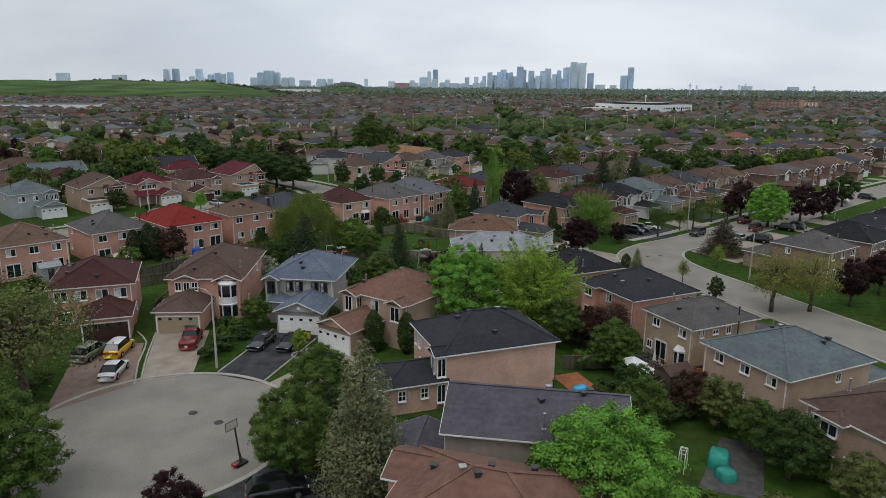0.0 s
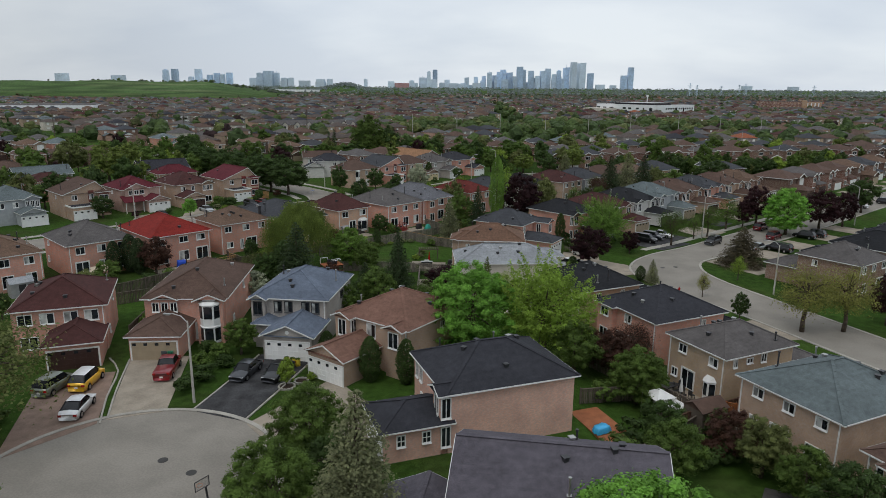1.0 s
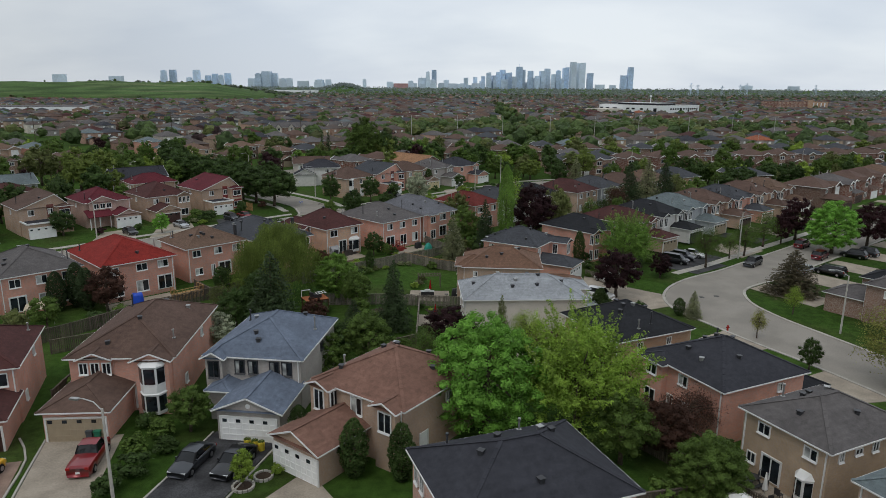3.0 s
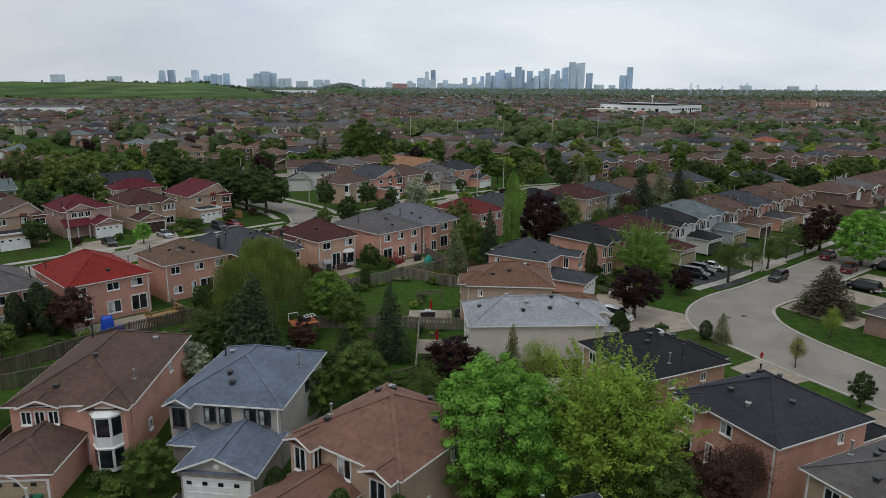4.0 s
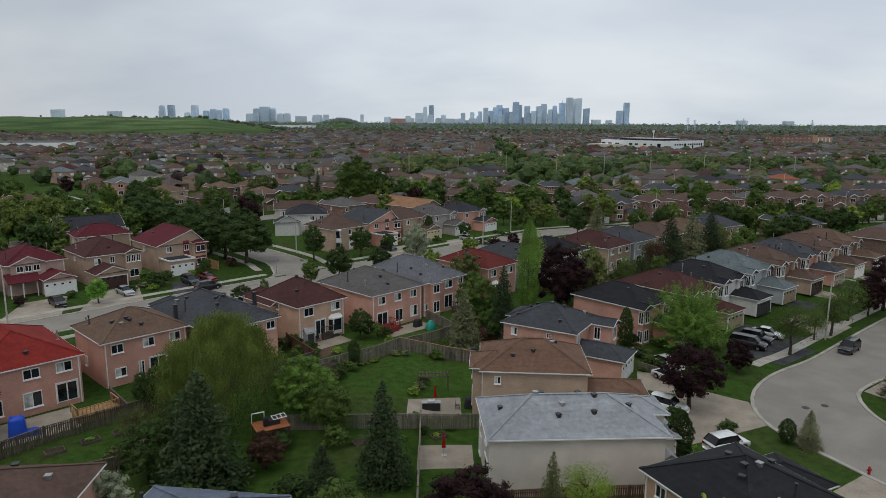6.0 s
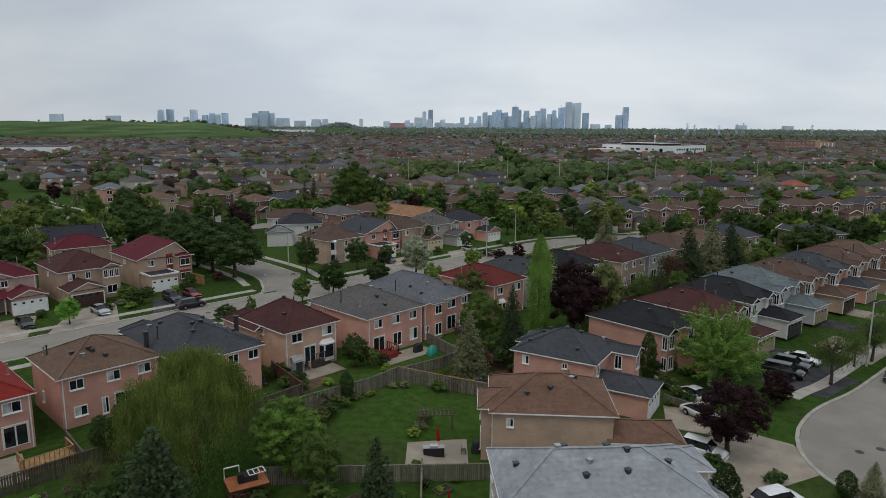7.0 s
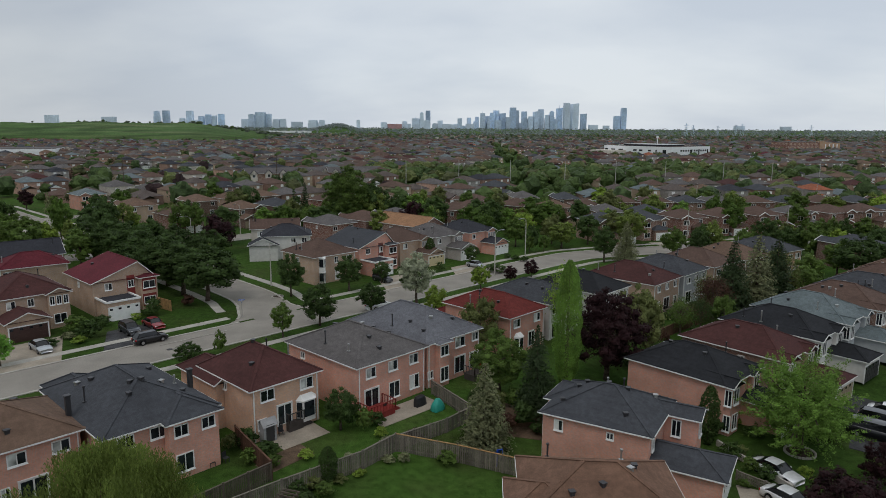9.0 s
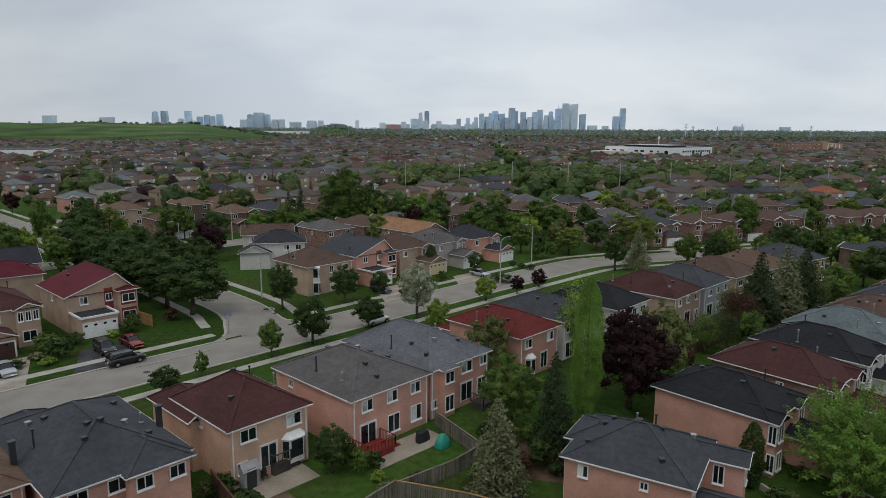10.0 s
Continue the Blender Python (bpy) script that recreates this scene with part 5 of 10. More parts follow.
# ---- houses across the straight street, their fronts to the camera ----
def x_front(roof, wall, door_mat=None, flat=False, gx0=None, gx1=None, bay=True):
    def go(h, rect, rng):
        w = rect[1]
        a, b = (-w if gx0 is None else gx0), (1.0 if gx1 is None else gx1)
        if flat:
            r = (a, b, rect[2] - 4.6, rect[2] + 0.8)
            bx = Acc()
            bx.box((a + b) / 2, (r[2] + r[3]) / 2, 1.5, b - a - 2 * OVER, r[3] - r[2] - 2 * OVER, 3.0)
            part("garage_wall", bx, BRICKS[wall], h)
            t = Acc()
            x0, x1, y0, y1 = a + OVER - 0.1, b - OVER + 0.1, r[2] + OVER - 0.1, r[3] - OVER
            t.box((x0 + x1) / 2, (y0 + y1) / 2, 3.03, x1 - x0 - 0.3, y1 - y0 - 0.3, 0.05)
            part("garage_roof", t, ROOFS["charcoal"], h)
            c = Acc()
            for p, q in (((x0, y0), (x1, y0)), ((x1, y0), (x1, y1)), ((x0, y0), (x0, y1))):
                c.beam((p[0], p[1], 3.12), (q[0], q[1], 3.12), 0.25, 0.28)
            part("parapet", c, WHITE, h)
            garage_door(h, r, "f", 0, 4.6, 2.15, door_mat or WHITEDOOR)
        else:
            garage_wing(h, a, b, rect[2] - 4.6, rect[2] + 1.0, wall, roof, rng, "gy", door_mat=door_mat or WHITEDOOR)
        if not bay:
            return
        r = gable_bay(h, w - 4.0, w - 0.2, rect[2] - 0.8, rect[2] + 3.5, 5.45, wall, roof, rng, 0.45)
        for u in (-0.95, 0, 0.95):
            window(h, r, "f", u, 4.35, 0.75, 1.4)
        window(h, r, "f", 0, 1.5, 1.8, 1.5)
    return go


def x_redtrim(wall, roof, panel):
    """A house with a long lopsided roof, coloured panels between its windows and a flat-roofed garage."""
    def go(h, rect, rng):
        x_front(roof, wall, flat=True, gx0=-4.8, gx1=1.0, bay=False)(h, rect, rng)
        a = Acc()
        a.box(0, 0.0, 0, 1.3, 0.03, 4.8)
        part("wall_panel", a, panel, h, m=on_wall(rect, "f", 1.2, 3.6))
        r = (1.9, rect[1] + 0.3, rect[2] - 1.2, rect[2] + 4)
        block(h, *r, 5.6, "gyh", BRICKS[wall], ROOFS[roof], 0.2, 0, None, ("bay_wall", "bay_roof", "bay_gutter"), True, rng)
        for z in (4.3, 1.6):
            b = Acc()
            b.box(0, 0.0, 0, 2.3, 0.03, 2.2)
            part("wall_panel", b, panel, h, m=on_wall(r, "f", 0, z))
            window(h, r, "f", 0, z, 2.0, 1.3)
    return go


REDPANEL = plain("red_wall_panel", (0.2, 0.03, 0.025), 0.6, var=0.12)
BROWNPANEL = plain("brown_red_wall_panel", (0.16, 0.05, 0.04), 0.6, var=0.12)


def x_porch(roof, wall):
    """A low roof over the whole front, on posts, beside the garage, and a gable above."""
    def go(h, rect, rng):
        garage_wing(h, -0.4, 5.1, rect[2] - 4.6, rect[2] + 1.0, wall, roof, rng, "gy", door_mat=WHITEDOOR)
        a = Acc()
        x0, y0 = rect[0] - 0.1, rect[2] - 2.6
        top = [(x0, y0, 2.75), (0.0, y0, 2.75), (0.0, rect[2] + OVER, 3.95), (x0, rect[2] + OVER, 3.95)]
        a.face(top)
        a.face([(p[0], p[1], p[2] - 0.14) for p in top][::-1])
        for p, q in zip(top, top[1:] + top[:1]):
            a.face([p, (p[0], p[1], p[2] - 0.14), (q[0], q[1], q[2] - 0.14), q])
        part("porch_roof", a, ROOFS[roof], h)
        for x in (x0 + 0.4, x0 + 2.3, -0.7):
            b = Acc()
            b.box(x, y0 + 0.35, 1.35, 0.16, 0.16, 2.7)
            part("post", b, WHITE, h)
        r = gable_bay(h, rect[0] + 0.6, 1.8, rect[2] - 0.5, rect[2] + 3.5, 5.45, wall, roof, rng, 0.45)
        for u in (-1.3, 0, 1.3):
            window(h, r, "f", u, 4.6, 1.1, 1.1)
    return go


def front_house(label, fl, W, D, wall, roof, yaw=46, **kw):
    return house(label, fl, yaw, W, D, wall, roof, **kw)


FSIDE = "r,0,4.4,0.8,0.9 l,0,4.4,0.8,0.9 r,-3,1.6,0.8,1 "
front_house("tan house with wine-red roof, red panels and flat garage", (-59.3, 185.5), 10.4, 13.0, "tan", "winered", kind="gy", pitch=0.36, off=2.4, wins="f,-2.4,4.6,1.2,1.2 f,1.2,4.6,1.0,1.2 " + FSIDE, seed=51, vents=1, flues=1, extra=x_redtrim("tan", "winered", REDPANEL))
front_house("tan brick house with a maroon-brown roof and brown garage door", (-67.8, 174.6), 10.6, 13.0, "tan", "maroon", wins="f,-3,4.4,1.2,1.2 f,-0.4,4.4,0.9,1.2 " + FSIDE, seed=52, vents=3, extra=x_front("maroon", "tan", BROWNDOOR))
front_house("mauve-pink brick house with a wine-red roof and gabled garage", (-77.8, 166.8), 10.2, 12.0, "mauve", "winered", wins="f,-3,4.4,1.4,1.2 f,0,4.4,1.4,1.2 " + FSIDE, seed=53, vents=2, extra=x_porch("winered", "mauve"))
front_house("tan house with a brown lopsided roof and flat garage roof", (-86.8, 158.2), 10.0, 12.0, "tan", "brown", kind="gy", pitch=0.36, off=2.2, wins="f,-2.4,4.6,1.2,1.2 f,1.2,4.6,1.0,1.2 " + FSIDE, seed=54, vents=1, extra=x_redtrim("tan", "brown", BROWNPANEL))
front_house("two-storey pale grey house with a pale grey-green roof", (-97.0, 148.0), 10.4, 12.0, "greysiding", "greengrey", wins=FRONTS + FSIDE, seed=55, vents=2, extra=x_front("greengrey", "greysiding", gx0=-0.6, gx1=5.0))
front_house("two-storey brick house with a brown roof in a row", (-108.5, 136.5), 10.4, 12.0, "brown", "brown", wins=FRONTS + FSIDE, seed=56, vents=2, extra=x_front("brown", "brown"))
front_house("tan brick house with a brown hip roof and white bay windows", (-27.9, 208.2), 11.0, 11.5, "tan", "brown", wins="f,-3.2,4.2,1.6,1.6,tallbay f,0.2,4.4,0.9,1.3 f,3.4,4.4,1.2,1.2 f,0.4,0.3,0.95,2.1,door " + FSIDE, seed=57, vents=2, flues=2, extra=lambda h, rect, rng: garage_wing(h, 1.4, 5.5, rect[2] - 1.6, rect[2] + 1.0, "tan", "brown", rng, "gyh"))
front_house("brick house with a dark slate lopsided roof and flat garage", (-20.3, 218.4), 10.2, 13.0, "pink", "darkgrey", kind="gy", pitch=0.36, off=2.4, wins="f,-2.4,4.6,1.2,1.2 f,1.2,4.6,1.0,1.2 " + FSIDE, seed=58, vents=1, flues=1, extra=x_redtrim("pink", "darkgrey", BROWNPANEL))
front_house("tan brick house with a brown roof and pale yellow garage door", (-12.2, 226.4), 9.8, 12.0, "tan", "brown", wins="f,-3,4.4,1.2,1.2 " + FSIDE, seed=59, vents=2, extra=x_front("brown", "tan", YELLOWDOOR, gx0=-0.2, gx1=4.9))
front_house("grey brick house with a mid grey roof and white garage door", (-4.6, 233.4), 9.8, 12.0, "palegrey", "grey", wins="f,-3,4.4,1.2,1.2 " + FSIDE, seed=60, vents=3, extra=x_front("grey", "palegrey", WHITEDOOR, gx0=-0.8, gx1=4.9))
front_house("two-storey pink brick house with a near-black roof", (3.8, 240.4), 9.8, 12.0, "pink", "charcoal", wins="f,-3,4.4,1.2,1.2 " + FSIDE, seed=61, vents=3, extra=x_front("charcoal", "pink", WHITEDOOR, gx0=-0.6, gx1=4.9))

# ---- two houses behind that row, on the next street ----
back_house("tan brick house with a wine-red hip roof and plain back wall", (-71.8, 203.0), 11.6, 8.6, "tan", "winered", yaw=219, pitch=0.5, wins="r,0,4.4,0.8,1.0 r,-2.4,1.7,0.8,1.0 r,2.2,4.4,0.8,1.0 b,-4,4.4,1.0,1.1 ", seed=66, vents=1)
back_house("pink brick house with a red-brown hip roof and a chimney", (-98.6, 185.4), 11.2, 9.0, "pink", "maroon", yaw=226, pitch=0.4, wins="r,0,4.4,0.8,1.0 b,-3,4.4,1.2,1.1 b,2,4.4,1.2,1.1 ", seed=71, vents=2)
back_house("long pale house with a slate-blue roof edged in white", (-104.8, 197.0), 14.6, 9.2, "greysiding", "greengrey", yaw=226, kind="gx", pitch=0.5, wins="r,1.5,4.4,0.8,1.0 r,-1.6,4.4,0.8,1.0 l,-1.4,4.4,0.9,1.0 ", seed=72, vents=0)
back_house("long brown brick house with a brown hip roof", (-119.6, 204.6), 15.0, 11.0, "brown", "brown", yaw=226, wins="r,0,4.4,0.8,1.0 b,-3,4.4,1.2,1.1 b,2,4.4,1.2,1.1 ", seed=73, vents=3)
back_house("tan house with a buff hip roof among trees", (-107.4, 246.4), 12.0, 10.0, "tan", "tanbrown", yaw=226, wins="r,0,4.4,0.8,1.0 b,-3,4.4,1.2,1.1 b,2,4.4,1.2,1.1 ", seed=74, vents=2)
back_house("long tan house with a charcoal shed roof edged in white", (-77.6, 212.2), 14.6, 9.6, "tan", "charcoal", yaw=219, kind="gx", pitch=0.55, wins="r,1.5,4.4,0.8,1.0 r,-1.6,4.4,0.8,1.0 r,-1.4,1.7,0.9,1.0 b,0,1.6,1.2,1.2 ", seed=67, vents=1)

front_house("white-sided house with a near-black hip roof and gabled wing", (-44.6, 233.4), 11.6, 9.6, "white", "charcoal", yaw=12, wins="f,1.5,4.4,1.2,1.2 f,4.0,4.4,1.2,1.2 r,0,4.4,0.8,0.9 l,2,4.4,0.8,0.9 f,2.6,1.6,1.4,1.4 ", seed=68, vents=2, extra=lambda h, rect, rng: gable_bay(h, rect[0] - 3.0, -1.6, rect[2] - 1.6, rect[2] + 4.0, 3.6, "white", "charcoal", rng, 0.5))
front_house("long brown brick house with an orange-tan roof", (-21.8, 261.0), 19.0, 9.4, "brown", "apricot", yaw=-44, kind="gx", pitch=0.5, wins="f,-6,4.2,1.3,1.2 f,-2,4.2,1.3,1.2 f,3,4.2,1.3,1.2 f,6.5,4.2,1.3,1.2 l,0,4.4,0.9,1.1 ", seed=75, vents=1)
front_house("cream house with a long brown roof below a white parapet", (-50.2, 244.4), 12.4, 9.4, "stucco", "brown", yaw=14, kind="gx", pitch=0.42, wins="f,-3.8,4.3,1.2,1.2 f,0,4.3,1.2,1.2 l,0,4.4,0.9,1.6 l,-2,4.4,0.9,1.6 ", seed=69, vents=2)

# ---- houses inside the bend of the street ----
house("brown brick house with a mid grey hip roof inside the bend", (62.1, 117.1), 215, 10.0, 10.3, "brown", "grey", wins="b,3.4,4.5,1.3,1.1 b,0,4.5,1.2,1.1 b,-3.2,4.5,1.2,1.1 b,2.6,0.4,1.9,2.1,patio b,-2.4,1.6,1.6,1.5 r,-2,4.5,0.9,1.0 l,1.8,4.5,0.9,1.0 " + FRONTS, seed=62, vents=5, extra=x_side_garage("grey", "brown", -2.0, 4.6, 5.4))
for k, (wall, roof, words) in enumerate((("brown", "black", "brown brick house with a black shingle roof"), ("tan", "charcoal", "tan brick house with a charcoal hip roof"), ("brown", "black", "dark brick house with a black hip roof"), ("pink", "darkgrey", "pink brick house with a dark grey hip roof"))):
    house(words + " inside the bend", (71.6 + 9.4 * k, 125.7 + 8.0 * k), 218 + k, 10.4, 12.0, wall, roof, wins=PINKBACK + FRONTS, seed=63 + k, vents=5, extra=x_side_garage(roof, wall, -2.2, 4.4, 5.0))


# ---- trees ----
def quads_mesh(name, V, mat, uv=False):
    """A mesh of loose four-sided pieces from an array of corners."""
    n = len(V) // 4
    me = bpy.data.meshes.new(name)
    me.vertices.add(n * 4)
    me.vertices.foreach_set("co", np.ascontiguousarray(V, dtype=np.float32).ravel())
    me.loops.add(n * 4)
    me.loops.foreach_set("vertex_index", np.arange(n * 4, dtype=np.int32))
    me.polygons.add(n)
    me.polygons.foreach_set("loop_start", np.arange(0, n * 4, 4, dtype=np.int32))
    me.materials.append(mat)
    me.update(calc_edges=True)
    return me


def unit(a):
    return a / np.maximum(np.linalg.norm(a, axis=1, keepdims=True), 1e-9)


def leaf_quads(rs, P, N, size, slim=0.62, hang=None):
    """Pointed leaf pieces at P that face N; hang pulls their long axis downwards."""
    n = len(P)
    T = unit(np.cross(N, unit(rs.normal(size=(n, 3)))))
    if hang is not None:
        T = unit(T * (1 - hang) + np.array([0, 0, -1.0]) * hang)
        N = unit(N - T * np.sum(N * T, axis=1, keepdims=True))
    B = np.cross(N, T)
    s = size * rs.uniform(0.65, 1.3, (n, 1))
    V = np.empty((n, 4, 3))
    V[:, 0], V[:, 2] = P - T * s * 0.5, P + T * s * 0.5 - N * s * 0.12
    V[:, 1], V[:, 3] = P + B * s * 0.5 * slim + N * s * 0.1, P - B * s * 0.5 * slim + N * s * 0.1
    return V.reshape(-1, 3)


def round_crown(seed, n, size, r=4.0, h=9.0, base=0.1, blobs=38, loose=0.1, lump=(0.2, 0.4), reach=(0.42, 0.82), core=0.0, spray=0.0):
    """A crown of leafy clumps round the limbs' ends; returns the corners and the clumps."""
    rs = np.random.RandomState(seed)
    c = np.array([0, 0, h * (base + 1) / 2])
    half = np.array([r, r, h * (1 - base) / 2])
    d = unit(rs.normal(size=(blobs, 3)))
    d[:, 2] = np.maximum(d[:, 2], -0.75)
    C = c + d * half * rs.uniform(*reach, (blobs, 1))
    R = rs.uniform(*lump, blobs) * r
    k = rs.randint(0, blobs, n)
    e = unit(rs.normal(size=(n, 3)))
    e[:, 2] = np.where(rs.rand(n) < 0.55, np.abs(e[:, 2]), e[:, 2])
    rad = R[k] * np.where(rs.rand(n) < loose, rs.uniform(1.0, 1.4, n), rs.uniform(0.72, 1.0, n))
    P = C[k] + e * rad[:, None] * np.array([1, 1, 0.8])
    if spray:   # the clumps are drawn out along rising twigs
        way = unit(unit((C - c) / half) * 0.75 + np.array([0, 0, 0.6]) + rs.normal(size=(blobs, 3)) * 0.25)
        run = rs.uniform(-1.0, 1.5, (n, 1))
        P = C[k] + e * rad[:, None] * (0.75 - 0.32 * run) + way[k] * run * spray * R[k][:, None]
    inner = rs.rand(n) < 0.16   # leaves deeper in close the gaps between the clumps
    f = unit(rs.normal(size=(n, 3)))
    P = np.where(inner[:, None], c + f * half * rs.uniform(0.5, 0.72, (n, 1)), P)
    taper = lambda A: A[:, :2] * (1.1 - 0.26 * np.clip(A[:, 2:3] / h, 0, 1))   # wider below than above
    P[:, :2] = taper(P)
    out = unit((P - c) / half)
    N = unit(e * 0.8 + out * 0.5 + rs.normal(size=(n, 3)) * 0.45 + np.array([0, 0, 0.25]))
    V = leaf_quads(rs, P, N, size)
    if core:   # a closed shell added inside each clump, which blocks light and darkens the gaps
        K = CORES[1]
        H = np.concatenate([C[b] + K * R[b] * core * np.array([1, 1, 0.8]) * (1 + 0.16 * np.sin(K[:, :1] * 6 + b) * np.cos(K[:, 1:2] * 5 + b)) for b in range(blobs)])
        H[:, :2] = taper(H)
        V = np.concatenate([V, H])
    return V, C


def core_quads(rings, segs):
    """A closed round form of four-sided pieces, on the unit sphere."""
    def at(i, j):
        a, b = math.pi * i / rings, 2 * math.pi * (j + 0.5 * (i % 2)) / segs
        return (math.sin(a) * math.cos(b), math.sin(a) * math.sin(b), math.cos(a))
    return np.array([p for i in range(rings) for j in range(segs) for p in (at(i, j), at(i + 1, j), at(i + 1, j + 1), at(i, j + 1))])


CORES = [core_quads(6, 9), core_quads(5, 7), core_quads(3, 5)]


def willow_crown(seed, strands, size, r=6.0, h=13.0, boughs=46):
    """Hanging strands in bunches under the boughs of a wide dome."""
    rs = np.random.RandomState(seed)
    Ps, Ns = [], []
    ba, bq = rs.uniform(0, 2 * np.pi, boughs), np.sqrt(rs.uniform(0.02, 1, boughs))
    bx, by = r * 0.94 * bq * np.cos(ba), r * 0.94 * bq * np.sin(ba)
    bz = h * (0.5 + 0.48 * np.sqrt(1 - np.minimum(bq, 0.98) ** 2)) + rs.normal(size=boughs) * 0.5
    bw = rs.uniform(0.75, 1.5, boughs)
    for i in range(strands):
        k = rs.randint(boughs)
        ox, oy = rs.normal(size=2) * bw[k] * 0.62
        d2 = (ox * ox + oy * oy) / bw[k] ** 2
        x, y = bx[k] + ox, by[k] + oy
        top = bz[k] - d2 * bw[k] * 0.7 + rs.normal() * 0.1
        ln = min(top - 0.4, rs.uniform(0.12, 0.5) * h * (0.45 + 0.75 * bq[k]))
        m = int(5 + ln * 3.4)
        t = np.linspace(0, 1, m)
        sway = rs.normal(size=2) * 0.25
        P = np.stack([x + (ox * 0.3 + sway[0]) * np.sqrt(t) + rs.normal(size=m) * 0.13, y + (oy * 0.3 + sway[1]) * np.sqrt(t) + rs.normal(size=m) * 0.13, top - ln * t], 1)
        Ps.append(P)
        out = np.array([x / r + ox, y / r + oy, 0.9])
        Ns.append(out + rs.normal(size=(m, 3)) * 0.6)
    P, N = np.concatenate(Ps), unit(np.concatenate(Ns))
    return leaf_quads(rs, P, N, size, 0.24, hang=0.7), np.array([[0, 0, h * 0.7], [r * 0.4, 0, h * 0.75], [-r * 0.4, 0.3, h * 0.72], [0, r * 0.4, h * 0.7], [0.2, -r * 0.45, h * 0.72]])


def conifer_crown(seed, layers, arms, size, r=3.0, h=12.0, power=0.85, droop=0.22, step=0.21, spread=0.16):
    rs = np.random.RandomState(seed)
    Ps, Ns = [], []
    for i in range(layers):
        f = (i + 0.5) / layers
        z0, rad = h * (0.04 + 0.95 * f), r * (1 - f) ** power + 0.12
        for j in range(max(4, int(arms * (0.35 + 0.65 * (1 - f))))):
            a = 2 * np.pi * (j + rs.rand()) / max(4, int(arms * (0.35 + 0.65 * (1 - f))))
            ln = rad * rs.uniform(0.68, 1.12)
            m = max(3, int(ln / step))
            t = rs.uniform(0.1, 1, m) ** 0.7
            zz = z0 - droop * ln * t * t + 0.12 * ln * t + rs.normal(size=m) * 0.1
            w = rs.normal(size=m) * spread * ln * t
            P = np.stack([np.cos(a) * ln * t - np.sin(a) * w, np.sin(a) * ln * t + np.cos(a) * w, zz], 1)
            Ps.append(P)
            Ns.append(np.tile([np.cos(a) * 0.5, np.sin(a) * 0.5, 0.8], (m, 1)) + rs.normal(size=(m, 3)) * 0.35)
    P, N = np.concatenate(Ps), unit(np.concatenate(Ns))
    return leaf_quads(rs, P, N, size, 0.55, hang=0.25), np.array([[0, 0, h * 0.93]])


def column_crown(seed, n, size, r=1.0, h=6.0):
    rs = np.random.RandomState(seed)
    f = rs.beta(1.15, 1.3, n)
    a = rs.uniform(0, 2 * np.pi, n)
    prof = np.sin(np.pi * np.clip(f * 0.93 + 0.06, 0, 1)) ** 0.55
    lump = 1 + 0.1 * np.sin(5 * a + 9 * f) + 0.08 * np.sin(11 * f * 3.1 + a * 2)
    rad = r * prof * lump * rs.uniform(0.8, 1.04, n)
    P = np.stack([rad * np.cos(a), rad * np.sin(a), h * (0.02 + 0.98 * f)], 1)
    N = unit(np.stack([np.cos(a), np.sin(a), 0.2 + 0 * a], 1) + rs.normal(size=(n, 3)) * 0.75)
    return leaf_quads(rs, P, N, size, 0.6, hang=-0.5), np.array([[0, 0, h * 0.9]])


def trunk_acc(C, h, r, seed, limbs=9, conifer=False):
    rs = random.Random(seed)
    a = Acc()
    fork = h * 0.34
    r0 = 0.026 * h
    if conifer:
        a.tube((0, 0, -0.05), (0, 0, h * 0.96), r0, 0.02, 7)
        return a
    pts = [Vector((0, 0, -0.05)), Vector((rs.uniform(-0.1, 0.1), rs.uniform(-0.1, 0.1), fork * 0.5)), Vector((rs.uniform(-0.15, 0.15), rs.uniform(-0.15, 0.15), fork)), Vector((0.1, 0.1, h * 0.62))]
    rr = [r0 * 1.25, r0, r0 * 0.85, r0 * 0.4]
    for i in range(3):
        a.tube(pts[i], pts[i + 1], rr[i], rr[i + 1], 8, caps=i == 0)
    for c in list(C)[:limbs]:
        s = pts[1].lerp(pts[3], rs.uniform(0.4, 0.95))
        mid = s.lerp(Vector(c), 0.5) + Vector((0, 0, 0.35))
        a.tube(s, mid, r0 * 0.42, r0 * 0.26, 6, caps=False)
        a.tube(mid, Vector(c), r0 * 0.26, 0.02, 5, caps=False)
    return a


def bush_crown(seed, n, size):
    return round_crown(seed, n, size, 1.0, 1.6, 0.0, 22, 0.12, lump=(0.18, 0.34), core=0.55)


CORNERS = {}   # crown mesh name: its corners
JOINED = {}    # colour: corners of the crowns that stand too far off to be single trees
JOINED_TRUNKS = Acc()
TREES = {}   # kind: list of (crown mesh, trunk mesh, radius, height)


def add_kind(kind, made, r, h, limbs=9, conifer=False, bare=False):
    V, C = made
    crown = quads_mesh("crown", V, LEAVES["green"])
    trunk = None if bare else trunk_acc(C, h, r, len(V), limbs, conifer).mesh("trunk", [BARK], smooth=True, uv=False)
    TREES.setdefault(kind, []).append((crown, trunk, r, h))
    CORNERS[crown.name] = V


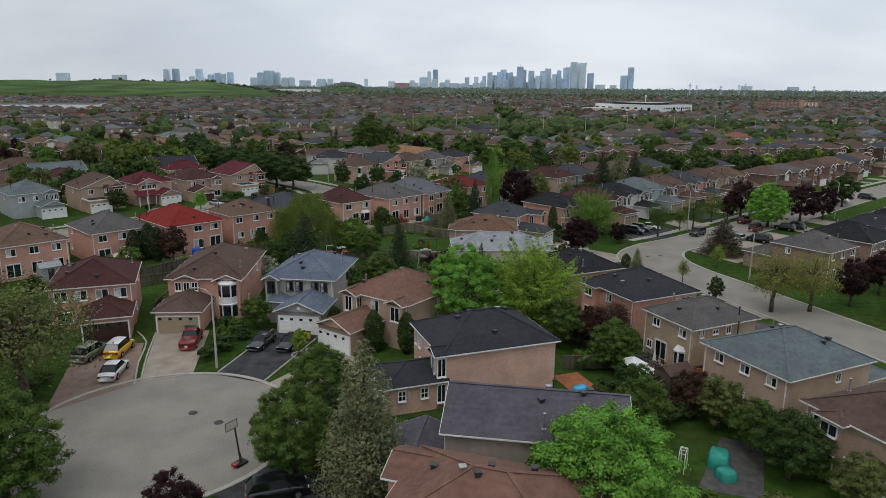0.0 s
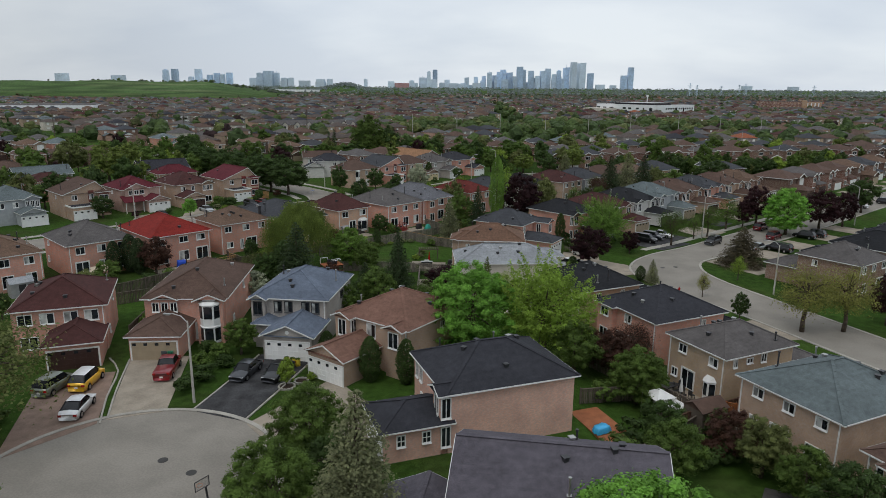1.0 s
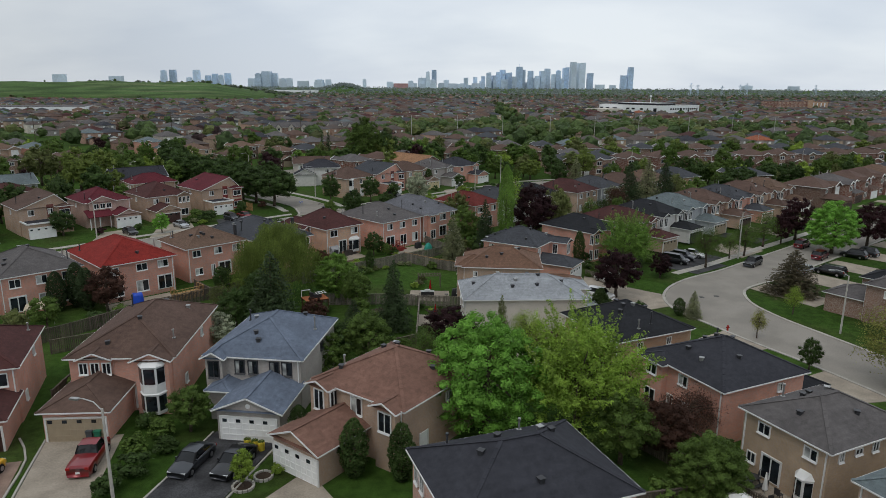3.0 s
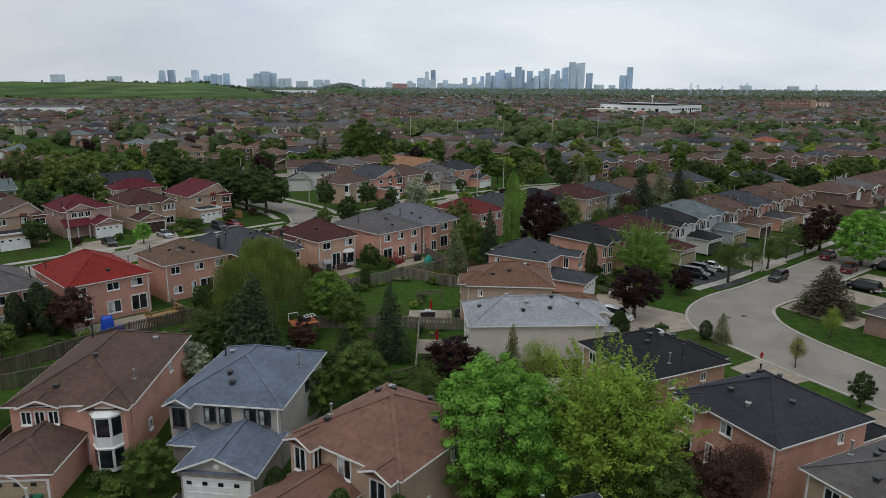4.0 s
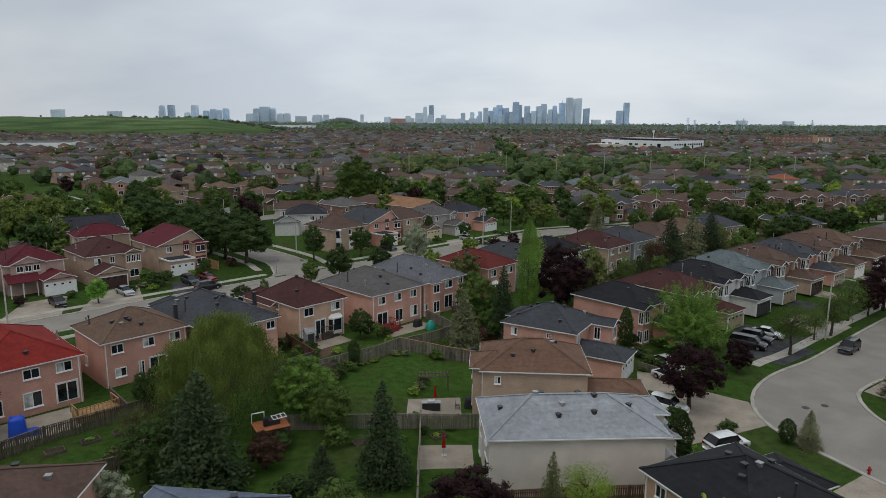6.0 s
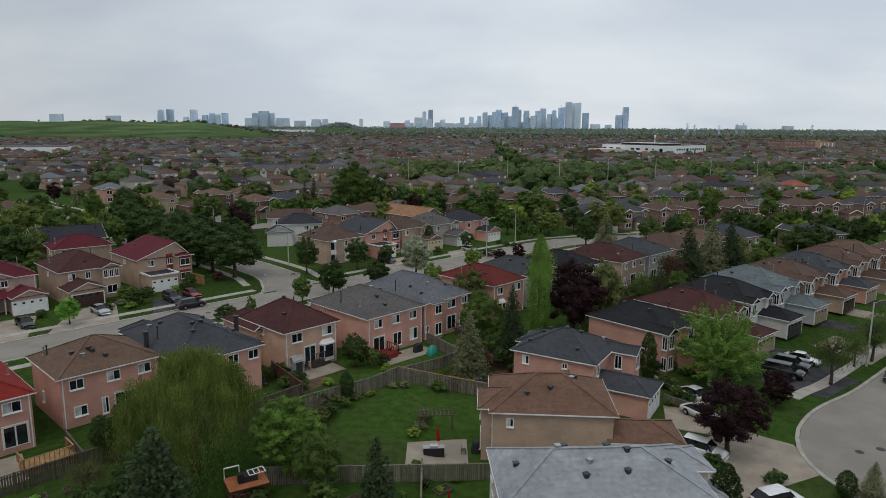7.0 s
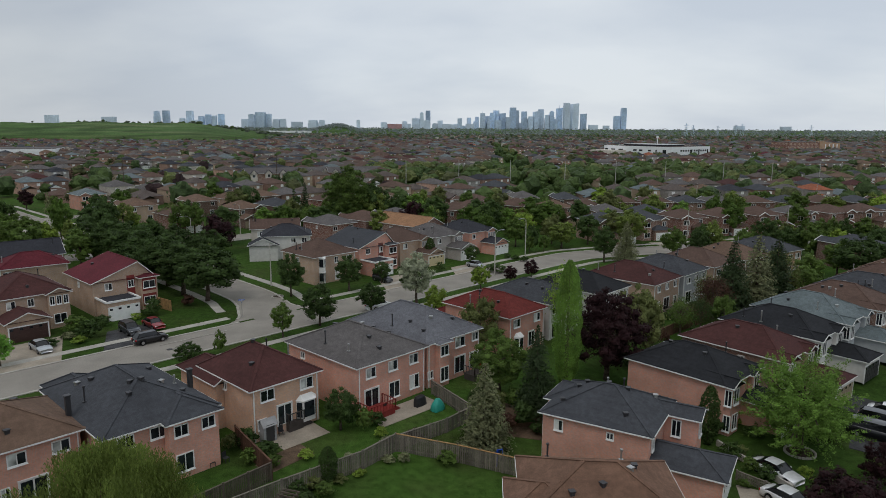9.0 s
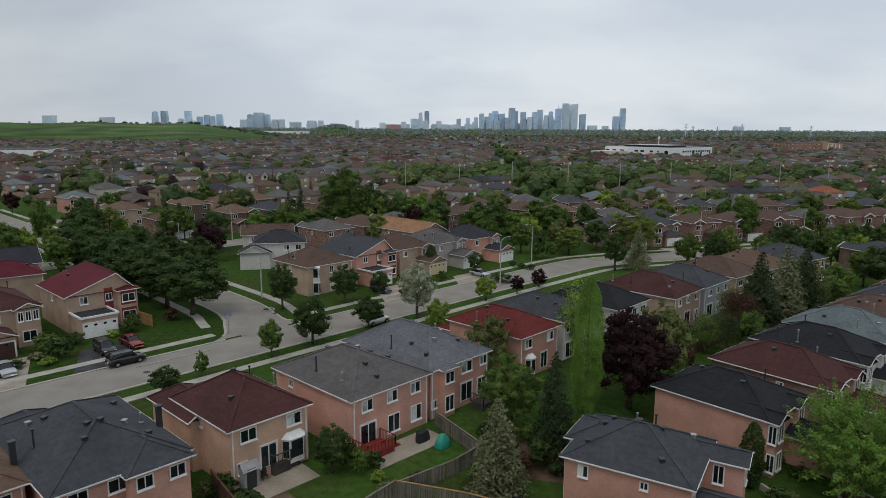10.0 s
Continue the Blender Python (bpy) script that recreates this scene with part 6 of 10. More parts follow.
for sd in (1, 2, 3, 4):
    add_kind("broad", round_crown(sd, 9000, 0.24, blobs=120, loose=0.16, lump=(0.11, 0.22), reach=(0.5, 0.92), core=0.55), 4.0, 9.0)
for sd in (36, 37):
    add_kind("bush_mid", bush_crown(sd, 420, 0.24), 1.0, 1.6, limbs=5, bare=True)
    add_kind("airy_mid", round_crown(sd, 3000, 0.28, base=0.12, blobs=60, loose=0.3), 4.0, 9.0, limbs=20)
add_kind("feathery", round_crown(41, 36000, 0.15, base=0.04, blobs=230, loose=0.25, lump=(0.08, 0.15), reach=(0.35, 0.98), core=0.3, spray=2.2), 4.0, 9.0, limbs=40)
add_kind("conifer_near", conifer_crown(38, 27, 22, 0.2, power=0.66, droop=0.34, step=0.04, spread=0.22), 3.0, 12.0, conifer=True)
for sd in (33, 34, 35):
    add_kind("broad_mid", round_crown(sd, 3600, 0.38, blobs=70, loose=0.14, lump=(0.14, 0.27), reach=(0.48, 0.9), core=0.6), 4.0, 9.0, limbs=6)
for sd in (31, 32):
    add_kind("broad_near", round_crown(sd, 36000, 0.165, base=0.02, blobs=330, loose=0.2, lump=(0.075, 0.15), reach=(0.52, 0.97), core=0.55), 4.0, 9.0)
for sd in (5, 6):
    add_kind("airy", round_crown(sd, 7200, 0.19, base=0.12, blobs=60, loose=0.3), 4.0, 9.0, limbs=40)
for sd in (7,):
    add_kind("willow", willow_crown(sd, 4200, 0.3), 6.0, 13.0)
for sd in (8, 9):
    add_kind("conifer", conifer_crown(sd, 26, 18, 0.34, power=0.75, droop=0.3, step=0.09, spread=0.2), 3.0, 12.0, conifer=True)
for sd in (10, 11):
    add_kind("column", column_crown(sd, 3600, 0.22), 1.0, 6.0, conifer=True)
for sd in (15,):
    add_kind("poplar", column_crown(sd, 26000, 0.19, 2.2, 17.0), 2.2, 17.0, conifer=True)
for sd in (12, 13, 14):
    add_kind("bush", bush_crown(sd, 720, 0.2), 1.0, 1.6, limbs=5, bare=True)
for sd in (21, 22, 23, 24):
    add_kind("broad_far", round_crown(sd, 1100, 0.6, blobs=34, loose=0.14, lump=(0.18, 0.34), core=0.65), 4.0, 9.0, limbs=4)
for sd in (25, 26):
    add_kind("conifer_far", conifer_crown(sd, 16, 10, 0.8), 3.0, 12.0, conifer=True)

TREE_LABELS = {
    ("broad", "green"): "spreading broad-leaved tree with mid-green leaves", ("broad", "bright"): "full maple tree with bright green spring leaves",
    ("broad", "lime"): "young tree with lime-green leaves", ("broad", "olive"): "broad tree with olive-green young leaves", ("broad", "dark"): "dense tree with dark green leaves",
    ("broad", "purple"): "ornamental tree with dark purple leaves", ("broad", "blossom"): "small tree covered in pale blossom", ("broad", "rust"): "tree with reddish-brown young leaves",
    ("broad", "willow"): "tall tree with yellow-green leaves", ("broad", "cedar"): "tree with fresh green leaves",
    ("airy", "olive"): "open-branched tree with thin olive young leaves", ("airy", "lime"): "open-branched tree with yellow-green young leaves", ("airy", "green"): "open-branched tree with mid-green leaves",
    ("airy", "rust"): "open-branched tree with thin brownish leaves", ("airy", "dark"): "open-branched tree with thin dark leaves",
    ("willow", "willow"): "large weeping willow with hanging yellow-green branches", ("conifer", "spruce"): "blue-grey spruce with drooping branches", ("conifer", "fir"): "dark green fir tree with layered branches",
    ("conifer", "rust"): "thin conifer with brownish needles", ("column", "cedar"): "tall narrow column of green foliage", ("column", "dark"): "clipped dark green cedar column", ("column", "fir"): "tall dark narrow garden cedar",
}


JOIN_FROM = 232


def plant(kind, colour, x, y, h, r, seed=0, label="", group="", name="tree", turn=None):
    """A tree or bush of that height and crown radius."""
    rs = random.Random(seed * 7919 + int(x * 13) + int(y * 31))
    if kind == "broad" and y > 165 or kind == "airy" and y > 150 or kind == "bush" and y > 105:
        kind += "_mid"
    crown, trunk, r0, h0 = rs.choice(TREES[kind])
    look_kind = kind.replace("_far", "").replace("_mid", "").replace("_near", "")
    lab = label or TREE_LABELS.get((look_kind, colour), f"garden tree with {colour} foliage")
    m = pose(x, y, 0, 0, 0, rs.uniform(0, 360) if turn is None else turn) @ Matrix.Diagonal((r / r0, r / r0, h / h0, 1))
    if kind.endswith("_far") and y > JOIN_FROM:
        V = CORNERS[crown.name]
        M = np.array(m)
        JOINED.setdefault(colour, []).append(V @ M[:3, :3].T + M[:3, 3])
        JOINED_TRUNKS.tube((x, y, -0.05), (x, y, h * 0.6), 0.026 * h, 0.012 * h, 6)
        return None
    if name != "tree":
        c = part(name, crown, [], None, m=m)
        c.material_slots[0].link = "OBJECT"
        c.material_slots[0].material = LEAVES[colour]
        return tagged(c, lab, "bush", group)
    t = empty(name, m, lab, "tree", group)
    c = part("crown", crown, [], t)
    c.material_slots[0].link = "OBJECT"
    c.material_slots[0].material = LEAVES[colour]
    if trunk:
        part("trunk", trunk, [], t)
    return t


# near the street end
plant("airy", "olive", -39.5, 58.5, 13.4, 7.4)
plant("airy", "olive", -45.5, 62.0, 12.0, 5.0)
plant("broad_near", "green", -31.5, 43.0, 9.5, 4.6)
plant("broad", "dark", -36.5, 46.5, 8.0, 4.0)
plant("broad", "purple", -18.2, 39.9, 5.0, 2.3)
plant("conifer_near", "spruce", -5.7, 45.0, 12.6, 4.0)
plant("broad_near", "green", -11.8, 47.8, 7.6, 3.5)
plant("broad_near", "green", -11.4, 57.5, 7.0, 3.4)
plant("broad", "dark", -8.8, 52.5, 5.6, 2.6)
plant("broad_near", "bright", 11.1, 39.4, 10.2, 5.7)
plant("broad_near", "bright", 2.9, 80.4, 11.2, 5.7)
plant("feathery", "spring", 11.2, 80.8, 11.6, 6.0, label="feathery tree with yellow-green spring leaves")
plant("willow", "willow", -24.6, 118.4, 11.2, 5.8)
plant("conifer", "fir", -22.4, 105.4, 10.6, 4.0)
plant("broad", "dark", -25.6, 110.6, 6.6, 3.0)
plant("broad", "dark", -27.4, 106.6, 5.6, 2.6)
plant("broad", "rust", -17.8, 108.6, 3.6, 1.9)
plant("broad", "green", -13.0, 114.4, 6.0, 2.4)
plant("broad_near", "poplar", -16.4, 118.6, 7.0, 3.6)
plant("conifer", "fir", -7.3, 106.4, 9.4, 2.6)
plant("broad", "green", -9.2, 94.6, 6.8, 3.4)
plant("broad", "green", -13.6, 91.8, 5.4, 2.4)
plant("broad", "purple", -0.2, 97.2, 6.4, 3.6)
plant("airy", "green", -3.0, 93.4, 5.4, 2.6)
plant("airy", "rust", 1.6, 93.0, 5.0, 2.2)
plant("conifer", "olive", 5.6, 97.6, 7.6, 1.5)
plant("airy", "lime", 8.6, 99.2, 5.8, 2.4)
plant("poplar", "poplar", 11.3, 156.2, 15.6, 1.6, label="tall narrow column-shaped poplar with fresh green leaves")
plant("airy", "spring", 14.6, 176.0, 11.0, 3.6)
plant("broad", "purple", 16.8, 158.8, 11.8, 5.2)
plant("broad", "purple", 19.2, 165.0, 8.6, 3.0)
plant("broad", "olive", 22.3, 165.4, 11.2, 4.0)
plant("conifer", "spruce", 0.6, 139.6, 9.4, 3.0)
plant("broad", "green", 3.2, 154.6, 8.0, 3.6)
plant("conifer", "fir", 6.8, 149.6, 10.0, 2.5)
plant("broad", "olive", 1.7, 166.9, 8.6, 3.2)
plant("feathery", "poplar", 30.7, 139.4, 9.9, 5.5, label="spreading garden tree with fresh green leaves in a planted ring")
plant("column", "dark", 22.5, 141.2, 6.3, 1.0)
plant("broad", "purple", 24.4, 121.8, 7.8, 3.9)
plant("broad", "purple", 34.2, 132.4, 4.6, 2.1)
plant("airy", "green", 44.2, 138.3, 8.0, 3.2)
plant("conifer", "brownpine", 51.6, 123.6, 7.2, 4.6, label="spreading pine with thin brownish needles")
plant("airy", "lime", 46.9, 113.8, 4.4, 1.5)
plant("broad_near", "bright", 72.0, 149.2, 10.6, 5.2)
plant("broad", "purple", 71.0, 160.6, 9.4, 4.2)
plant("broad", "purple", 66.4, 157.2, 6.2, 2.4)
plant("broad", "purple", 82.0, 154.6, 9.6, 4.6)
plant("broad", "purple", 89.4, 158.2, 8.6, 3.8)
plant("broad", "dark", 105.0, 176.0, 9.4, 4.4)
plant("airy", "budding", 45.2, 90.4, 9.6, 4.6, label="street tree with thin yellow-green young leaves")
plant("airy", "budding", 50.6, 90.6, 9.4, 4.3, 3, label="street tree with thin yellow-green young leaves")
plant("broad", "purple", 57.6, 93.0, 7.6, 3.0)
plant("broad", "olive", 61.0, 86.0, 7.0, 3.4)
for i, (tx, ty, th, tr) in enumerate(((-44.6, 196.4, 10.6, 6.4), (-50.6, 201.0, 10.0, 6.0), (-56.0, 207.6, 10.2, 6.2), (-62.0, 213.4, 10.4, 6.0), (-68.6, 220.0, 11.0, 6.4), (-75.6, 226.4, 10.6, 6.0), (-83.0, 233.6, 10.4, 6.2), (-61.0, 203.4, 9.0, 5.0), (-52.6, 222.4, 9.0, 4.6), (-63.4, 232.0, 9.0, 4.8))):
    plant("broad", "dark", tx, ty, th, tr, i, group="dense row of dark street trees")
plant("broad", "green", -26.6, 175.6, 5.4, 1.9)
plant("broad", "dark", -22.2, 181.6, 6.8, 3.1)
plant("broad", "dark", -20.6, 204.2, 7.0, 3.0)
plant("broad", "dark", -15.0, 189.4, 5.4, 2.7)
plant("broad", "dark", -30.6, 200.0, 8.0, 3.0)
plant("broad", "blossom", -7.6, 194.6, 9.4, 3.6)
plant("broad", "lime", -4.2, 188.6, 5.0, 2.2)
plant("broad", "lime", 4.4, 206.0, 5.0, 2.2)
plant("broad", "purple", 10.6, 211.4, 3.6, 1.6)
plant("broad", "purple", 15.5, 216.6, 3.8, 1.8)
plant("conifer", "fir", 43.6, 186.0, 13.0, 4.0)
plant("conifer", "spruce", 48.8, 188.6, 13.6, 4.5)
plant("conifer", "fir", 54.6, 193.6, 12.4, 4.2)
plant("airy", "olive", 58.0, 196.6, 9.2, 3.2)
plant("broad", "dark", 81.0, 212.6, 10.4, 5.9)
plant("broad", "dark", 108.0, 236.0, 8.4, 4.4)
plant("conifer", "spruce", 32.6, 112.6, 4.0, 1.4)
plant("column", "dark", 31.0, 113.6, 2.6, 0.8)
plant("broad", "dark", 39.2, 95.0, 4.0, 1.4)
plant("airy", "budding", 37.8, 104.6, 4.2, 1.2)
plant("broad", "green", -23.6, 80.2, 4.4, 2.2)
plant("column", "fir", -51.8, 114.6, 6.4, 1.3)
plant("column", "fir", -49.8, 113.4, 6.0, 1.3)
plant("column", "fir", -53.6, 112.8, 5.6, 1.2)
plant("broad", "rust", -47.0, 113.0, 6.6, 2.9)
plant("broad", "blossom", -27.8, 98.8, 5.0, 2.9, label="bushy small tree with white spring blossom")
plant("column", "dark", -8.0, 73.2, 5.0, 1.1)
plant("column", "dark", -4.2, 72.6, 5.0, 1.0)
plant("column", "dark", -13.2, 77.4, 4.0, 0.9)
plant("column", "dark", -11.2, 84.6, 4.2, 1.0)
plant("column", "dark", 6.6, 43.2, 4.4, 0.9)
plant("broad_near", "green", 18.4, 68.6, 6.2, 3.2)
plant("broad", "rust", 17.2, 75.4, 5.6, 2.9)
plant("airy", "rust", 20.4, 78.4, 5.6, 3.0)
plant("broad", "green", 13.6, 75.0, 6.6, 3.1)
plant("broad", "dark", 18.4, 60.8, 4.4, 2.5)
plant("broad", "rust", 23.4, 58.2, 4.8, 2.5)
plant("broad", "olive", 24.8, 55.4, 5.6, 2.6)
plant("broad", "dark", 27.2, 47.6, 6.2, 3.2)
plant("broad", "green", 26.0, 51.4, 5.4, 2.4)
plant("broad", "olive", 30.2, 43.4, 5.0, 2.4)
plant("broad", "green", 17.6, 55.0, 5.6, 2.8)
plant("airy", "green", 50.9, 144.6, 5.6, 2.0)
plant("airy", "green", 54.4, 146.6, 7.0, 3.2)
plant("airy", "green", 61.4, 154.2, 7.4, 3.4)
plant("broad", "bright", -60.0, 163.2, 4.4, 2.0)
plant("broad", "dark", -35.6, 162.6, 3.6, 2.0)
plant("broad", "dark", -79.0, 160.0, 5.5, 3.0)
plant("broad", "green", -70.4, 96.0, 7.0, 4.0)
plant("broad", "dark", -78.0, 104.0, 8.0, 4.4)
plant("conifer", "fir", -12.0, 103.6, 5.0, 2.0)
plant("broad", "willow", 28.0, 251.0, 7.0, 4.2)
plant("broad", "dark", 34.6, 232.8, 8.6, 3.4)
plant("conifer", "spruce", 40.2, 235.0, 9.4, 3.4)
plant("broad", "willow", 46.6, 254.6, 10.0, 5.0)
plant("column", "dark", -102.8, 218.0, 9.0, 1.8)
plant("broad", "green", -104.0, 232.0, 12.0, 5.6)
plant("broad", "olive", -124.0, 230.0, 13.0, 6.2)
plant("broad", "dark", -96.0, 262.0, 12.0, 6.0)
plant("broad", "green", 16.4, 253.0, 8.0, 3.6)
plant("broad", "cedar", -102.2, 254.8, 12.0, 3.4)
plant("broad", "willow", -90.0, 205.0, 9.0, 3.8)
plant("broad", "willow", -98.0, 214.0, 13.0, 6.4)
plant("broad", "willow", -106.0, 219.0, 13.0, 6.2)
plant("broad", "green", -95.0, 226.0, 12.0, 5.6)
plant("airy", "green", -6.4, 82.4, 6.0, 2.6)
plant("broad", "lime", -16.4, 71.6, 3.4, 1.0)
plant("column", "dark", -5.6, 230.0, 6.0, 1.2)
plant("column", "dark", 19.4, 110.2, 5.0, 1.2)
plant("column", "dark", -13.4, 134.6, 3.4, 0.8)
plant("broad", "dark", -24.2, 147.0, 4.0, 2.0)
plant("broad", "dark", -13.8, 145.0, 4.6, 2.0)

# bushes and hedges


def bush(x, y, r, h, colour="dark", label="rounded green garden shrub"):
    plant("bush", colour, x, y, h, r, seed=int(r * 100), label=label, name="bush")


for bx, by, br, bh, bc in ((-26.4, 70.5, 1.5, 1.6, "dark"), (-25.6, 73.2, 1.8, 1.8, "dark"), (-26.8, 76.0, 1.6, 2.0, "green"), (-24.4, 76.6, 1.4, 1.6, "dark"), (-25.8, 79.2, 1.5, 2.0, "green"), (-27.6, 80.6, 1.2, 1.6, "dark"),
                           (-14.4, 75.4, 0.9, 1.2, "spruce"), (-14.2, 73.4, 0.7, 1.0, "lime"), (-13.0, 76.6, 0.7, 1.0, "lime"), (-19.6, 115.0, 1.6, 1.4, "green"), (-12.4, 112.6, 1.6, 2.4, "green"), (-10.6, 100.6, 1.8, 2.6, "green"),
                           (-13.0, 99.2, 1.5, 2.2, "dark"), (-5.8, 99.4, 1.5, 1.8, "green"), (-8.8, 142.0, 0.8, 0.8, "spruce"), (-7.6, 142.2, 0.8, 0.8, "spruce"), (-12.2, 138.6, 0.7, 0.8, "spruce"), (-6.2, 142.6, 0.9, 1.4, "purple"),
                           (-16.6, 132.4, 0.6, 0.8, "green"), (-15.8, 131.0, 0.6, 0.8, "green"), (-17.0, 129.6, 0.7, 0.9, "green"), (-15.0, 127.4, 0.9, 1.6, "olive"), (-15.4, 124.6, 1.0, 1.6, "olive"), (-14.4, 122.4, 1.2, 1.8, "green"),
                           (-12.6, 119.6, 1.0, 1.4, "green"), (-5.4, 125.4, 0.9, 1.0, "lime"), (-5.0, 118.8, 0.7, 0.9, "green"), (-1.4, 116.2, 0.7, 0.9, "green"), (-4.0, 115.4, 0.7, 0.8, "dark"), (-21.6, 146.2, 1.3, 1.7, "green"),
                           (-20.4, 139.2, 1.2, 1.3, "green"), (-18.8, 137.4, 1.0, 1.2, "green"), (-25.8, 130.8, 1.6, 1.8, "green"), (-29.8, 126.6, 1.4, 1.6, "green"), (-36.0, 128.8, 1.1, 2.2, "dark"), (-33.2, 125.4, 1.2, 1.2, "lime"),
                           (28.5, 134.4, 0.9, 1.5, "lime"), (24.8, 138.8, 0.8, 1.2, "olive"), (26.2, 116.0, 1.2, 1.4, "dark"), (21.6, 118.4, 1.4, 1.8, "dark"), (20.8, 111.6, 1.0, 1.0, "lime"), (35.2, 134.4, 1.0, 1.6, "olive"),
                           (-55.6, 181.0, 1.6, 1.8, "dark"), (-58.0, 171.2, 1.3, 1.2, "dark"), (-66.4, 166.6, 1.4, 1.4, "dark"), (-50.6, 186.4, 1.2, 2.2, "dark"), (-72.0, 161.2, 1.5, 1.6, "purple"), (-37.8, 88.0, 1.6, 2.2, "green"),
                           (-38.6, 91.6, 1.4, 1.8, "dark"), (-33.6, 105.4, 1.6, 1.8, "green"), (-30.8, 109.0, 1.8, 2.0, "olive"), (8.2, 88.8, 1.6, 1.8, "green"), (6.0, 91.4, 1.4, 1.8, "olive"), (15.4, 68.8, 1.8, 2.4, "green"),
                           (20.6, 73.4, 1.5, 2.2, "green"), (17.6, 82.6, 1.8, 2.4, "rust"), (13.4, 84.4, 2.0, 2.8, "dark"), (24.4, 62.8, 1.6, 2.6, "olive"), (22.6, 57.4, 1.7, 2.2, "dark"), (28.4, 50.8, 1.5, 2.0, "green"),
                           (24.2, 43.0, 1.6, 1.6, "olive"), (19.0, 43.2, 1.3, 2.0, "green"), (9.0, 48.4, 1.2, 2.0, "dark"), (-4.4, 49.6, 1.0, 1.8, "green"), (-6.6, 58.4, 1.0, 1.4, "green"), (-10.8, 52.2, 1.8, 1.6, "dark"),
                           (8.6, 221.4, 3.0, 1.8, "dark"), (-10.4, 209.4, 1.4, 1.6, "dark"), (-3.4, 222.0, 1.3, 2.2, "dark"), (-40.6, 60.4, 1.5, 1.6, "dark"), (-41.0, 63.6, 1.4, 1.4, "green"), (-43.0, 56.0, 2.0, 2.0, "dark")):
    bush(bx, by, br, bh, bc, "rounded garden shrub with " + {"dark": "dark green", "green": "mid-green", "lime": "yellow-green", "spruce": "grey-green", "olive": "olive", "purple": "dark purple", "rust": "reddish-brown"}[bc] + " leaves")


for bx, by, br, bh, bc in ((21.6, 74.6, 1.8, 2.6, "dark"), (19.4, 79.6, 2.0, 3.0, "rust"), (23.6, 61.4, 1.8, 3.0, "dark"), (25.8, 57.6, 1.8, 3.0, "olive"), (27.4, 54.2, 1.6, 2.6, "dark"), (16.4, 77.6, 2.2, 3.2, "dark"), (29.6, 47.6, 1.8, 2.6, "green"), (16.2, 60.6, 2.0, 2.6, "dark"), (14.2, 58.0, 2.0, 2.4, "green"), (-9.6, 88.4, 1.6, 2.2, "green"), (-16.6, 99.0, 1.6, 2.2, "dark"), (-22.4, 101.6, 2.0, 2.6, "green"), (-29.6, 103.2, 1.8, 2.4, "dark"), (-43.8, 110.2, 1.6, 2.0, "green"), (-45.6, 107.0, 1.8, 2.2, "dark"), (5.4, 147.0, 1.8, 2.4, "dark"), (8.4, 142.6, 1.5, 2.0, "dark"), (-3.0, 137.4, 1.2, 1.4, "green"), (12.6, 147.6, 1.6, 2.2, "dark"), (-14.6, 103.6, 2.0, 2.4, "dark"), (-17.8, 112.6, 1.8, 1.8, "dark")):
    bush(bx, by, br, bh, bc, "dense garden shrub with " + {"dark": "dark green", "green": "mid-green", "olive": "olive", "rust": "reddish-brown"}[bc] + " leaves")

for bx, by, br, bh, bc in ((20.6, 56.6, 1.6, 2.0, "dark"), (19.4, 59.0, 1.7, 2.4, "olive"), (22.0, 58.0, 1.5, 2.2, "rust"), (18.2, 56.4, 1.3, 1.6, "dark"), (16.4, 54.6, 1.2, 1.5, "olive"), (20.2, 61.6, 1.6, 2.2, "dark")):
    bush(bx, by, br, bh, bc, "shrub before a back-garden hedge with " + {"dark": "dark green", "olive": "olive", "rust": "reddish-brown"}[bc] + " leaves")

# more greenery where gardens meet
rng_g = random.Random(77)


def spot_is_free(x, y, r):
    for o in scene.objects:
        c = o.get("category")
        if c in ("house", "tree", "car"):
            t = o.matrix_basis.translation
            k = 7.2 if c == "house" else 3.0 if c == "car" else 1.6
            if (t.x - x) ** 2 + (t.y - y) ** 2 < (r + k) ** 2:
                return False
    return True


def scatter(number, band, along, colours, sizes, kinds):
    """Trees in a strip: band is the range of y - x, along the range of x."""
    made, tries = 0, 0
    while made < number and tries < number * 30:
        tries += 1
        x = rng_g.uniform(*along)
        y = x + rng_g.uniform(*band)
        h = rng_g.uniform(*sizes)
        r = h * rng_g.uniform(0.34, 0.48)
        if spot_is_free(x, y, r * 0.5):
            plant(rng_g.choice(kinds), rng_g.choice(colours), x, y, h, r, made)
            made += 1


scatter(6, (262, 286), (-105, 15), ["dark", "green", "dark", "olive"], (7, 12), ["broad_far"])
scatter(10, (138, 153), (8, 72), ["dark", "green", "olive", "rust"], (4, 8), ["broad_far", "airy"])
scatter(5, (148, 157), (-75, -50), ["dark", "green", "olive"], (3, 5.5), ["broad_far"])
scatter(4, (221, 228), (-16, 28), ["green", "dark"], (3.5, 6), ["broad_far"])
plant("broad", "dark", -33.6, 120.4, 4.6, 1.6)
plant("airy", "olive", -31.6, 113.4, 4.0, 1.8)
scatter(6, (28, 38), (62, 110), ["dark", "purple", "olive", "green"], (5, 8), ["broad_far"])
for i in range(30):   # gardens behind the bend
    x = rng_g.uniform(58, 150)
    y = x * 0.36 + rng_g.uniform(199, 222)
    if spot_is_free(x, y, 1.5):
        plant("broad_far", rng_g.choice(["green", "dark", "olive", "dark", "lime"]), x, y, rng_g.uniform(5, 9), rng_g.uniform(2.2, 3.8), i)
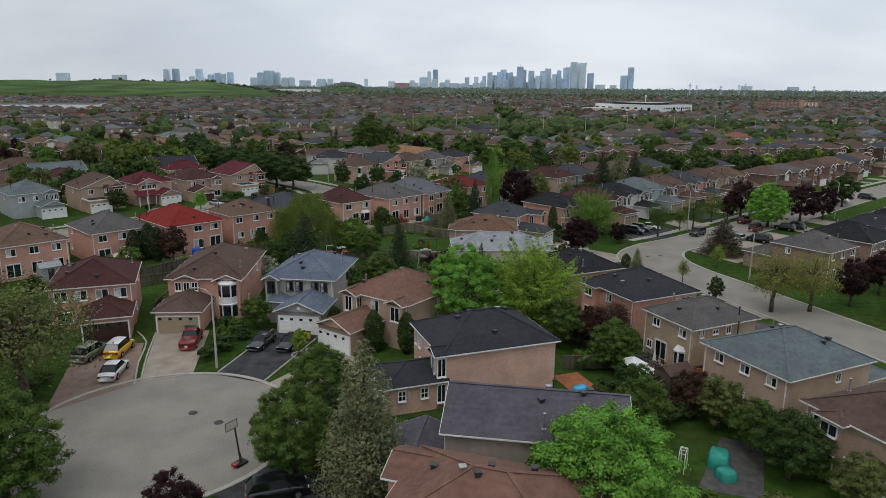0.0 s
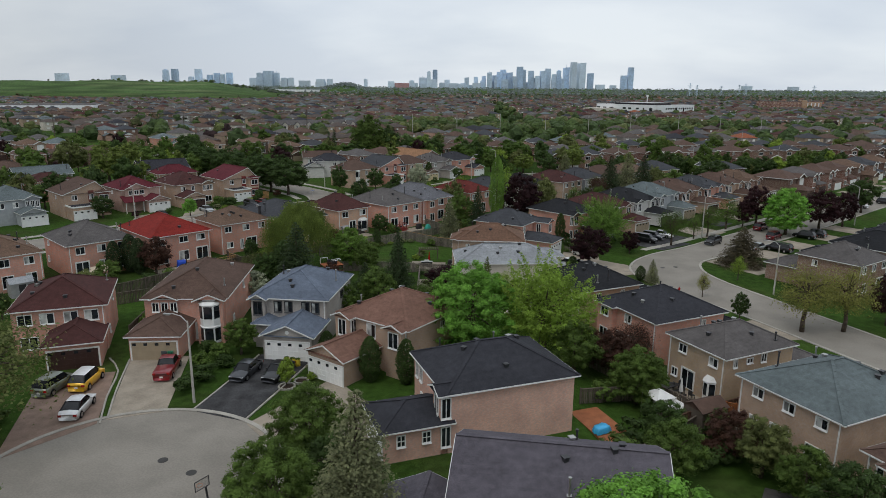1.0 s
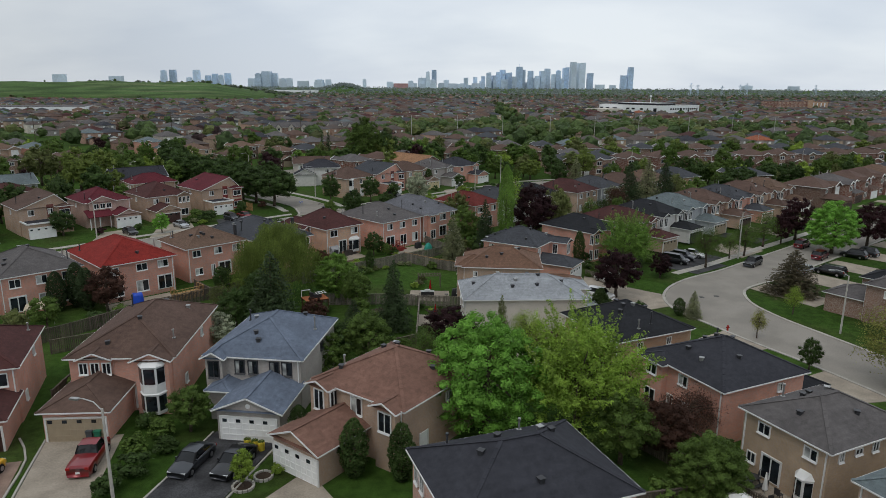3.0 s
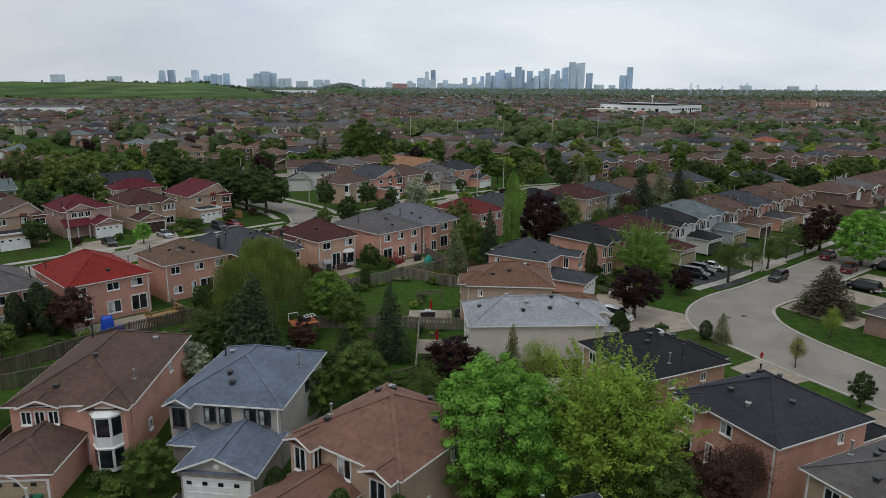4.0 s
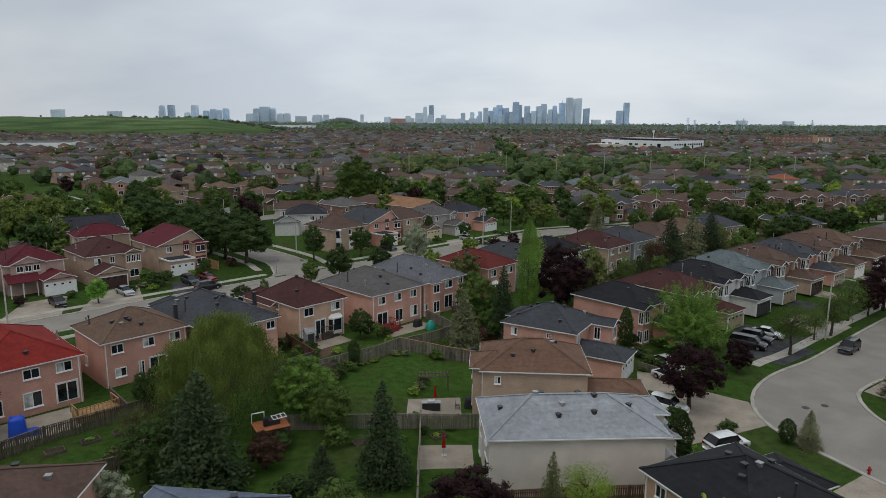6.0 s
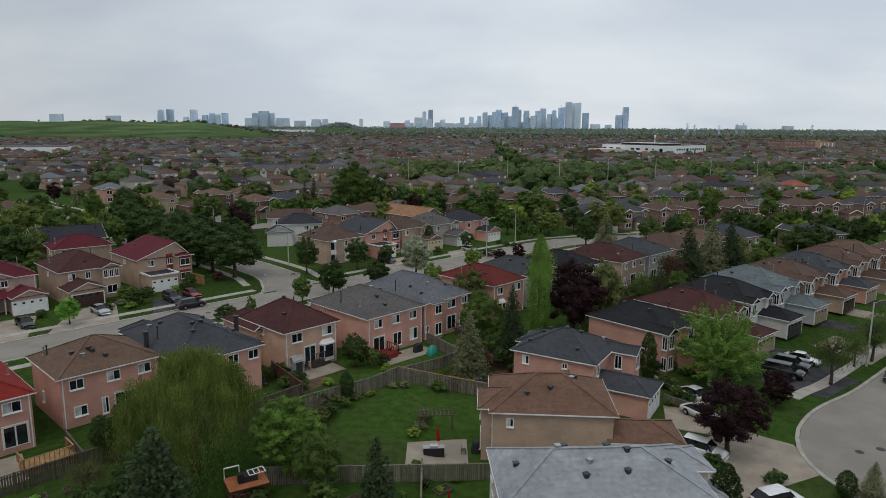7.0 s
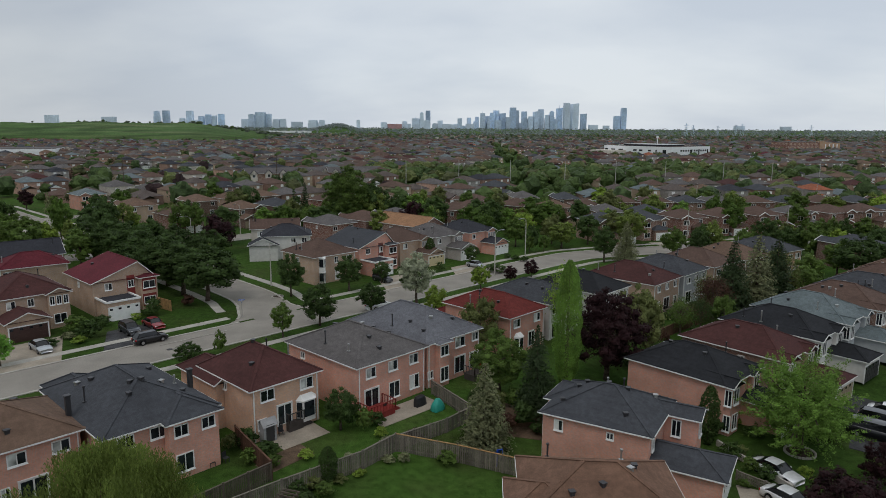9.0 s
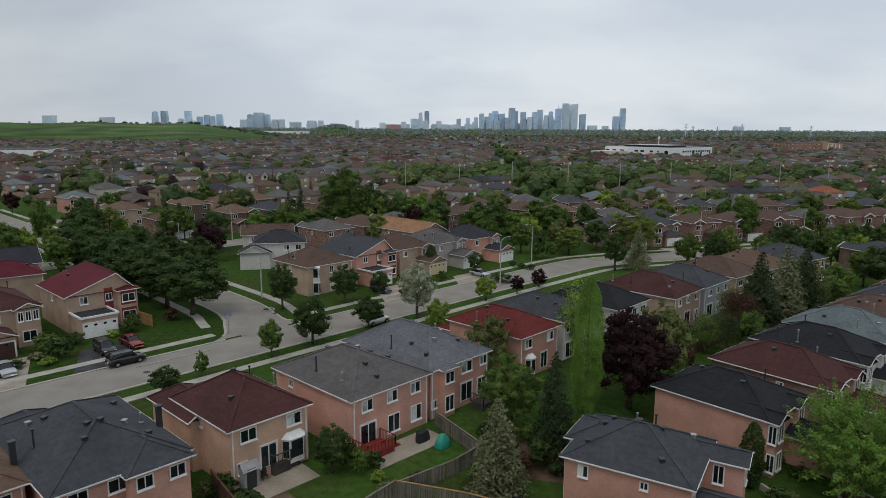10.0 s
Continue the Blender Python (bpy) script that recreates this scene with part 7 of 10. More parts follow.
scatter(9, (288, 310), (-130, 10), ["dark", "green", "willow"], (7, 12), ["broad_far"])

for i in range(8):   # the wooded corner beyond the side street
    x, y = rng_g.uniform(-150, -66), rng_g.uniform(205, 285)
    if y - x > 262 and spot_is_free(x, y, 1.5):
        plant("broad_far", rng_g.choice(["dark", "dark", "green", "olive"]), x, y, rng_g.uniform(7, 12), rng_g.uniform(3.2, 5.2), i)


for k, (tx, ty, th, tr, tc) in enumerate(((52.5, 238.5, 8.0, 3.4, "green"), (58.0, 236.5, 7.0, 3.0, "dark"), (63.5, 243.0, 8.6, 3.6, "willow"), (71.0, 241.0, 7.4, 3.2, "green"), (78.0, 246.5, 9.0, 3.8, "dark"), (86.0, 247.0, 7.6, 3.2, "willow"), (95.0, 252.0, 8.2, 3.4, "green"))):
    if spot_is_free(tx, ty, 0.0):   # trees along the near side of the far street
        plant("broad", tc, tx, ty, th, tr, k)

# shrubs along the garden fences
for bx, by, br, bh, bc in ((-50.4, 187.6, 1.5, 3.0, "dark"), (-52.0, 184.6, 1.2, 1.2, "lime"), (-58.2, 178.2, 2.3, 2.6, "green"), (-55.0, 175.4, 2.0, 2.8, "dark"), (-57.6, 174.8, 1.3, 1.0, "spruce"), (-54.8, 172.6, 1.2, 1.2, "lime"),
                           (-47.0, 193.4, 1.5, 2.0, "rust"), (-33.6, 168.7, 1.0, 3.4, "green"), (12.6, 236.6, 1.2, 1.3, "dark"), (14.4, 235.0, 1.2, 1.3, "dark"), (16.2, 233.4, 1.2, 1.3, "dark"), (19.6, 246.0, 2.4, 7.0, "dark")):
    bush(bx, by, br, bh, bc, "shrub in a front garden with " + {"dark": "dark green", "green": "mid-green", "lime": "yellow-green", "spruce": "grey-green", "rust": "reddish-brown"}[bc] + " leaves")
made = 0
while made < 22:
    x = rng_g.uniform(3, 62)
    y = x + rng_g.choice([rng_g.gauss(141.5, 1.4), rng_g.gauss(147, 3.0), rng_g.gauss(152, 2.0)])
    if spot_is_free(x, y, 0.2):
        bush(x, y, rng_g.uniform(0.7, 1.7), rng_g.uniform(0.9, 2.8), rng_g.choice(["dark", "green", "olive", "dark", "rust"]), "garden shrub in a planted border behind the houses")
        made += 1

for bx, by, br, bh, bc in ((27.2, 145.9, 1.0, 1.3, "lime"), (27.9, 142.9, 1.2, 1.2, "dark"), (29.6, 145.2, 1.0, 1.4, "olive"), (33.0, 142.4, 1.4, 1.4, "dark"), (35.2, 141.4, 1.1, 1.2, "green"), (23.6, 138.4, 1.2, 1.8, "dark"),
                           (24.3, 136.0, 1.1, 1.4, "green"), (25.2, 134.6, 1.2, 1.5, "dark"), (24.0, 143.4, 1.2, 2.0, "dark"), (31.4, 144.0, 0.9, 1.0, "rust"), (26.0, 137.6, 0.8, 0.9, "dark")):
    bush(bx, by, br, bh, bc, "shrub beside a driveway with " + {"dark": "dark green", "green": "mid-green", "lime": "yellow-green", "olive": "olive", "rust": "reddish-brown"}[bc] + " leaves")

for bx, by, br, bh, bc in ((-15.7, 132.6, 1.2, 1.6, "dark"), (-14.6, 133.6, 1.0, 1.3, "olive"), (-13.4, 132.6, 1.1, 1.2, "green"), (-14.4, 130.2, 1.3, 1.7, "dark"), (-15.2, 128.6, 1.4, 2.0, "olive"), (-16.6, 127.2, 1.2, 1.5, "dark"), (-12.6, 134.6, 0.9, 0.9, "olive"),
                           (-8.4, 138.2, 0.8, 0.8, "spruce"), (-7.0, 138.4, 0.8, 0.8, "spruce"), (-10.8, 135.8, 0.7, 0.7, "lime"), (-12.6, 145.4, 1.3, 3.0, "dark"), (-11.4, 144.8, 1.2, 2.6, "green"), (-10.2, 146.0, 1.0, 1.6, "dark"),
                           (-4.8, 127.0, 0.9, 1.0, "spruce"), (-4.4, 128.6, 0.9, 1.3, "olive"), (-19.8, 139.0, 1.3, 1.8, "dark"), (-21.0, 138.2, 1.2, 1.6, "green"), (-22.4, 141.4, 1.2, 2.0, "dark"), (-23.6, 140.6, 1.1, 1.8, "olive"),
                           (1.8, 147.6, 1.3, 1.8, "dark"), (3.4, 145.2, 1.2, 1.6, "rust"), (5.0, 147.0, 1.3, 2.2, "dark"), (2.6, 150.2, 1.4, 2.4, "olive"), (6.4, 143.2, 1.2, 1.4, "dark"), (0.6, 151.6, 1.2, 2.0, "dark"), (4.6, 151.0, 1.4, 2.2, "green"), (8.4, 146.0, 1.2, 1.6, "rust")):
    bush(bx, by, br, bh, bc, "shrub along a garden fence with " + {"dark": "dark green", "green": "mid-green", "lime": "yellow-green", "spruce": "grey-green", "olive": "olive", "rust": "reddish-brown"}[bc] + " leaves")


# ---- the neighbourhood beyond: houses in rows, copied from a few kinds ----
def plain_house(label, wall, roof, garage, x, y, yaw, seed, kind="hip", faces_away=False, flip=False, plan=0):
    """A house seen from afar: fewer windows, plain roof planes."""
    rs = random.Random(seed)
    W, D = rs.uniform(9.4, 10.6), rs.uniform(11, 12.5)
    h = empty("house", pose(x, y, 0, 0, 0, yaw), label, "house", "houses of the estate")
    rect = (-W / 2, W / 2, -D / 2, D / 2)
    block(h, *rect, 5.5, kind, BRICKS[wall], ROOFS[roof], 0.42, fine=False)
    span = lambda a, b: (-b, -a) if flip else (a, b)
    side = -1 if flip else 1
    reach = (4.4, 2.2, 5.4)[plan]
    ga, gb = span(-W / 2, (1.0, 1.6, 0.4)[plan])
    r = garage_wing(h, ga, gb, rect[2] - reach, rect[2] + 1.0, wall, roof, rs, ("gy", "gyh", "gyh")[plan], door_mat=garage, fine=False)
    ba, bb = span((0.8, 1.4, 0.2)[plan], W / 2)
    out = (0.8, 1.6, 0.6)[plan]
    gables = [(ba, bb, rect[2] - out, 5.45, 0.5)]
    block(h, ba, bb, rect[2] - out, rect[2] + 3.5, 5.45, "gy", BRICKS[wall], ROOFS[roof], 0.5, fine=False, names=("bay_wall", "bay_roof", "bay_gutter"))
    b = (ba, bb, rect[2] - out, rect[2] + 3.5)
    if plan == 0:
        gables.append((ga, gb, rect[2] - reach, 2.9, 0.42))
    if plan == 1:   # a second, smaller gable over the garage
        ca, cb = span(-W / 2 + 0.6, -W / 2 + 3.4)
        block(h, ca, cb, rect[2] - 0.5, rect[2] + 3.0, 5.45, "gy", BRICKS[wall], ROOFS[roof], 0.5, fine=False, names=("bay_wall", "bay_roof", "bay_gutter"))
        gables.append((ca, cb, rect[2] - 0.5, 5.45, 0.5))
        far_window(h, (ca, cb, rect[2] - 0.5, rect[2] + 3.0), "f", 0, 4.3, 1.2, 1.3)
    if plan == 2:   # a pale panel round the windows of the bay
        pn = Acc()
        pn.box(0, -0.04, 0, 2.5, 0.08, 4.8)
        part("wall_panel", pn, WHITE, h, m=on_wall(b, "f", 0, 2.9))
    for x0, x1, y0, e, k in gables:
        v = Acc()
        mid, rise = (x0 + x1) / 2, (x1 - x0) / 2 * k
        v.beam((x0, y0 - 0.04, e), (mid, y0 - 0.04, e + rise), 0.1, 0.24)
        v.beam((x1, y0 - 0.04, e), (mid, y0 - 0.04, e + rise), 0.1, 0.24)
        part("bargeboard", v, WHITE, h)
    sides = "br" if faces_away else "fr"
    for rr, s, u, z, w, hh in ((b, "f", 0, 4.3, 2.0, 1.4), (b, "f", 0, 1.5, 2.0, 1.5), (rect, "f", -2.6 * side, 4.4, 1.3, 1.2), (rect, "b", -2.6, 4.4, 1.4, 1.2), (rect, "b", 2.6, 4.4, 1.4, 1.2), (rect, "b", -2.0, 1.5, 1.9, 2.0), (rect, "b", 2.2, 1.6, 1.5, 1.5), (rect, "r", 0, 4.4, 0.8, 0.9)):
        if s in sides and not (plan == 1 and s == "f" and rr is rect):
            far_window(h, rr, s, u, z, w, hh)
    return h


FARWIN = {}


def far_window(h, rect, side, u, z, w, hh):
    """Frame and glass of a window too far off to part."""
    if (w, hh) not in FARWIN:
        a = plate([-w / 2, -w / 2 + 0.12, -0.05, 0.05, w / 2 - 0.12, w / 2], [-hh / 2, -hh / 2 + 0.12, hh / 2 - 0.12, hh / 2], lambda i, j: i in (1, 3) and j == 1, -0.1, 0.06)
        xs = sorted({v[1] for v in a.v})
        for k, f in enumerate(a.f):
            a.m[k] = 1 if all(a.v[i][1] == xs[-1] for i in f) else 0
        FARWIN[w, hh] = a.mesh("window", [WHITE, GLASS])
    part("window", FARWIN[w, hh], [], h, m=on_wall(rect, side, u, z))


STOCK = [
    ("two-storey brown brick house with a brown shingle roof", "umber", "brown", BROWNDOOR), ("two-storey red-brown brick house with a brown roof", "redbrick", "brown", BROWNDOOR),
    ("two-storey tan brick house with a taupe roof", "tan", "taupe", BROWNDOOR), ("two-storey brown brick house with a dark grey roof", "umber", "darkgrey", BROWNDOOR),
    ("two-storey red-brown brick house with a grey roof", "redbrick", "grey", BROWNDOOR), ("two-storey brown brick house with a taupe roof", "umber", "taupe", TANDOOR),
    ("two-storey pink brick house with a green-grey roof", "pink", "greengrey", TANDOOR), ("two-storey brown brick house with a slate-grey roof", "brown", "darkgrey", WHITEDOOR), ("two-storey tan brick house with a mid grey roof", "tan", "grey", TANDOOR),
    ("two-storey mid-brown brick house with a brown roof", "brown", "brown", TANDOOR), ("two-storey red-brown brick house with a dark brown roof", "redbrick", "brown", WHITEDOOR),
]
MADE = {}
rng_h = random.Random(11)
TAKEN = []
for o in [o for o in scene.objects if o.type == "EMPTY" and o.get("category") in ("house", "tree")]:
    TAKEN.append((o.matrix_basis.translation.x, o.matrix_basis.translation.y, 6.4 if o["category"] == "house" else 2.0))


def put_house(x, y, yaw):
    i = rng_h.randrange(len(STOCK))
    if x > 30 and STOCK[i][1] in ("tan", "pink"):   # dark brick prevails in the east
        i = (1, 4, 10)[i % 3]
    m = laid_pose(pose(x, y, 0, 0, 0, yaw))
    away = 90 < yaw < 270
    key = (i, away, 0 if away else rng_h.randrange(4))
    if key not in MADE:
        lab, wall, roof, gd = STOCK[i]
        MADE[key] = plain_house(lab, wall, roof, gd, x, y, yaw, 300 + i, faces_away=away, flip=key[2] in (1, 3), plan=(0, 1, 2, 0)[key[2]])
    else:
        copy_thing(MADE[key], m)
    TAKEN.append((x, y, 5.6))
    if y < 292:
        drive = [pose(x, y, 0, 0, 0, yaw) @ Vector((u, v, 0)) for u, v in ((-4.6, -14.5), (-0.2, -14.5), (-0.2, -9.6), (-4.6, -9.6))]
        slab("driveway", [(q.x, q.y) for q in drive], PALEDRIVE, "pale driveway before a house of the estate", "driveway", 0.03)


def is_free(x, y, r):
    return all((x - a) ** 2 + (y - b) ** 2 > (r + c) ** 2 for a, b, c in TAKEN)


ROOT = math.sqrt(0.5)


def diagonal_region(x, y):
    return x < 34 + (y - 250) * 0.06


def in_view(x, y, slack=1.0):
    return y > 60 and -(0.72 * (y - 40) + 30) * slack < x < (0.72 * (y - 40) + 30) * slack


def near_side_street(x, y):
    return abs(x + y - 162) < 21 and x < -30


def row_places(y_max):
    """Where the rows of the estate stand: x, y and the way they face."""
    out = []
    k = 0
    while True:
        done = True
        for c, yaw, mid in ((301 - 9 + 107 * k, 226, 0), (350 + 9 + 107 * k, 46, 0)):
            s = -1200.0
            while s < 2400:
                s += 15.6 + 1.2 * math.sin(s * 0.7)
                x, y = (s - c) / 2, (s + c) / 2
                if y > y_max or y < 120 or not diagonal_region(x + 12, y) or not in_view(x, y) or near_side_street(x, y):
                    continue
                if (s // 160) % 2 == 0 and (s % 160) < 26:
                    continue
                out.append((x, y, yaw))
                done = False
        for yy, yaw in ((284 + 75 * k, 4), (312 + 75 * k, 184)):
            x = -300.0
            while x < 1500:
                x += 11.6 + 0.8 * math.sin(x)
                y = yy + x * 0.06
                if y > y_max or diagonal_region(x - 16, y) or not in_view(x, y):
                    continue
                if x % 170 < 18:
                    continue
                out.append((x, y, yaw))
                done = False
        k += 1
        if 200 + 50 * k > y_max * 1.6:
            break
    return out


NEAR_LIMIT = 335
PARK = lambda x, y: -30 < x < 330 and 430 < y - 0.1 * x < 560
PLACES = row_places(1500)
# the row across the bend of the far street
for i in range(13):
    gx = 45.5 + 12.6 * i
    gy = 256.6 + 0.37 * (gx - 45.5) - 0.0008 * (gx - 45.5) ** 2
    yaw = math.degrees(math.atan(0.37 - 0.0016 * (gx - 45.5)))
    put_house(gx - 10.4 * math.sin(radians(yaw)), gy + 10.4 * math.cos(radians(yaw)), yaw)
for x, y, yaw in ((9.0, 318.0, 226), (22.5, 303.5, 46), (34.0, 299.0, 20), (45.5, 304.5, 4), (28.0, 330.0, 184), (43.0, 327.0, 184), (72.4, 316.4, 184), (48.6, 288.6, 184)):
    if is_free(x, y, 4.6):
        put_house(x, y, yaw)
for x, y, yaw in PLACES:
    if y <= NEAR_LIMIT and is_free(x, y, 5.4):
        put_house(x + rng_h.uniform(-0.6, 0.6), y + rng_h.uniform(-0.8, 0.8), yaw + rng_h.uniform(-2, 2))
# the left end of the row across the straight street, and the rows before it
for i in range(4):
    put_house(-118 - 8.2 * i, 131 - 8.0 * i, 46)
    put_house(-84 - 8.2 * i, 98 - 8.2 * i, 226)
for i in range(7):
    x, y = 97 + 9.4 * i, 204.6 + 8.0 * i
    if is_free(x, y, 5.0):
        put_house(x, y, 40)
for i in range(6):
    x, y = 108 + 8.6 * i, 150 + 7.3 * i
    if is_free(x, y, 5.5):
        put_house(x, y, 222)
for i in range(5):
    x, y = 90 + 10.5 * i, 228 + 3.6 * i
    if is_free(x, y, 5.5):
        put_house(x, y, 200)

for i in range(30):   # tall garden trees behind the row along the bending street
    x = 62 + 5.4 * i + rng_h.uniform(-2, 2)
    y = 0.86 * x + 144.5 + rng_h.uniform(-1, 6)
    if is_free(x, y, 1.6) and rng_h.random() < 0.75:
        r = rng_h.uniform(2.4, 4.6)
        plant("broad", rng_h.choice(["dark", "green", "dark", "olive", "green"]), x, y, r * rng_h.uniform(1.9, 2.4), r, i)
        TAKEN.append((x, y, 2.4))

# streets that serve those rows
for k in range(2):
    c = 325 + 107 * k
    street([Vector(((s - c) / 2, (s + c) / 2, 0)) for s in range(-60, 420, 12) if diagonal_region((s - c) / 2 + 14, (s + c) / 2)], 4.0, "grey asphalt street between rows of houses", walk_sides=(), z=0.012 - 0.004 * k)
street([Vector((x, 335 + x * 0.06, 0)) for x in range(48, 330, 12)], 4.0, "grey asphalt street between rows of houses", walk_sides=())

# trees between the rows, up to where they blur together
FAR_COLOURS = ["green", "green", "dark", "dark", "green", "olive", "olive", "purple", "willow", "cedar", "cedar", "lime"]
rng_t = random.Random(23)
count = 0
while count < 120:
    y = 150 + 185 * rng_t.random() ** 0.8
    x = rng_t.uniform(-0.74, 0.74) * (y - 20)
    if not in_view(x, y):
        continue
    if -40 < x < 95 and y < 250 + max(0, x) * 0.1:
        continue
    d = abs(y - x - 212) * ROOT if x < 30 else abs(y - 241 - 0.37 * (x - 30))
    if d < 6 or near_side_street(x, y) and abs(x + y - 162) < 9 or not is_free(x, y, 0.6 if y > 220 else 1.5):
        continue
    if abs(y - 154 - (x - 67) * 0.84) < 9 and x > 40:
        continue
    if x < -30 and y - x < 264 or x > 35 and y < 246 + 0.37 * (x - 30):
        continue
    colour = rng_t.choice(FAR_COLOURS)
    h = rng_t.uniform(5, 11) * (1.15 if PARK(x, y) else 1.0)
    if rng_t.random() < 0.1:
        plant("conifer_far", rng_t.choice(["fir", "spruce"]), x, y, h * 1.25, h * 0.3, count)
    else:
        plant("broad_far", colour, x, y, h, h * rng_t.uniform(0.36, 0.52), count)
    TAKEN.append((x, y, 1.5))
    count += 1
for i in range(150):   # round crowns between the rows beyond the bend
    x, y = rng_t.uniform(-60, 240), rng_t.uniform(268, 336)
    if in_view(x, y) and y > 262 + 0.3 * max(0, x - 40) and is_free(x, y, 1.2):
        r = rng_t.uniform(2.4, 5.6)
        plant("broad_far", rng_t.choice(["green", "green", "dark", "willow", "poplar", "cedar", "willow"]), x, y, r * rng_t.uniform(1.5, 2.0), r, i)
        TAKEN.append((x, y, 2.0))
for colour, parts in JOINED.items():
    tagged(part("garden_trees", quads_mesh("garden_trees", np.concatenate(parts), LEAVES[colour]), []), f"{colour} crowns of garden trees among the further houses", "trees", kind="stuff")
tagged(part("tree_trunks", JOINED_TRUNKS, BARK), "brown trunks of the trees among the further houses", "trees", kind="stuff")
plant("broad_near", "green", -31.4, 284.0, 19.0, 7.8, label="very tall dense mid-green tree")
plant("broad", "dark", -24.0, 288.0, 15.0, 6.0)
plant("broad", "olive", 44.0, 262.0, 9.0, 5.0)


# ---- far houses and woods, too many to count ----
def far_mesh(quads):
    return np.array(quads, dtype=float).reshape(-1, 3)


def turned(P, yaw, x, y):
    c, s = math.cos(radians(yaw)), math.sin(radians(yaw))
    return [(x + a * c - b * s, y + a * s + b * c, z) for a, b, z in P]


def far_houses():
    rs = random.Random(31)
    walls, roofs, panes = {}, {}, []
    spots = [p for p in PLACES if p[1] > NEAR_LIMIT and rs.random() < 0.93]
    while len(spots) < 5200:
        y = 1400 + 2000 * rs.random() ** 1.3
        x = rs.uniform(-0.74, 0.74) * y
        spots.append((x, y, rs.choice([46, 226, 4, 184])))
    for x, y, yaw in spots:
        z = ground_height(x, y)
        if z > 1.5 or (PARK(x, y) and rs.random() < 0.85) or math.hypot(x - 244, y - 850) < 78:
            continue
        W, D, e = rs.uniform(9, 11), rs.uniform(11, 14), rs.choice([5.2, 5.5, 5.6, 3.4])
        wk = rs.choice(["brown", "brown", "pink", "tan", "grey", "stucco"])
        rk = rs.choice(["brown", "brown", "taupe", "ash", "darkgrey", "grey", "maroon", "ash", "charcoal", "ash", "greengrey", "grey"] if rs.random() < 0.992 else ["orange", "winered"])
        a, b = W / 2, D / 2
        w = walls.setdefault(wk, [])
        ia, ib = a - 0.35, b - 0.35
        for p, q in (((-ia, -ib), (ia, -ib)), ((ia, -ib), (ia, ib)), ((ia, ib), (-ia, ib)), ((-ia, ib), (-ia, -ib))):
            w += turned([(p[0], p[1], 0), (q[0], q[1], 0), (q[0], q[1], e), (p[0], p[1], e)], yaw, x, y)
        r = roofs.setdefault(rk, [])
        h = e + 0.44 * a
        P, Q = (0, -b + a, h), (0, b - a, h)
        A, B, C, E = (-a, -b, e), (a, -b, e), (a, b, e), (-a, b, e)
        for f in ([A, B, P, P], [B, C, Q, P], [C, E, Q, Q], [E, A, P, Q]):
            r += turned(f, yaw, x, y)
        if rs.random() < 0.6:   # a lower wing with a gable
            gy = -b - 4
            w += turned([(-ia, gy, 0), (0.4, gy, 0), (0.4, gy, 2.8), (-ia, gy, 2.8)], yaw, x, y)
            w += turned([(0.4, gy, 0), (0.4, -b, 0), (0.4, -b, 2.8), (0.4, gy, 2.8)], yaw, x, y)
            mx = (-ia + 0.4) / 2
            if rs.random() < 0.55:
                panes += turned([(mx - 2.2, gy - 0.05, 0), (mx + 2.2, gy - 0.05, 0), (mx + 2.2, gy - 0.05, 2.2), (mx - 2.2, gy - 0.05, 2.2)], yaw, x, y)
            if rs.random() < 0.4:
                panes += turned([(-ia, gy - 0.05, 2.8), (0.4, gy - 0.05, 2.8), (mx, gy - 0.05, 4.0), (mx, gy - 0.05, 4.0)], yaw, x, y)
            r += turned([(0.8, gy - 0.3, 2.8), (0.8, -b + 1, 2.8), (mx, -b + 1, 4.1), (mx, gy - 0.3, 4.1)], yaw, x, y)
            r += turned([(mx, gy - 0.3, 4.1), (mx, -b + 1, 4.1), (-a, -b + 1, 2.8), (-a, gy - 0.3, 2.8)], yaw, x, y)
        if y < 1300:
            for s in (-1, 1):
                for u in (-2.6, 2.4):
                    for zc in (1.5, 4.3):
                        if zc < e - 0.6:
                            yy = s * (ib + 0.04)
                            panes += turned([(u - 0.7, yy, zc - 0.6), (u + 0.7, yy, zc - 0.6), (u + 0.7, yy, zc + 0.6), (u - 0.7, yy, zc + 0.6)][::-s], yaw, x, y)
    for k, q in walls.items():
        tagged(part("distant_house_walls", quads_mesh("distant_house_walls", far_mesh(q), FARWALLS[k]), []), f"rows of distant {k} house walls across the plain", "houses", kind="stuff")
    for k, q in roofs.items():
        tagged(part("distant_house_roofs", quads_mesh("distant_house_roofs", far_mesh(q), ROOFS[k]), []), f"rows of distant {k} house roofs across the plain", "houses", kind="stuff")
    tagged(part("distant_house_windows", quads_mesh("distant_house_windows", far_mesh(panes), WHITE), []), "pale window frames of distant houses", "windows", kind="stuff")


FARWALLS = {k: plain("far_wall_" + k, c, 0.9, var=0.2, scale=0.08, fine=1.2, bump=0) for k, c in {"brown": (0.25, 0.16, 0.125), "pink": (0.4, 0.26, 0.2), "tan": (0.38, 0.29, 0.21), "grey": (0.3, 0.28, 0.26), "stucco": (0.5, 0.46, 0.4)}.items()}
far_houses()


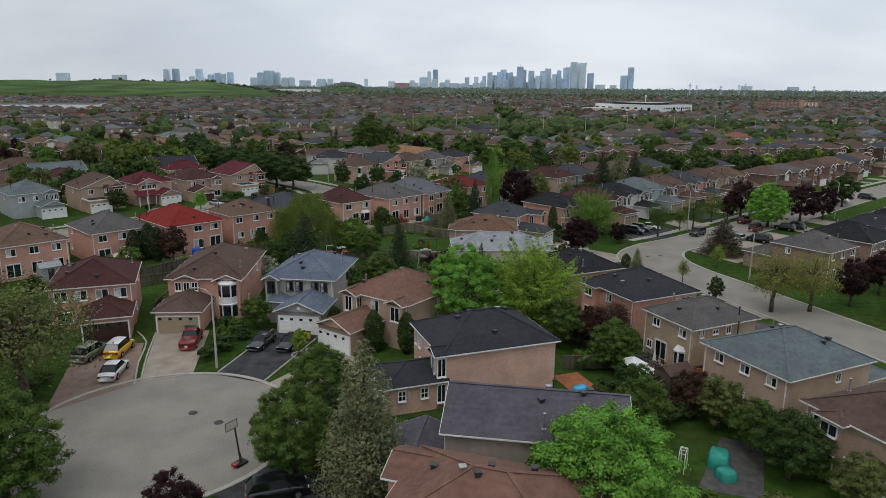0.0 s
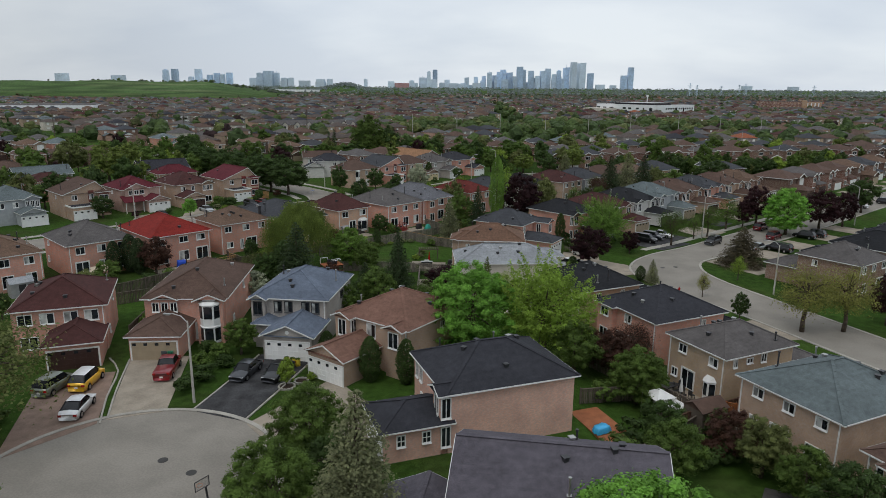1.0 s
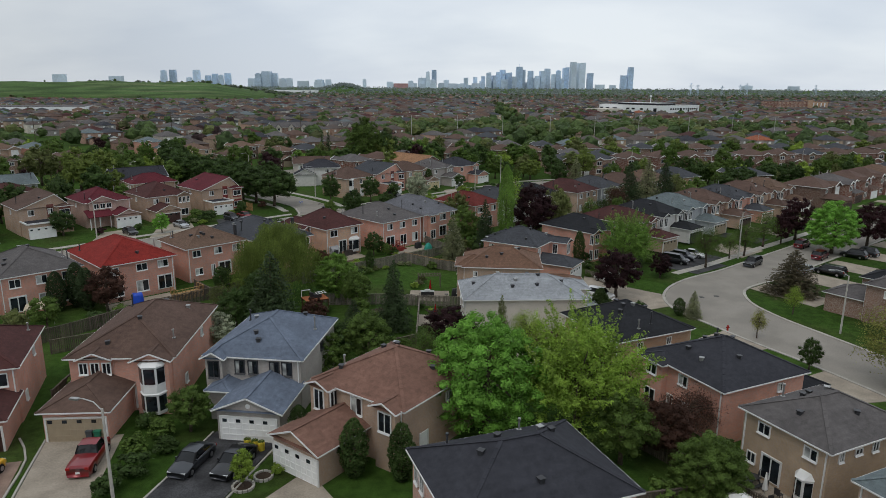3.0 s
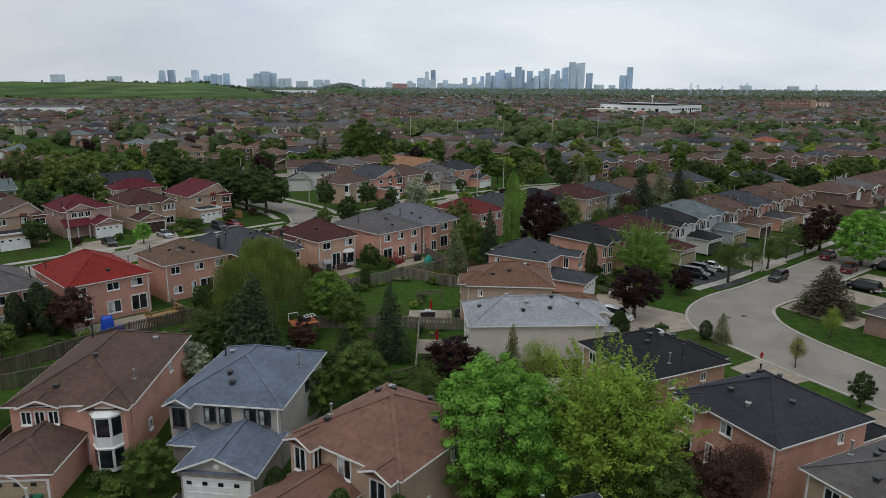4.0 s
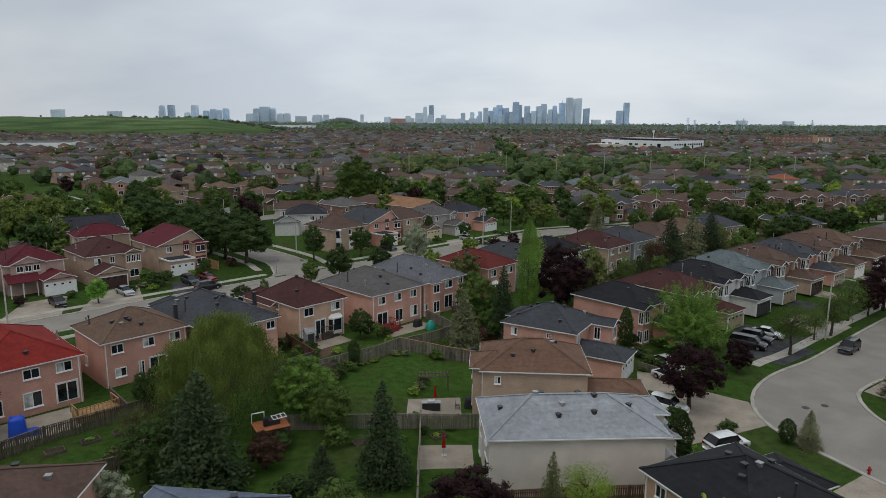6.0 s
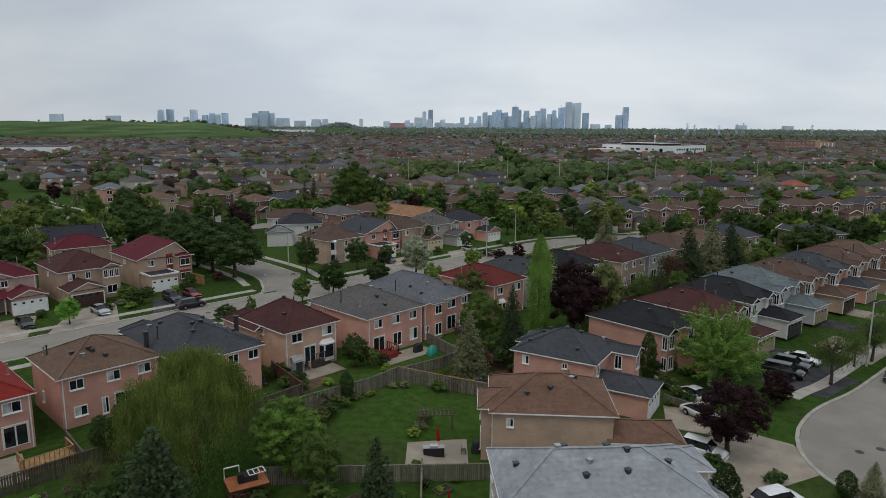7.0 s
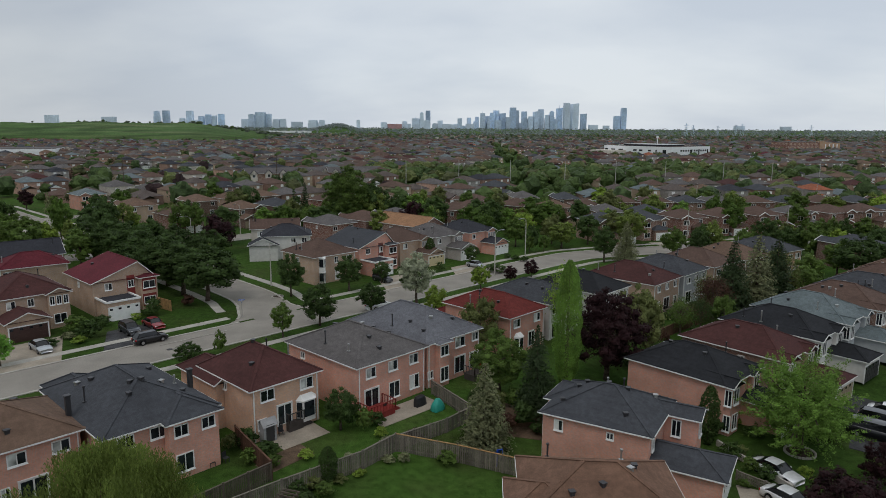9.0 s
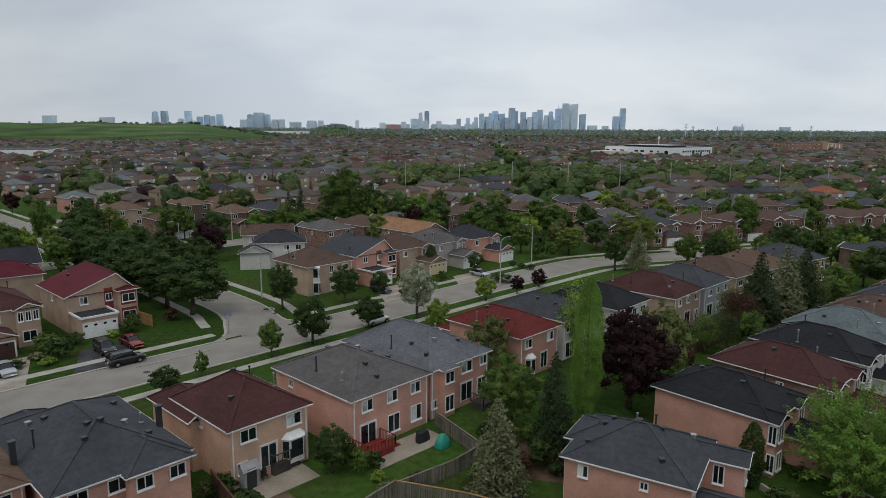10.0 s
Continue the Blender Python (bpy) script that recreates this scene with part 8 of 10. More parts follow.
def far_trees():
    """Tree crowns of the plain, as one mass of leafy pieces for each colour."""
    rs = np.random.RandomState(41)
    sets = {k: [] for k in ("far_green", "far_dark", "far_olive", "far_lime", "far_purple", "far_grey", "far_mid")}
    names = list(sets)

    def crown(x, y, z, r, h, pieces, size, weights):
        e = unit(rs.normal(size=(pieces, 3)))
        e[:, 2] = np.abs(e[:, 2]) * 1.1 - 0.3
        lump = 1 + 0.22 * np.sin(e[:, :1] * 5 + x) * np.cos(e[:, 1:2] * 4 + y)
        # the further the crown, the more haze its leaf colour holds
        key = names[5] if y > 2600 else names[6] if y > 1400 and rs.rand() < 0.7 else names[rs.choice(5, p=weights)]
        if y < 3000:   # the inner mass of the crown
            K = CORES[0 if y < 500 else 1 if y < 1100 else 2]
            kl = 1 + 0.2 * np.sin(K[:, :1] * 5 + x) * np.cos(K[:, 1:2] * 4 + y) + 0.1 * np.sin(K[:, 2:3] * 7 + x + K[:, :1] * 3)
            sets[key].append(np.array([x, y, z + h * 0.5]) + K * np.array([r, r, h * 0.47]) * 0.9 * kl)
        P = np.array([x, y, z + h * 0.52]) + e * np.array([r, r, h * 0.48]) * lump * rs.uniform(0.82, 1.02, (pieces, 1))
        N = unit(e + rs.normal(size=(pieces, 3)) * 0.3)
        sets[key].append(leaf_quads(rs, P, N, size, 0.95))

    usual = [0.36, 0.32, 0.19, 0.09, 0.04]
    for lo, hi, number, pieces, size, r0, r1 in ((330, 450, 330, 150, 0.9, 2.2, 4.8), (450, 800, 1300, 46, 1.2, 2.0, 4.4), (800, 1500, 2400, 13, 1.7, 2.2, 4.4), (1500, 3000, 4000, 4, 3.0, 2.8, 5.6), (3000, 4850, 3200, 12, 5.0, 5.0, 9.0)):
        for i in range(number):
            y = lo + (hi - lo) * rs.rand()
            x = rs.uniform(-0.76, 0.76) * y
            z = ground_height(x, y)
            if z > 3 and y < 3000 and rs.rand() > 0.003:
                continue
            if y < 3000 and x < 0.06 * y and rs.rand() < 0.34:   # fewer trees among the houses to the west
                continue
            if y < 450 and not is_free(x, y, 1.0):
                continue
            if math.hypot(x - 244, y - 850) < 66 or (620 < y < 800 and 0.2 < x / y < 0.36 and rs.rand() < 0.45):
                continue
            r = rs.uniform(r0, r1)
            crown(x, y, z, r, r * rs.uniform(1.5, 2.3) if y < 3000 else rs.uniform(6, 12), pieces, size, usual)
    for _ in range(230):   # the belt of taller trees before the white building
        y, x = rs.uniform(430, 540), rs.uniform(-50, 230)
        r = rs.uniform(3.2, 6.0)
        crown(x, y + 0.1 * x, 0, r, r * rs.uniform(1.4, 1.9), 80, 1.4, [0.5, 0.12, 0.14, 0.24, 0.0])
    for _ in range(150):   # scrub along the crest of the hill and the wooded mound
        y, u = rs.uniform(2050, 2600), -0.2 - 0.36 * rs.rand() ** 1.5
        if rs.rand() < 0.6:
            y, u = rs.uniform(2480, 2600), -0.2 - 0.3 * rs.rand()
        r = rs.uniform(4, 9)
        crown(u * y, y, ground_height(u * y, y) - 1, r, r * rs.uniform(0.9, 1.5), 20, 3.0, [0.4, 0.6, 0, 0, 0])
    for _ in range(170):
        x, y = -478 + rs.normal() * 70, 3300 + rs.normal() * 90
        r = rs.uniform(7, 12)
        crown(x, y, ground_height(x, y) - 2, r, r * 1.3, 16, 5.0, usual)
    words = {"far_mid": "hazy green", "far_green": "mid-green", "far_dark": "dark green", "far_olive": "olive", "far_lime": "yellow-green", "far_purple": "purple-leaved", "far_grey": "far grey-green"}
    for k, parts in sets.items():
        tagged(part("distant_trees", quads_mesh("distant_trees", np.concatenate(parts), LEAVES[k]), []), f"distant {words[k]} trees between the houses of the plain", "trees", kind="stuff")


far_trees()


# ---- larger buildings far off ----
def far_building(name, x, y, yaw, w, d, h, mat, label, bands=3, band_mat=None, cap=None, category="building"):
    b = empty(name, pose(x, y, 0, 0, 0, yaw), label, category)
    a = Acc()
    a.box(0, 0, h / 2, w, d, h)
    part("wall", a, mat, b)
    r = Acc()
    r.box(0, 0, h + 0.25, w - 1.0, d - 1.0, 0.5)
    part("roof", r, cap or ROOFS["grey"], b)
    strip = Acc()
    strip.box(0, 0, 0, 2.6, 0.3, 1.6)
    me = strip.mesh("window", [band_mat or GLASS])
    for k in range(bands):
        for s, half, length, rot in ((-1, d / 2, w, 0), (-1, w / 2, d, 90), (-1, w / 2, d, -90)):
            n = max(2, int(length / 6.5))
            for i in range(n):
                part("window", me, [], b, m=pose(0, 0, 0, 0, 0, rot) @ pose(-length / 2 + length * (i + 0.5) / n, -half - 0.05, h * (k + 0.55) / bands))
    return b


PALEWALL = plain("white_panel_wall", (0.74, 0.75, 0.76), 0.5, var=0.04, bump=0)


def white_building(x, y, yaw, w, d, h):
    """Two white fronts that meet at a corner, a dark plant room on the roof and a low annex."""
    b = empty("white_building", pose(x, y, 0, 0, 0, yaw), "large white flat-roofed building with dark windows and black roof plant", "building")
    a = Acc()
    a.box(0, 0, h / 2, w, d, h)
    part("wall", a, PALEWALL, b)
    r = Acc()
    r.box(0, 0, h + 0.15, w - 1.2, d - 1.2, 0.3)
    part("roof", r, ROOFS["ash"], b)
    for cx, cy, sx, sy, z in ((0, -d / 2 + 0.3, w + 0.4, 0.5, 0.8), (0, d / 2 - 0.3, w + 0.4, 0.5, 0.8), (-w / 2 + 0.3, 0, 0.5, d - 1.2, 0.8), (w / 2 - 0.3, 0, 0.5, d - 1.2, 0.8)):
        p = Acc()
        p.box(cx, cy, h + z / 2 - 0.2, sx, sy, z)
        part("parapet", p, PALEWALL, b)
    p = Acc()
    p.box(6, 8, h + 1.0, 38, 55, 2.0)
    plant_room = part("roof_plant", p, ROOFS["charcoal"], b, "black roof plant room")
    p = Acc()
    p.box(6, 8, h + 2.2, 39, 56, 0.4)
    part("cover", p, GREYMETAL, plant_room)
    p = Acc()
    p.box(-w / 2 - 13, d / 2 - 16, 3.4, 26, 30, 6.8)
    part("annex", p, BRICKS["stucco"], b, "low pale annex")

    def strip(u0, u1, z0, z1, side):
        q = Acc()
        q.box(0, 0, 0, u1 - u0, 0.3, z1 - z0)
        m = pose((u0 + u1) / 2, -d / 2 - 0.05, (z0 + z1) / 2) if side == "f" else pose(0, 0, 0, 0, 0, -90) @ pose((u0 + u1) / 2, -w / 2 - 0.05, (z0 + z1) / 2)
        part("window", q, GLASS, b, m=m)

    for u in (-20, -15.5, -11, -6.5, 5, 9.5, 17.5, 22, 26.5):
        strip(u, u + 2.4, h - 4.4, h - 2.6, "f")
    for u0, u1 in ((-2.0, 2.0), (13.8, 15.8), (31.2, 32.8)):
        strip(u0, u1, h - 8.4, h - 2.4, "f")
    for u0, u1 in ((-34, -29), (-24, -18), (-4, 0.6), (3.8, 8.2), (15.6, 19.4), (25, 26.8)):
        strip(u0, u1, h - 4.6, h - 2.8, "l")
    for u0, u1 in ((-43.2, -38.8), (34.0, 38.2)):
        strip(u0, u1, h - 8.4, h - 2.6, "l")
    return b


white_building(244.5, 850.5, 37, 73, 89, 10.9)
mast, sign = Acc(), Acc()
mast.box(0, 0, 11, 0.8, 0.8, 22)
sign.box(0, 0, 20.6, 2.6, 1.0, 2.6)
pole = empty("sign_mast", pose(263, 905, 0), "tall white mast with a box on its top", "mast")
part("pole", mast, PALEWALL, pole)
part("sign_box", sign, PALEWALL, pole)
school = far_building("school_building", 478, 990, 12, 52, 34, 14, BRICKS["redbrick"], "long red brick building with tan bands and a tan wing", 3, BRICKS["tan"])
wing, tower_block = Acc(), Acc()
wing.box(42, 4, 6.5, 34, 30, 13)
part("wing_wall", wing, BRICKS["buff"], school)
tower_block.box(25, -14, 8, 8, 8, 16)
part("stair_tower", tower_block, BRICKS["buff"], school)
for k in range(5):
    fin = Acc()
    fin.box(30 + 6 * k, -11.3, 6.5, 1.2, 0.6, 11)
    part("white_pier", fin, PALEWALL, school)
far_building("warehouse", -452, 735, 20, 150, 60, 8, PALEWALL, "long low pale warehouse on the plain", 0)
far_building("warehouse", -640, 3000, 0, 180, 80, 12, PALEWALL, "long white-roofed shed before the hill", 0, cap=PALEWALL)


def terrace(x, y, yaw, n, label):
    t = empty("terrace", pose(x, y, 0, 0, 0, yaw), label, "terraced houses")
    w = 8.0 * n
    block(t, -w / 2, w / 2, -5.5, 5.5, 5.4, "gx", BRICKS["brown"], ROOFS["grey"], 0.5, fine=False)
    for i in range(n):
        cx = -w / 2 + 8 * (i + 0.5)
        block(t, cx - 2.2, cx + 2.2, -6.6, -1, 5.4, "gy", BRICKS["stucco"], ROOFS["grey"], 0.9, fine=False, names=("bay_wall", "bay_roof", "bay_gutter"))
        window(t, (cx - 2.2, cx + 2.2, -6.6, -1), "f", 0, 4.2, 1.4, 1.6)


terrace(-88, 458, 30, 6, "terrace of brick houses with pale pointed gables")
terrace(-52, 470, 20, 4, "short terrace of brick houses with pale gables")

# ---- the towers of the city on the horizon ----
# three depths of haze, painted into the towers' base colours
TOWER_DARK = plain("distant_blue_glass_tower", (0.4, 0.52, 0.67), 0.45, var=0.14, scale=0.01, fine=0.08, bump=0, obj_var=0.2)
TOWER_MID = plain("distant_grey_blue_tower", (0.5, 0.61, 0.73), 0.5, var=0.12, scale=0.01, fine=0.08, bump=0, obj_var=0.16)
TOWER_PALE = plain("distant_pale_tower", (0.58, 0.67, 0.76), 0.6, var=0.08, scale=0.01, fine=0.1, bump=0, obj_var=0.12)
TOWER_Y = 4700.0


def hash_of(v):
    return int(abs(v) * 977) % 1009


def tower(x, w, h, mat, label, low=False):
    """A tower of ribbed walls: its middle, width and top; the top is flat, stepped or slanted."""
    k = hash_of(x + h)
    d, turn = min(w, 46.0), (k % 25 - 12) * (0 if low else 1)
    f = 0.94 if not low else 1.0
    a = Acc()
    ribs = max(3, round(w / 9))
    xs = [-w / 2 + w * i / (2 * ribs + 1) for i in range(2 * ribs + 2)]
    ring = []
    for n, (p, q) in enumerate(zip(xs, xs[1:])):   # bays stand back from the piers between them
        y = -d / 2 + (1.6 if n % 2 else 0.0)
        ring += [(p, y), (q, y)]
    ring += [(w / 2, d / 2), (-w / 2, d / 2)]
    slant = (k % 3 == 0) and not low
    levels = [(1.0, 0.0), (1.0, 0.9)] + ([(f, 0.9), (f, 1.0)] if not slant else [(1.0, 1.0)])
    if k % 4 == 1 and not low:
        levels = [(1.0, 0.0), (1.0, 0.72), (0.86, 0.72), (0.86, 0.965), (0.5, 0.965), (0.5, 1.0)]
    rows = []
    for g, z in levels:
        rows.append([len(a.v) + i for i in range(len(ring))])
        a.v += [(u * g, v * g, h * z + (u / w * 0.025 * h if slant and z == 1.0 else 0)) for u, v in ring]
    for p, q in zip(rows, rows[1:]):
        for i in range(len(ring)):
            j = (i + 1) % len(ring)
            a.f.append((p[i], p[j], q[j], q[i]))
            a.m.append(0)
    a.f.append(tuple(rows[-1]))
    a.m.append(0)
    t = part("tower", a, mat, None, m=pose(x, TOWER_Y + k % 90, 0, 0, 0, turn))
    tagged(t, label, "tower", "towers on the horizon")
    if k % 5 == 2 and not low:
        mast = Acc()
        mast.tube((0, 0, h * 0.99), (0, 0, h * 1.12), 1.2, 0.5, 5)
        part("mast", mast, mat, t)


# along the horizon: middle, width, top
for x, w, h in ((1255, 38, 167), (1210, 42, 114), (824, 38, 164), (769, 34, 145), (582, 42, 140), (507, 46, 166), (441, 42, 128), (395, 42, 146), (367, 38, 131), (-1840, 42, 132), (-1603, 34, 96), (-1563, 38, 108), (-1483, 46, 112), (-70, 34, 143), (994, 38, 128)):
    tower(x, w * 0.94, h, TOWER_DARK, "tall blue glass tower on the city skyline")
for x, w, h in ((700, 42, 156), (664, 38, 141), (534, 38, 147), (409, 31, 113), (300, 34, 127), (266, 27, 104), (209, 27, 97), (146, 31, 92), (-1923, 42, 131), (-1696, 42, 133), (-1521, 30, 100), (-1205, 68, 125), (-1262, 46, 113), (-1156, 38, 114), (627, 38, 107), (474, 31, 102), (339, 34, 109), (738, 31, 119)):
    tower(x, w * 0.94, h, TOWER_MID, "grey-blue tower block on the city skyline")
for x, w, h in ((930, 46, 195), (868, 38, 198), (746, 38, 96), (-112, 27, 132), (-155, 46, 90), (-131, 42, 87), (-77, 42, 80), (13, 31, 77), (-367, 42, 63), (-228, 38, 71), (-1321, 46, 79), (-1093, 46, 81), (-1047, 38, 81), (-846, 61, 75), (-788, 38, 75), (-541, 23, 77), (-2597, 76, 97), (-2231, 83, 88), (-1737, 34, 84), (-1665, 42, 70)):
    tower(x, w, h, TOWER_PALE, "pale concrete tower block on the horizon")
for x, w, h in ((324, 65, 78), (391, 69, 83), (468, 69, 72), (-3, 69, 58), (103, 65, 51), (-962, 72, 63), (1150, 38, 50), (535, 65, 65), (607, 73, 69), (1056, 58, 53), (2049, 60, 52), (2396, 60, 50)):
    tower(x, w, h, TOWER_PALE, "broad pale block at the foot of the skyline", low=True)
tower(-293, 95, 52, plain("distant_red_cladding", (0.42, 0.25, 0.25), 0.7, var=0.2, scale=0.02, bump=0), "long red block under construction on the horizon", low=True)
rng_s = random.Random(3)
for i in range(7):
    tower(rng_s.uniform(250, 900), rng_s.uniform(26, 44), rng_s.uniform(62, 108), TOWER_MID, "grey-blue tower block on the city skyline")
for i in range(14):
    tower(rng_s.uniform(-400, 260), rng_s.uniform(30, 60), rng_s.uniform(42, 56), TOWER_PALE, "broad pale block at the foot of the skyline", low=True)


# ---- pylons of a power line near the horizon ----
def pylon(x, y, h):
    t = Acc()
    for a, b in ((-1, -1), (1, -1), (1, 1), (-1, 1)):
        t.beam((a * h * 0.1, b * h * 0.1, 0), (a * 0.6, b * 0.6, h), 0.8, 0.8)
    for k in range(4):
        z = h * (0.2 + 0.2 * k)
        r = h * 0.1 * (1 - z / h) + 0.6
        t.beam((-r, -r, z), (r, -r, z + h * 0.16), 0.5, 0.5)
        t.beam((r, -r, z), (-r, -r, z + h * 0.16), 0.5, 0.5)
    for z, w in ((0.72, 0.2), (0.84, 0.25), (0.95, 0.16)):
        t.beam((-h * w, 0, h * z), (h * w, 0, h * z), 0.8, 0.8)
    # the pylon takes a tower colour that has haze in it
    tagged(part("pylon", t, TOWER_MID, None, m=pose(x, y, ground_height(x, y), 0, 0, 20)), "grey lattice pylon of a far power line", "pylon", "pylons")


for px, ph in ((0.353, 44), (0.363, 38), (0.398, 36), (0.424, 40), (0.433, 44), (0.532, 40)):
    pylon(px * 2700, 2700, ph * 1.15)


# ---- wooden poles with cables beyond the wooded corner ----
def utility_poles(places, h):
    tops = []
    for x, y in places:
        t = empty("utility_pole", pose(x, y, 0, 0, 0, 100), "tall wooden utility pole with two cross arms", "utility pole", "utility poles")
        a = Acc()
        a.tube((0, 0, -0.1), (0, 0, h), 0.2, 0.13, 8)
        part("pole", a, BARK, t)
        for z in (h - 0.6, h - 2.0):
            b = Acc()
            b.box(0, 0, z, 0.16, 2.8, 0.16)
            part("cross_arm", b, BARK, t)
        tops.append(Vector((x, y, h)))
    for p, q in zip(tops, tops[1:]):
        for dz, dy in ((-0.5, -1.3), (-1.9, 1.3), (-4.0, 0.0)):
            c = Acc()
            pts = [p.lerp(q, i / 8) + Vector((0, dy, dz - 1.2 * (1 - (i / 4 - 1) ** 2))) for i in range(9)]
            c.pipe(pts, 0.05, 4)
            tagged(part("cable", c, RUBBER), "black cable slung between wooden poles", "cable", "cables between poles")


POLEC_FAR = plain("weathered_pale_pole", (0.4, 0.39, 0.36), 0.8, var=0.12)
utility_poles([(-330, 336), (-268, 350), (-205, 364), (-142, 378), (-78, 392)], 17.0)
for k in range(9):   # bare poles along the belt of trees
    pale = Acc()
    pale.tube((0, 0, -0.1), (0, 0, 14.0), 0.2, 0.14, 8)
    tagged(part("pole", pale, POLEC_FAR, None, m=pose(-20 + 27 * k, 424 + 4 * (k % 3), 0)), "tall pale pole in a belt of trees", "pole", "pale poles")

# ---- cars ----
def paint(name, c, metal=0.3, rough=0.28):
    if name in MATS:
        return MATS[name]
    m, n, l, b = nodes_of(name)
    pos = n.new("ShaderNodeNewGeometry").outputs["Position"]
    col, _ = shade(n, l, rgb(n, c), 0.08, pos, 1.5)
    l.new(col, b.inputs["Base Color"])
    b.inputs["Metallic"].default_value, b.inputs["Roughness"].default_value = metal, rough
    b.inputs["Coat Weight"].default_value, b.inputs["Coat Roughness"].default_value = 0.7, 0.06
    MATS[name] = m
    return m


CARGLASS = glass_material("car_glass", (0.008, 0.009, 0.01))
CHROME = plain("wheel_alloy", (0.45, 0.45, 0.46), 0.3, 0.9, var=0.05, bump=0)
REDLAMP = plain("red_lamp_lens", (0.3, 0.01, 0.01), 0.2, bump=0)
CLEARLAMP = plain("clear_lamp_lens", (0.6, 0.62, 0.62), 0.15, bump=0)

# length stations: place along the car, bottom, belt line, half width; then roof: place and height
SHAPES = {
    "sedan": dict(L=4.7, W=1.8, belt=((0, 0.62), (0.08, 0.72), (0.3, 0.9), (0.75, 0.95), (0.93, 0.93), (1, 0.78)), cabin=((0.27, 0.9), (0.42, 1.42), (0.68, 1.42), (0.88, 0.95))),
    "suv": dict(L=4.6, W=1.86, belt=((0, 0.7), (0.06, 0.9), (0.26, 1.05), (0.8, 1.1), (0.96, 1.08), (1, 0.85)), cabin=((0.25, 1.05), (0.38, 1.68), (0.86, 1.68), (0.97, 1.1))),
    "van": dict(L=5.0, W=1.95, belt=((0, 0.75), (0.05, 0.95), (0.2, 1.1), (0.85, 1.15), (0.98, 1.12), (1, 0.9)), cabin=((0.17, 1.08), (0.32, 1.78), (0.92, 1.78), (0.99, 1.15))),
    "pickup": dict(L=5.2, W=1.9, belt=((0, 0.75), (0.05, 0.98), (0.25, 1.08), (0.6, 1.1), (0.98, 1.1), (1, 0.95)), cabin=((0.24, 1.06), (0.33, 1.7), (0.54, 1.7), (0.6, 1.1))),
}


def interp(table, t):
    for (a, b), (c, d) in zip(table, table[1:]):
        if a <= t <= c:
            return b + (d - b) * (t - a) / (c - a)
    return table[-1][1]


CAR_MESH = {}


